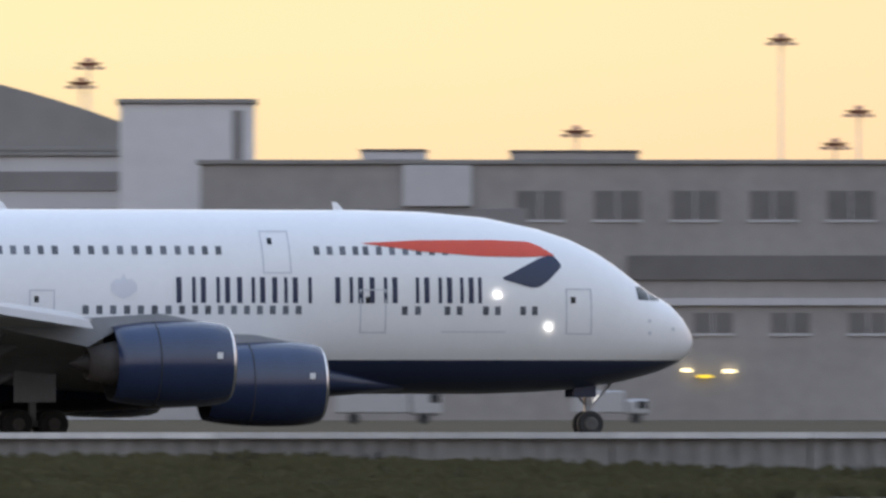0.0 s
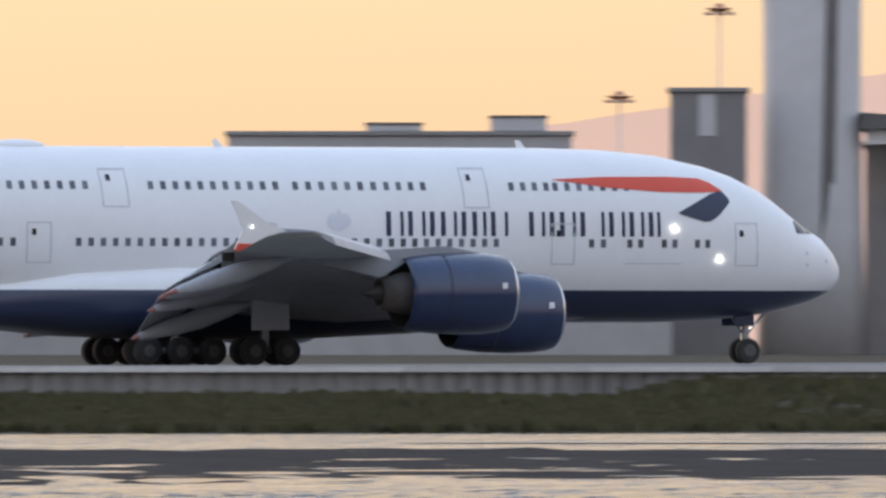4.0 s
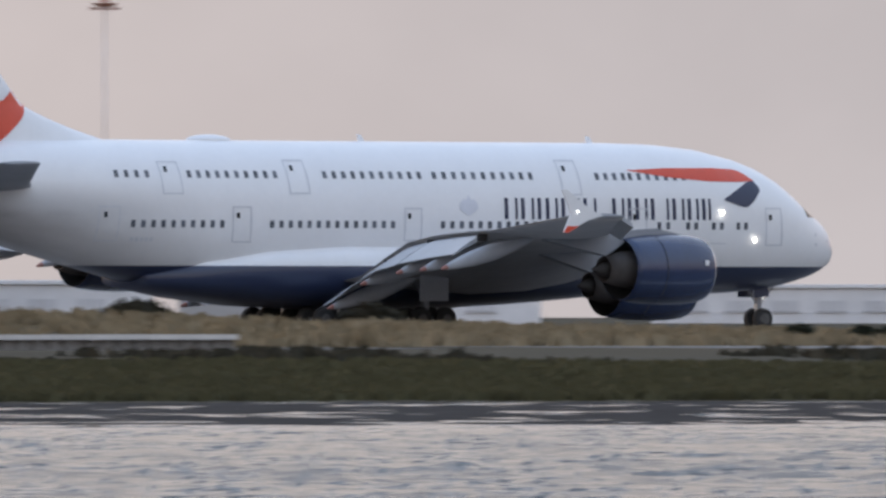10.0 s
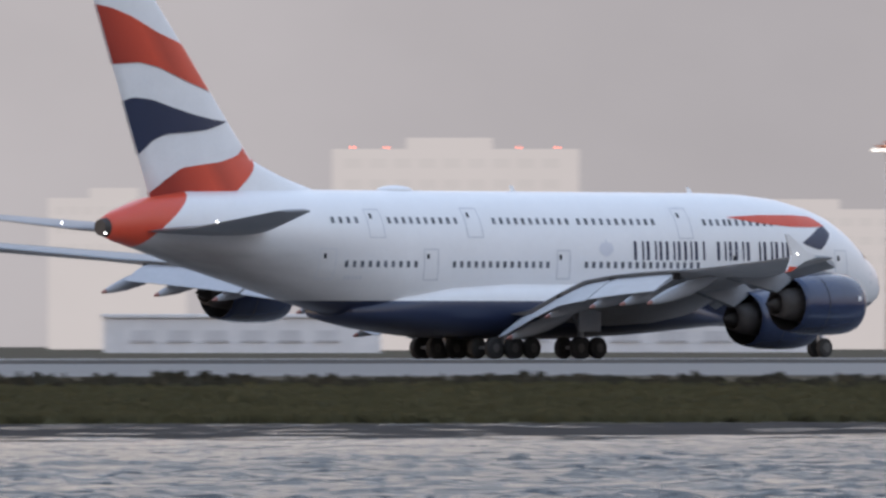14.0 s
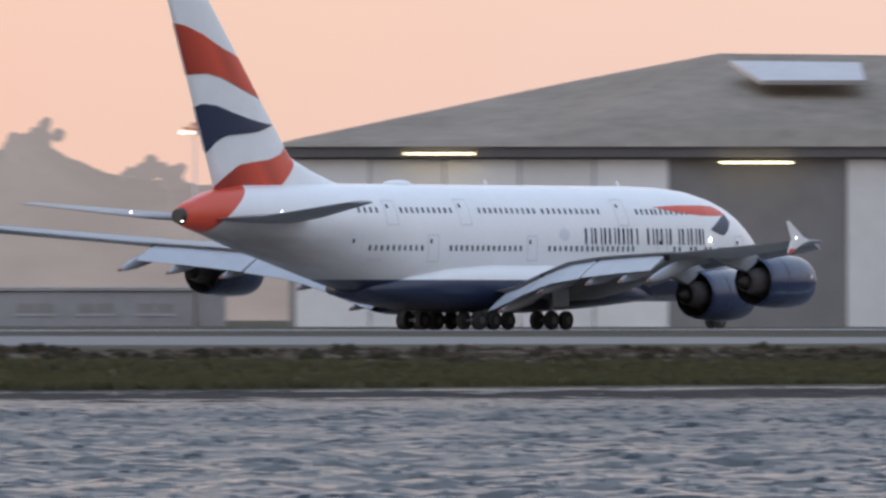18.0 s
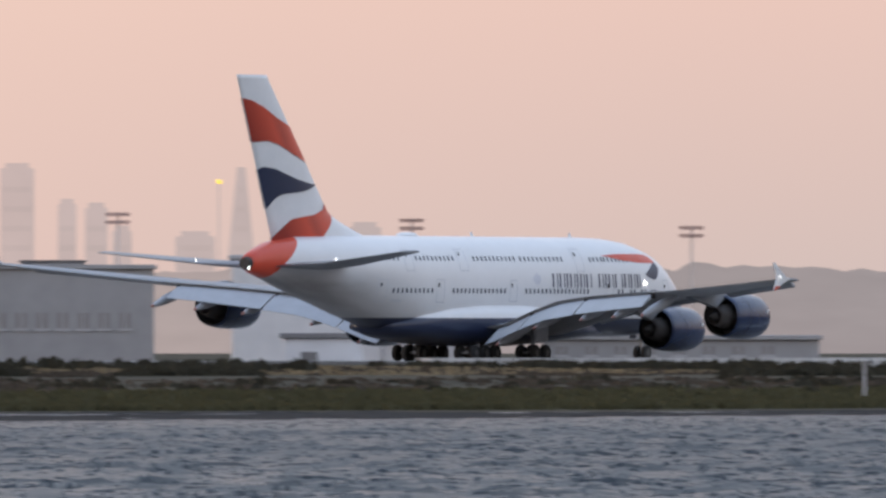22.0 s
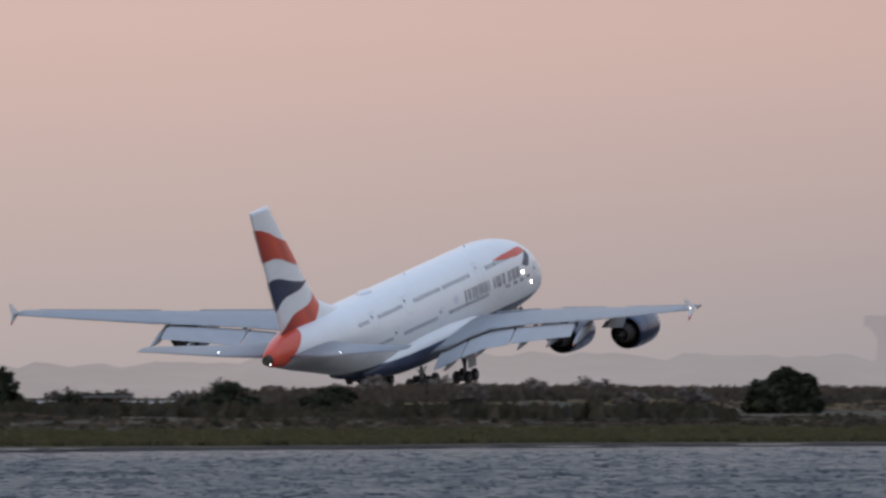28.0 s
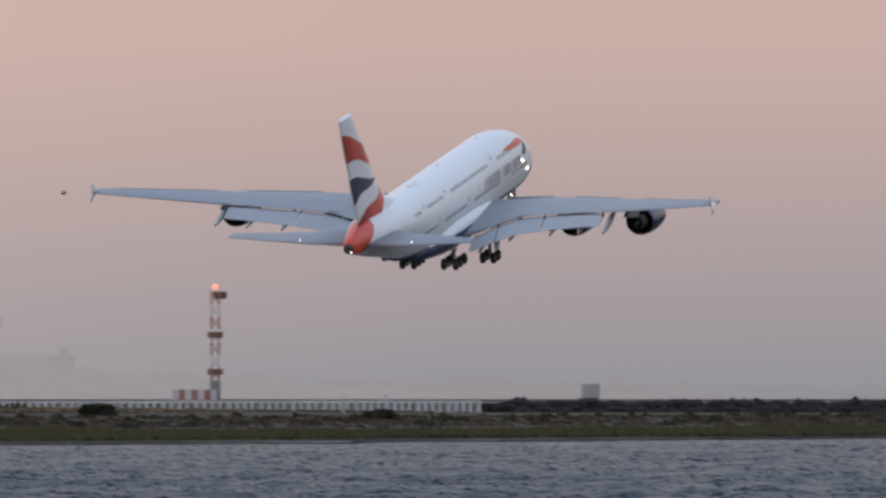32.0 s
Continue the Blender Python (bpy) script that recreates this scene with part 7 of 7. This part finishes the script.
def build_lattice_tower():
    R, c = 900, 59.84
    t = thing("lattice_tower", facing(c, R, GROUND, 0), "red and white steel lattice radar tower with stairs and a cabin", "tower")
    w = 4.32
    lv = [0.0, 4.9, 7.7, 10.3, 13.1, 15.1, 17.2]
    for i in range(len(lv) - 1):
        z0, z1 = lv[i], lv[i + 1]
        m_ = M_RED2 if i % 2 == 0 else M_WHITE2
        for sx in (-1, 1):
            for sy in (-1, 1):
                part("leg", box(sx * w - 0.09, sx * w + 0.09, sy * w + w - 0.09, sy * w + w + 0.09, z0, z1), m_, t)
        for sy in (-1, 1):
            y = sy * w + w
            for a_, b_ in (((-w, z0), (-w / 2, z1)), ((-w / 2, z1), (0, z0)), ((0, z0), (w / 2, z1)), ((w / 2, z1), (w, z0)), ((-w * 0.75, (z0 + z1) / 2), (-w, z1)), ((w * 0.75, (z0 + z1) / 2), (w, z1)), ((-w, z0), (-w, z1))):
                bm = bmesh.new()
                add_bar(bm, (a_[0], y, a_[1]), (b_[0], y, b_[1]), 0.06, 4)
                part("brace", bm, M_WHITE2 if i % 2 == 0 else M_RED2, t)
            part("girt", box(-w, w, y - 0.07, y + 0.07, z1 - 0.08, z1 + 0.08), M_RED2 if i % 2 else M_WHITE2, t)
        for sx in (-1, 1):
            for ya, yb in ((0, 2 * w), (2 * w, 0)):
                bm = bmesh.new()
                add_bar(bm, (sx * w, ya, z0), (sx * w, yb, z1), 0.055, 4)
                part("brace", bm, M_WHITE2, t)
            part("girt", box(sx * w - 0.09, sx * w + 0.09, 0, 2 * w, z1 - 0.06, z1 + 0.06), M_RED2, t)
    for xx in (-1.3, -0.75, 0.25, 1.25):
        part("riser", box(xx - 0.07, xx + 0.07, 4.0, 4.14, 0, 17.2), M_WHITE2 if xx < 1 else M_RED2, t)
    for i, z in enumerate((3.2, 5.6, 8.0, 10.4, 12.8)):
        bm = bmesh.new()
        s = 1 if i % 2 else -1
        add_bar(bm, (-1.2 * s, 3.4, z), (1.3 * s, 3.4, z + 2.4), 0.22, 4)
        add_bar(bm, (-1.2 * s, 3.4, z + 0.9), (1.3 * s, 3.4, z + 3.3), 0.07, 4)
        part("stair_flight", bm, M_WHITE2, t)
        part("landing", box(-1.7, 1.6, 3.0, 4.6, z - 0.06, z + 0.06), M_RUST, t)
    part("stair_flight", loft([[(1.6, 2.6, 12.9), (3.2, 2.6, 15.1), (3.2, 2.6, 15.4), (1.6, 2.6, 13.2)], [(1.6, 3.4, 12.9), (3.2, 3.4, 15.1), (3.2, 3.4, 15.4), (1.6, 3.4, 13.2)]]), M_WHITE2, t)
    part("deck", box(-w - 0.1, w + 0.1, -0.1, 2 * w + 0.1, 17.2, 17.5), M_RED2, t, "red steel deck")
    part("deck", box(-w - 0.1, w + 0.1, -0.1, 2 * w + 0.1, 15.0, 15.15), M_WHITE2, t)
    for zb in (17.5, 15.15):
        for z in (0.35, 0.65, 0.95):
            part("rail", box(-w, w, -0.05, 0.0, zb + z - 0.03, zb + z + 0.03), M_RED2 if zb > 17 else M_WHITE2, t)
        for k in range(7):
            xx = -w + 2 * w * k / 6
            part("rail_post", box(xx - 0.04, xx + 0.04, -0.06, 0.02, zb, zb + 1.0), M_RUST, t)
    part("cabin", box(-1.75, 1.65, 2.0, 6.0, 17.5, 20.6, 0.1), M_WHITE2, t, "white equipment cabin")
    part("cabin_window", box(-0.7, -0.25, 1.96, 1.995, 18.6, 19.4), M_GLASS, t)
    part("cabin_roof", box(-2.0, 1.9, 1.8, 6.2, 20.6, 20.85), M_RUST, t)
    part("duct", box(-1.5, 0.6, 3.0, 5.0, 15.3, 17.2, 0.2), M_RUST, t)
    part("antenna", box(-4.3, -4.2, 0, 0.1, 17.5, 20.3), M_MAST, t)


def build_distance():
    rnd = random.Random(21)
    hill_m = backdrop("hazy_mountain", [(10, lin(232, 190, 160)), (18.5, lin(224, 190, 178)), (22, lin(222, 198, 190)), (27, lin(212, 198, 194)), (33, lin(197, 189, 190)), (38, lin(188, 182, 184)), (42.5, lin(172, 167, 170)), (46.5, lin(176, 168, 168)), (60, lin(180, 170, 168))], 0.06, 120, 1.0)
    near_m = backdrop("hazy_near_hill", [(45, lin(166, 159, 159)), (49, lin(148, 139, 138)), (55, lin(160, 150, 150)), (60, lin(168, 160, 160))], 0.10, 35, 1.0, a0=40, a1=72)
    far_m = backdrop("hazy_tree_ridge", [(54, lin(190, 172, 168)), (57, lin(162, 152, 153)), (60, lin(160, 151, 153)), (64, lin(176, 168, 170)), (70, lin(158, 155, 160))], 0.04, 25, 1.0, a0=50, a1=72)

    def ridge(name, label, pts, r, m_, rough=2.0, thick=500, kind="structure"):
        bm = bmesh.new()
        n = 260
        top, bot, bk = [], [], []
        for i in range(n + 1):
            az = pts[0][0] + (pts[-1][0] - pts[0][0]) * i / n
            z = rows_interp(pts, az)[0] + rough * (noise.noise((az * 9, 1, 0)) + 0.6 * noise.noise((az * 31, 2, 0)) + 0.35 * noise.noise((az * 90, 3, 0)))
            top.append(bm.verts.new(bearing(az, r + 120, max(z, 2))))
            bot.append(bm.verts.new(bearing(az, r, -2)))
            bk.append(bm.verts.new(bearing(az, r + thick, -2)))
        for i in range(n):
            bm.faces.new((bot[i], bot[i + 1], top[i + 1], top[i]))
            bm.faces.new((top[i], top[i + 1], bk[i + 1], bk[i]))
        tagged(finish(name, bm, m_), label, "hill", kind=kind)

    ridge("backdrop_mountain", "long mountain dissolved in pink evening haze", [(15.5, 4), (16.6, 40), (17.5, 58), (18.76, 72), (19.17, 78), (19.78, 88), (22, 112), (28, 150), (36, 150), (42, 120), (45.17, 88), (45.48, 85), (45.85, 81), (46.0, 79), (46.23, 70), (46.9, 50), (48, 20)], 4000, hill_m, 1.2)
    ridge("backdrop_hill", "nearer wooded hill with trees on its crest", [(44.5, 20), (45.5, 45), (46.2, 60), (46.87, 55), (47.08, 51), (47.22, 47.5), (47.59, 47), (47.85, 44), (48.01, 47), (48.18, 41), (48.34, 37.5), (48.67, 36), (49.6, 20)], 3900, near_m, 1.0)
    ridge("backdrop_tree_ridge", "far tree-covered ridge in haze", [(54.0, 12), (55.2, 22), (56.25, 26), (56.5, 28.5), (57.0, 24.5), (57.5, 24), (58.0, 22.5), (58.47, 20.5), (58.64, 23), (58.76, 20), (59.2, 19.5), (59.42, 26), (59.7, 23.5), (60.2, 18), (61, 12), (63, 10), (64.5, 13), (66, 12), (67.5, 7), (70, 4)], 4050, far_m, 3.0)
    # trees on the crest
    for az, z, s in ((45.99, 84, 9), (48.42, 41, 7), (48.01, 50, 8), (48.5, 39, 6), (47.95, 46, 5)):
        tr = thing("crest_tree", facing(az, 3880, z - s), "dark tree on the hill crest in haze", "tree", "crest trees")
        bm = bmesh.new()
        add_bar(bm, (0, 0, -6), (0, 0, s * 0.6), 1.0, 6)
        part("trunk", bm, near_m, tr)
        bm = bmesh.new()
        for k in range(26):
            v = Vector((rnd.gauss(0, 1), rnd.gauss(0, 1), rnd.gauss(0, 0.6)))
            bmesh.ops.create_icosphere(bm, subdivisions=1, radius=rnd.uniform(0.9, 2.0), matrix=Matrix.Translation((v.x * s * 0.32, v.y * s * 0.3, s * 0.55 + v.z * s * 0.3)))
        part("crown", bm, near_m, tr)
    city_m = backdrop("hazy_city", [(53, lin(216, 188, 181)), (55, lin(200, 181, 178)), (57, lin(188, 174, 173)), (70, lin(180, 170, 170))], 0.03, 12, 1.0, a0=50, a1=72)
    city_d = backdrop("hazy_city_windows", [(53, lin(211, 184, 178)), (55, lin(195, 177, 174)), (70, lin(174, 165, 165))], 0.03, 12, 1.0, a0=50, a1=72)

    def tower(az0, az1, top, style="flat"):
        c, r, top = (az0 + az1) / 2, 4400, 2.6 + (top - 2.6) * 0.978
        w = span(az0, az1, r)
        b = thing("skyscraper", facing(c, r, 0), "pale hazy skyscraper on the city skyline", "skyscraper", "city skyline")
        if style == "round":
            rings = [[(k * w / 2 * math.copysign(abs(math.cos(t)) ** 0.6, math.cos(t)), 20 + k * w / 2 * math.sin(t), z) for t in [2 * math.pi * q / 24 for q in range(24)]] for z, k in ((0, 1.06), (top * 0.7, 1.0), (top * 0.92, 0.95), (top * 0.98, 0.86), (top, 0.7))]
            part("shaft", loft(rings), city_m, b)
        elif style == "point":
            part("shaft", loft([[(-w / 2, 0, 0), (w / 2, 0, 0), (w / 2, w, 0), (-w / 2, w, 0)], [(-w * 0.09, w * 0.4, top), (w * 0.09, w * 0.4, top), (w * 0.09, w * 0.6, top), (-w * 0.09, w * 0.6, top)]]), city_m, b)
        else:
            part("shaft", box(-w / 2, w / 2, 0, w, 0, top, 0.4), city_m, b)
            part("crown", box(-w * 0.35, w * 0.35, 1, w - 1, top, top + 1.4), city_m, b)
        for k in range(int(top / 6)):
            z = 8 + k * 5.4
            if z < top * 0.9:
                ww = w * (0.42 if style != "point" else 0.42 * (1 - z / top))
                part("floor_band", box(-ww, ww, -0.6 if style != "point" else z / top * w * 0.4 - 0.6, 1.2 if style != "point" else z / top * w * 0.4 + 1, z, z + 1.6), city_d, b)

    tower(54.217, 54.343, 80.9, "round")
    for a0, a1, tp in ((54.425, 54.574, 46.5), (54.645, 54.768, 53.7), (54.853, 54.92, 43.6), (54.951, 55.033, 42.5), (55.277, 55.42, 34.4), (55.05, 55.12, 36), (53.9, 54.1, 52), (55.9, 56.02, 37), (55.62, 55.7, 33)):
        tower(a0, a1, tp)
    tower(55.43, 55.60, 54.0, "point")
    bl = thing("beacon", facing(55.434, 4390, 48.7), "orange lit beacon on the skyline", "beacon")
    bm = bmesh.new()
    bmesh.ops.create_uvsphere(bm, u_segments=12, v_segments=8, radius=0.7)
    part("glow", bm, M_SIGN, bl)
    part("beacon_mast", box(-0.25, 0.25, 0.3, 0.8, -52, 0), city_m, bl)
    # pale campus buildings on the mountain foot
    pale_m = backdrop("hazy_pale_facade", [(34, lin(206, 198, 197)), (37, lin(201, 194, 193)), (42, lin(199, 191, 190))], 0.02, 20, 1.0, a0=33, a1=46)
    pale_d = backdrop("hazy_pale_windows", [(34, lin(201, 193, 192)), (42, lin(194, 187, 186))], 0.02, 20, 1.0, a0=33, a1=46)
    for az0, az1, top, r, rows_n in ((35.627, 36.202, 48.2, 3000, 4), (38.808, 39.542, 39.0, 3000, 2), (40.825, 41.716, 33.0, 2500, 5), (36.5, 37.1, 31, 3000, 3), (39.8, 40.3, 28, 2800, 3), (42.2, 42.9, 26, 2800, 3), (37.6, 38.3, 27, 2900, 2)):
        c = (az0 + az1) / 2
        w = span(az0, az1, r)
        b = thing("campus_building", facing(c, r, 0), "pale office block dissolved in haze", "building", "hazy office blocks")
        part("wall", box(-w / 2, w / 2, 0, 15, 0, top, 0.1), pale_m, b)
        for k in range(rows_n):
            z = top - 3.0 - k * 3.3
            for i in range(9):
                part("window", box(-w * 0.45 + w * 0.1 * i, -w * 0.45 + w * 0.1 * i + w * 0.07, -0.2, 0.1, z, z + 1.5), pale_d, b)
        part("plant_room", box(-w * 0.2, w * 0.15, 3, 10, top, top + 1.8), pale_m, b)
    for az in (40.9, 41.02, 41.2, 41.36, 41.5, 41.64):
        rl = thing("obstruction_light", facing(az, 2506, 33.0), "red obstruction light on the office roof", "lamp", "obstruction lights")
        bm = bmesh.new()
        bmesh.ops.create_uvsphere(bm, u_segments=8, v_segments=6, radius=0.2, matrix=Matrix.Translation((0, 0, 0.3)))
        part("globe", bm, M_REDLAMP, rl)
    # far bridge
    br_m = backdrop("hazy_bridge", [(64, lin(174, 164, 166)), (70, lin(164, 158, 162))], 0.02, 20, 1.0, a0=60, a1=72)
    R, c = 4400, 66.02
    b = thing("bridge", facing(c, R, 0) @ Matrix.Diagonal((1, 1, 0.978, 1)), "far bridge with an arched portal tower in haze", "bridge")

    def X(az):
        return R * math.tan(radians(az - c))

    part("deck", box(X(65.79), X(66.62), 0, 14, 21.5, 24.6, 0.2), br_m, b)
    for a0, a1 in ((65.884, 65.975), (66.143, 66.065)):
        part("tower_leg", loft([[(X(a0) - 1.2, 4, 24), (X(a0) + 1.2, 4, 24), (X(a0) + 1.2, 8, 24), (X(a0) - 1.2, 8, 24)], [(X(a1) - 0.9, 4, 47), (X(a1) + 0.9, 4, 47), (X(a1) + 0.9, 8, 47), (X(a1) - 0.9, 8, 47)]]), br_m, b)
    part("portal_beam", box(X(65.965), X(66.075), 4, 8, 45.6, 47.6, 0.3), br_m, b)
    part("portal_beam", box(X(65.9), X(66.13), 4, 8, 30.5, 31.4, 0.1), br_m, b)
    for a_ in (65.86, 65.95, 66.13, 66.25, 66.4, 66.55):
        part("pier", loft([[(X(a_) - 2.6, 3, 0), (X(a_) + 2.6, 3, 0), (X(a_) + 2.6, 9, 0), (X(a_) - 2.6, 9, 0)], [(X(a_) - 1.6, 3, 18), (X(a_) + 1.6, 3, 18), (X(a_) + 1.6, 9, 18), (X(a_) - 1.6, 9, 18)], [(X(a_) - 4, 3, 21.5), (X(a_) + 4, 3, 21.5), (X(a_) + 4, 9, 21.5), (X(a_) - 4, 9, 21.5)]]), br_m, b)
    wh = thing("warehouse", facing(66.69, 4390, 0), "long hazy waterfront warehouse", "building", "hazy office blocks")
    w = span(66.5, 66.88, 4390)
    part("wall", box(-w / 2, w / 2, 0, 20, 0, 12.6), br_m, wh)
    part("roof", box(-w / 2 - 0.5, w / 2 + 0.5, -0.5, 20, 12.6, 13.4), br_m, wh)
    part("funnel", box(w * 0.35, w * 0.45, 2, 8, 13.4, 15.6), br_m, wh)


MOVERS = []


def build_water_things():
    for az, r, h in ((66.173, 745, 1.25), (39.312, 408, 0.85)):
        b = thing("buoy", facing(az, r, -0.1), "small red and white channel buoy", "buoy", "buoys")
        bm = bmesh.new()
        bmesh.ops.create_cone(bm, cap_ends=True, segments=14, radius1=0.34 * h, radius2=0.3 * h, depth=0.35 * h, matrix=Matrix.Translation((0, 0, 0.15 * h)))
        part("float", bm, M_WHITE2, b)
        for k in range(4):
            bm = bmesh.new()
            r1, r2 = (0.16 - 0.02 * k) * h, (0.145 - 0.02 * k) * h
            bmesh.ops.create_cone(bm, cap_ends=True, segments=12, radius1=r1, radius2=r2, depth=0.2 * h, matrix=Matrix.Translation((0, 0, (0.42 + 0.2 * k) * h)))
            part("cone_band", bm, M_RED2 if k % 2 else M_WHITE2, b)
    rnd = random.Random(3)
    for a0, a1, r in ((51.66, 52.62, 390), (53.02, 53.27, 388)):
        w = span(a0, a1, r)
        lg = thing("driftwood_log", facing((a0 + a1) / 2, r, 0), "dark half-sunk log in the bay", "log", "driftwood logs")
        n = 14
        rings = []
        for k in range(n + 1):
            u = k / n
            rr = (0.16 + 0.04 * math.sin(u * 9)) * (0.35 + 0.65 * math.sin(math.pi * min(1, max(0.04, u))) ** 0.5)
            rings.append([(-w / 2 + w * u, rr * 1.3 * math.cos(t), 0.17 + rr * math.sin(t) + 0.04 * math.sin(u * 7)) for t in [2 * math.pi * q / 10 for q in range(10)]])
        part("trunk", loft(rings), M_LOG, lg)
        if w > 3:
            part("stub", loft([[(-w / 2 + 0.02, -0.07, 0.0), (-w / 2 + 0.28, -0.07, 0.0), (-w / 2 + 0.28, 0.07, 0.0), (-w / 2 + 0.02, 0.07, 0.0)], [(-w / 2 - 0.03, -0.07, 0.38), (-w / 2 + 0.12, -0.07, 0.42), (-w / 2 + 0.12, 0.07, 0.42), (-w / 2 - 0.03, 0.07, 0.38)]]), M_LOG, lg)
    for k, az in enumerate((51.92, 52.03, 52.14)):
        bd = thing("shore_bird", facing(az, 391, 0.25), "small dark bird resting on the log", "bird", "shore birds")
        bm = bmesh.new()
        bmesh.ops.create_uvsphere(bm, u_segments=10, v_segments=6, radius=0.06, matrix=Matrix.Translation((0, 0, 0.09)) @ Matrix.Diagonal((1.5, 0.8, 0.9, 1)))
        part("body", bm, M_BIRD, bd)
        bm = bmesh.new()
        bmesh.ops.create_uvsphere(bm, u_segments=8, v_segments=6, radius=0.032, matrix=Matrix.Translation((0.09, 0, 0.16)))
        part("head", bm, M_BIRD, bd)
        part("leg", box(-0.01, 0.01, -0.01, 0.01, -0.06, 0.05), M_BIRD, bd)
    # drift of pale foam or shells on the marsh
    for az, r in ((58.26, 690), (58.6, 692), (59.75, 694), (12.3, 430)):
        s = thing("white_bird", facing(az, r, 0.12), "white wading bird at the water's edge", "bird", "shore birds")
        bm = bmesh.new()
        bmesh.ops.create_uvsphere(bm, u_segments=10, v_segments=6, radius=0.13, matrix=Matrix.Translation((0, 0, 0.14)) @ Matrix.Diagonal((1.5, 0.8, 0.9, 1)))
        part("body", bm, M_WHITE2, s)
        bm = bmesh.new()
        add_bar(bm, (0.14, 0, 0.18), (0.22, 0, 0.34), 0.05, 6)
        part("neck", bm, M_WHITE2, s)
        part("leg", box(-0.015, 0.015, -0.015, 0.015, -0.1, 0.08), M_BIRD, s)
    # a gull crossing the evening sky
    gull = thing("gull", pose(0, 0, 0), "dark gull gliding over the far shore", "bird")
    bm = bmesh.new()
    bmesh.ops.create_uvsphere(bm, u_segments=12, v_segments=8, radius=0.1, matrix=Matrix.Diagonal((2.6, 0.9, 0.9, 1)))
    part("body", bm, M_BIRD, gull)
    for sd in (-1, 1):
        part("wing", loft([[(0.12, sd * 0.06, 0.03), (-0.12, sd * 0.06, 0.03), (-0.12, sd * 0.06, 0.0), (0.12, sd * 0.06, 0.0)],
                           [(0.1, sd * 0.4, 0.22), (-0.1, sd * 0.4, 0.22), (-0.1, sd * 0.4, 0.2), (0.1, sd * 0.4, 0.2)],
                           [(-0.05, sd * 0.75, 0.14), (-0.14, sd * 0.75, 0.14), (-0.14, sd * 0.75, 0.13), (-0.05, sd * 0.75, 0.13)]]), M_BIRD, gull)
    MOVERS.append(gull)
    # tide pools
    pool = mat("pool_water", (0.05, 0.06, 0.065), rough=0.28, var=0.05, scale=0.5)
    for k, (a0, a1, r0, r1) in enumerate(((37.10, 37.62, 478, 500), (8.5, 14.0, 404, 412), (17.0, 21.0, 403, 410), (24.8, 25.8, 416, 422), (27.6, 28.5, 420, 426), (38.2, 38.35, 455, 460))):
        bm = bmesh.new()
        n = 24
        vs = []
        for i in range(n):
            t = 2 * math.pi * i / n
            jit = 1 + 0.25 * noise.noise((i * 0.9, k, 0))
            az = (a0 + a1) / 2 + (a1 - a0) / 2 * math.copysign(abs(math.cos(t)) ** 0.5, math.cos(t))
            rr = (r0 + r1) / 2 + (r1 - r0) / 2 * math.sin(t) * jit
            vs.append(bm.verts.new(bearing(az, rr, 0.03)))
        bm.faces.new(vs)
        tagged(finish("tide_pool", bm, pool), "still bright strip of shallow water by the marsh", "tide pool", kind="structure")


def motions():
    walk(AIR, [(t, pose(s - PIV, DIST - dy, AIR_Z + z, roll, -pitch, yaw)) for t, s, dy, z, pitch, yaw, roll in FLIGHT])
    for gull in MOVERS:
        rows = []
        for t, az, el in ((0, 75.16, 0.5), (15, 71.26, 0.6), (30, 67.36, 0.691), (31, 67.117, 0.717), (32, 66.84, 0.7235)):
            q = bearing(az, 1300, EYE + 1300 * math.tan(radians(el)))
            rows.append((t, pose(q.x, q.y, q.z, 0, 0, 180 - compass(az))))
        walk(gull, rows)
    # wings flex upwards as they take the weight
    flex = [(0, 0, 1.8), (12, 0, 2.0), (19, 0.3, 2.6), (22, 0.9, 3.2), (24, 1.7, 3.5), (26, 2.9, 3.6), (27.5, 4.2, 4.4), (29, 5.4, 5.4), (32, 5.4, 5.4)]
    for wing, root, side in WINGS:
        walk(wing, [(t, pose(*root, -side * (a if side == 1 else b), 0, 0)) for t, a, b in flex])
    # as the wing bends, its inner half rises less than a straight wing would: the pods sit lower
    for pod in PODS:
        walk(pod, [(0, pose(0, 0, 0)), (23.5, pose(0, 0, 0)), (28.5, pose(0, 0, -0.9)), (32, pose(0, 0, -0.9))])
    # struts extend when the wheels leave the runway
    for g in GEARS:
        b = g.location.copy()
        t0 = 23.2 if g.name.startswith("nose") else 26.3
        walk(g, [(0, pose(b.x, b.y, b.z)), (t0, pose(b.x, b.y, b.z)), (t0 + 1.5, pose(b.x, b.y, b.z - 1.0)), (32, pose(b.x, b.y, b.z - 1.0))])


build_ground()
build_distance()
build_airport()
build_hangar()
build_east_side()
build_water_things()
build_bushes()
build_vegetation()
build_scrub_clumps()
build_seawall()
motions()
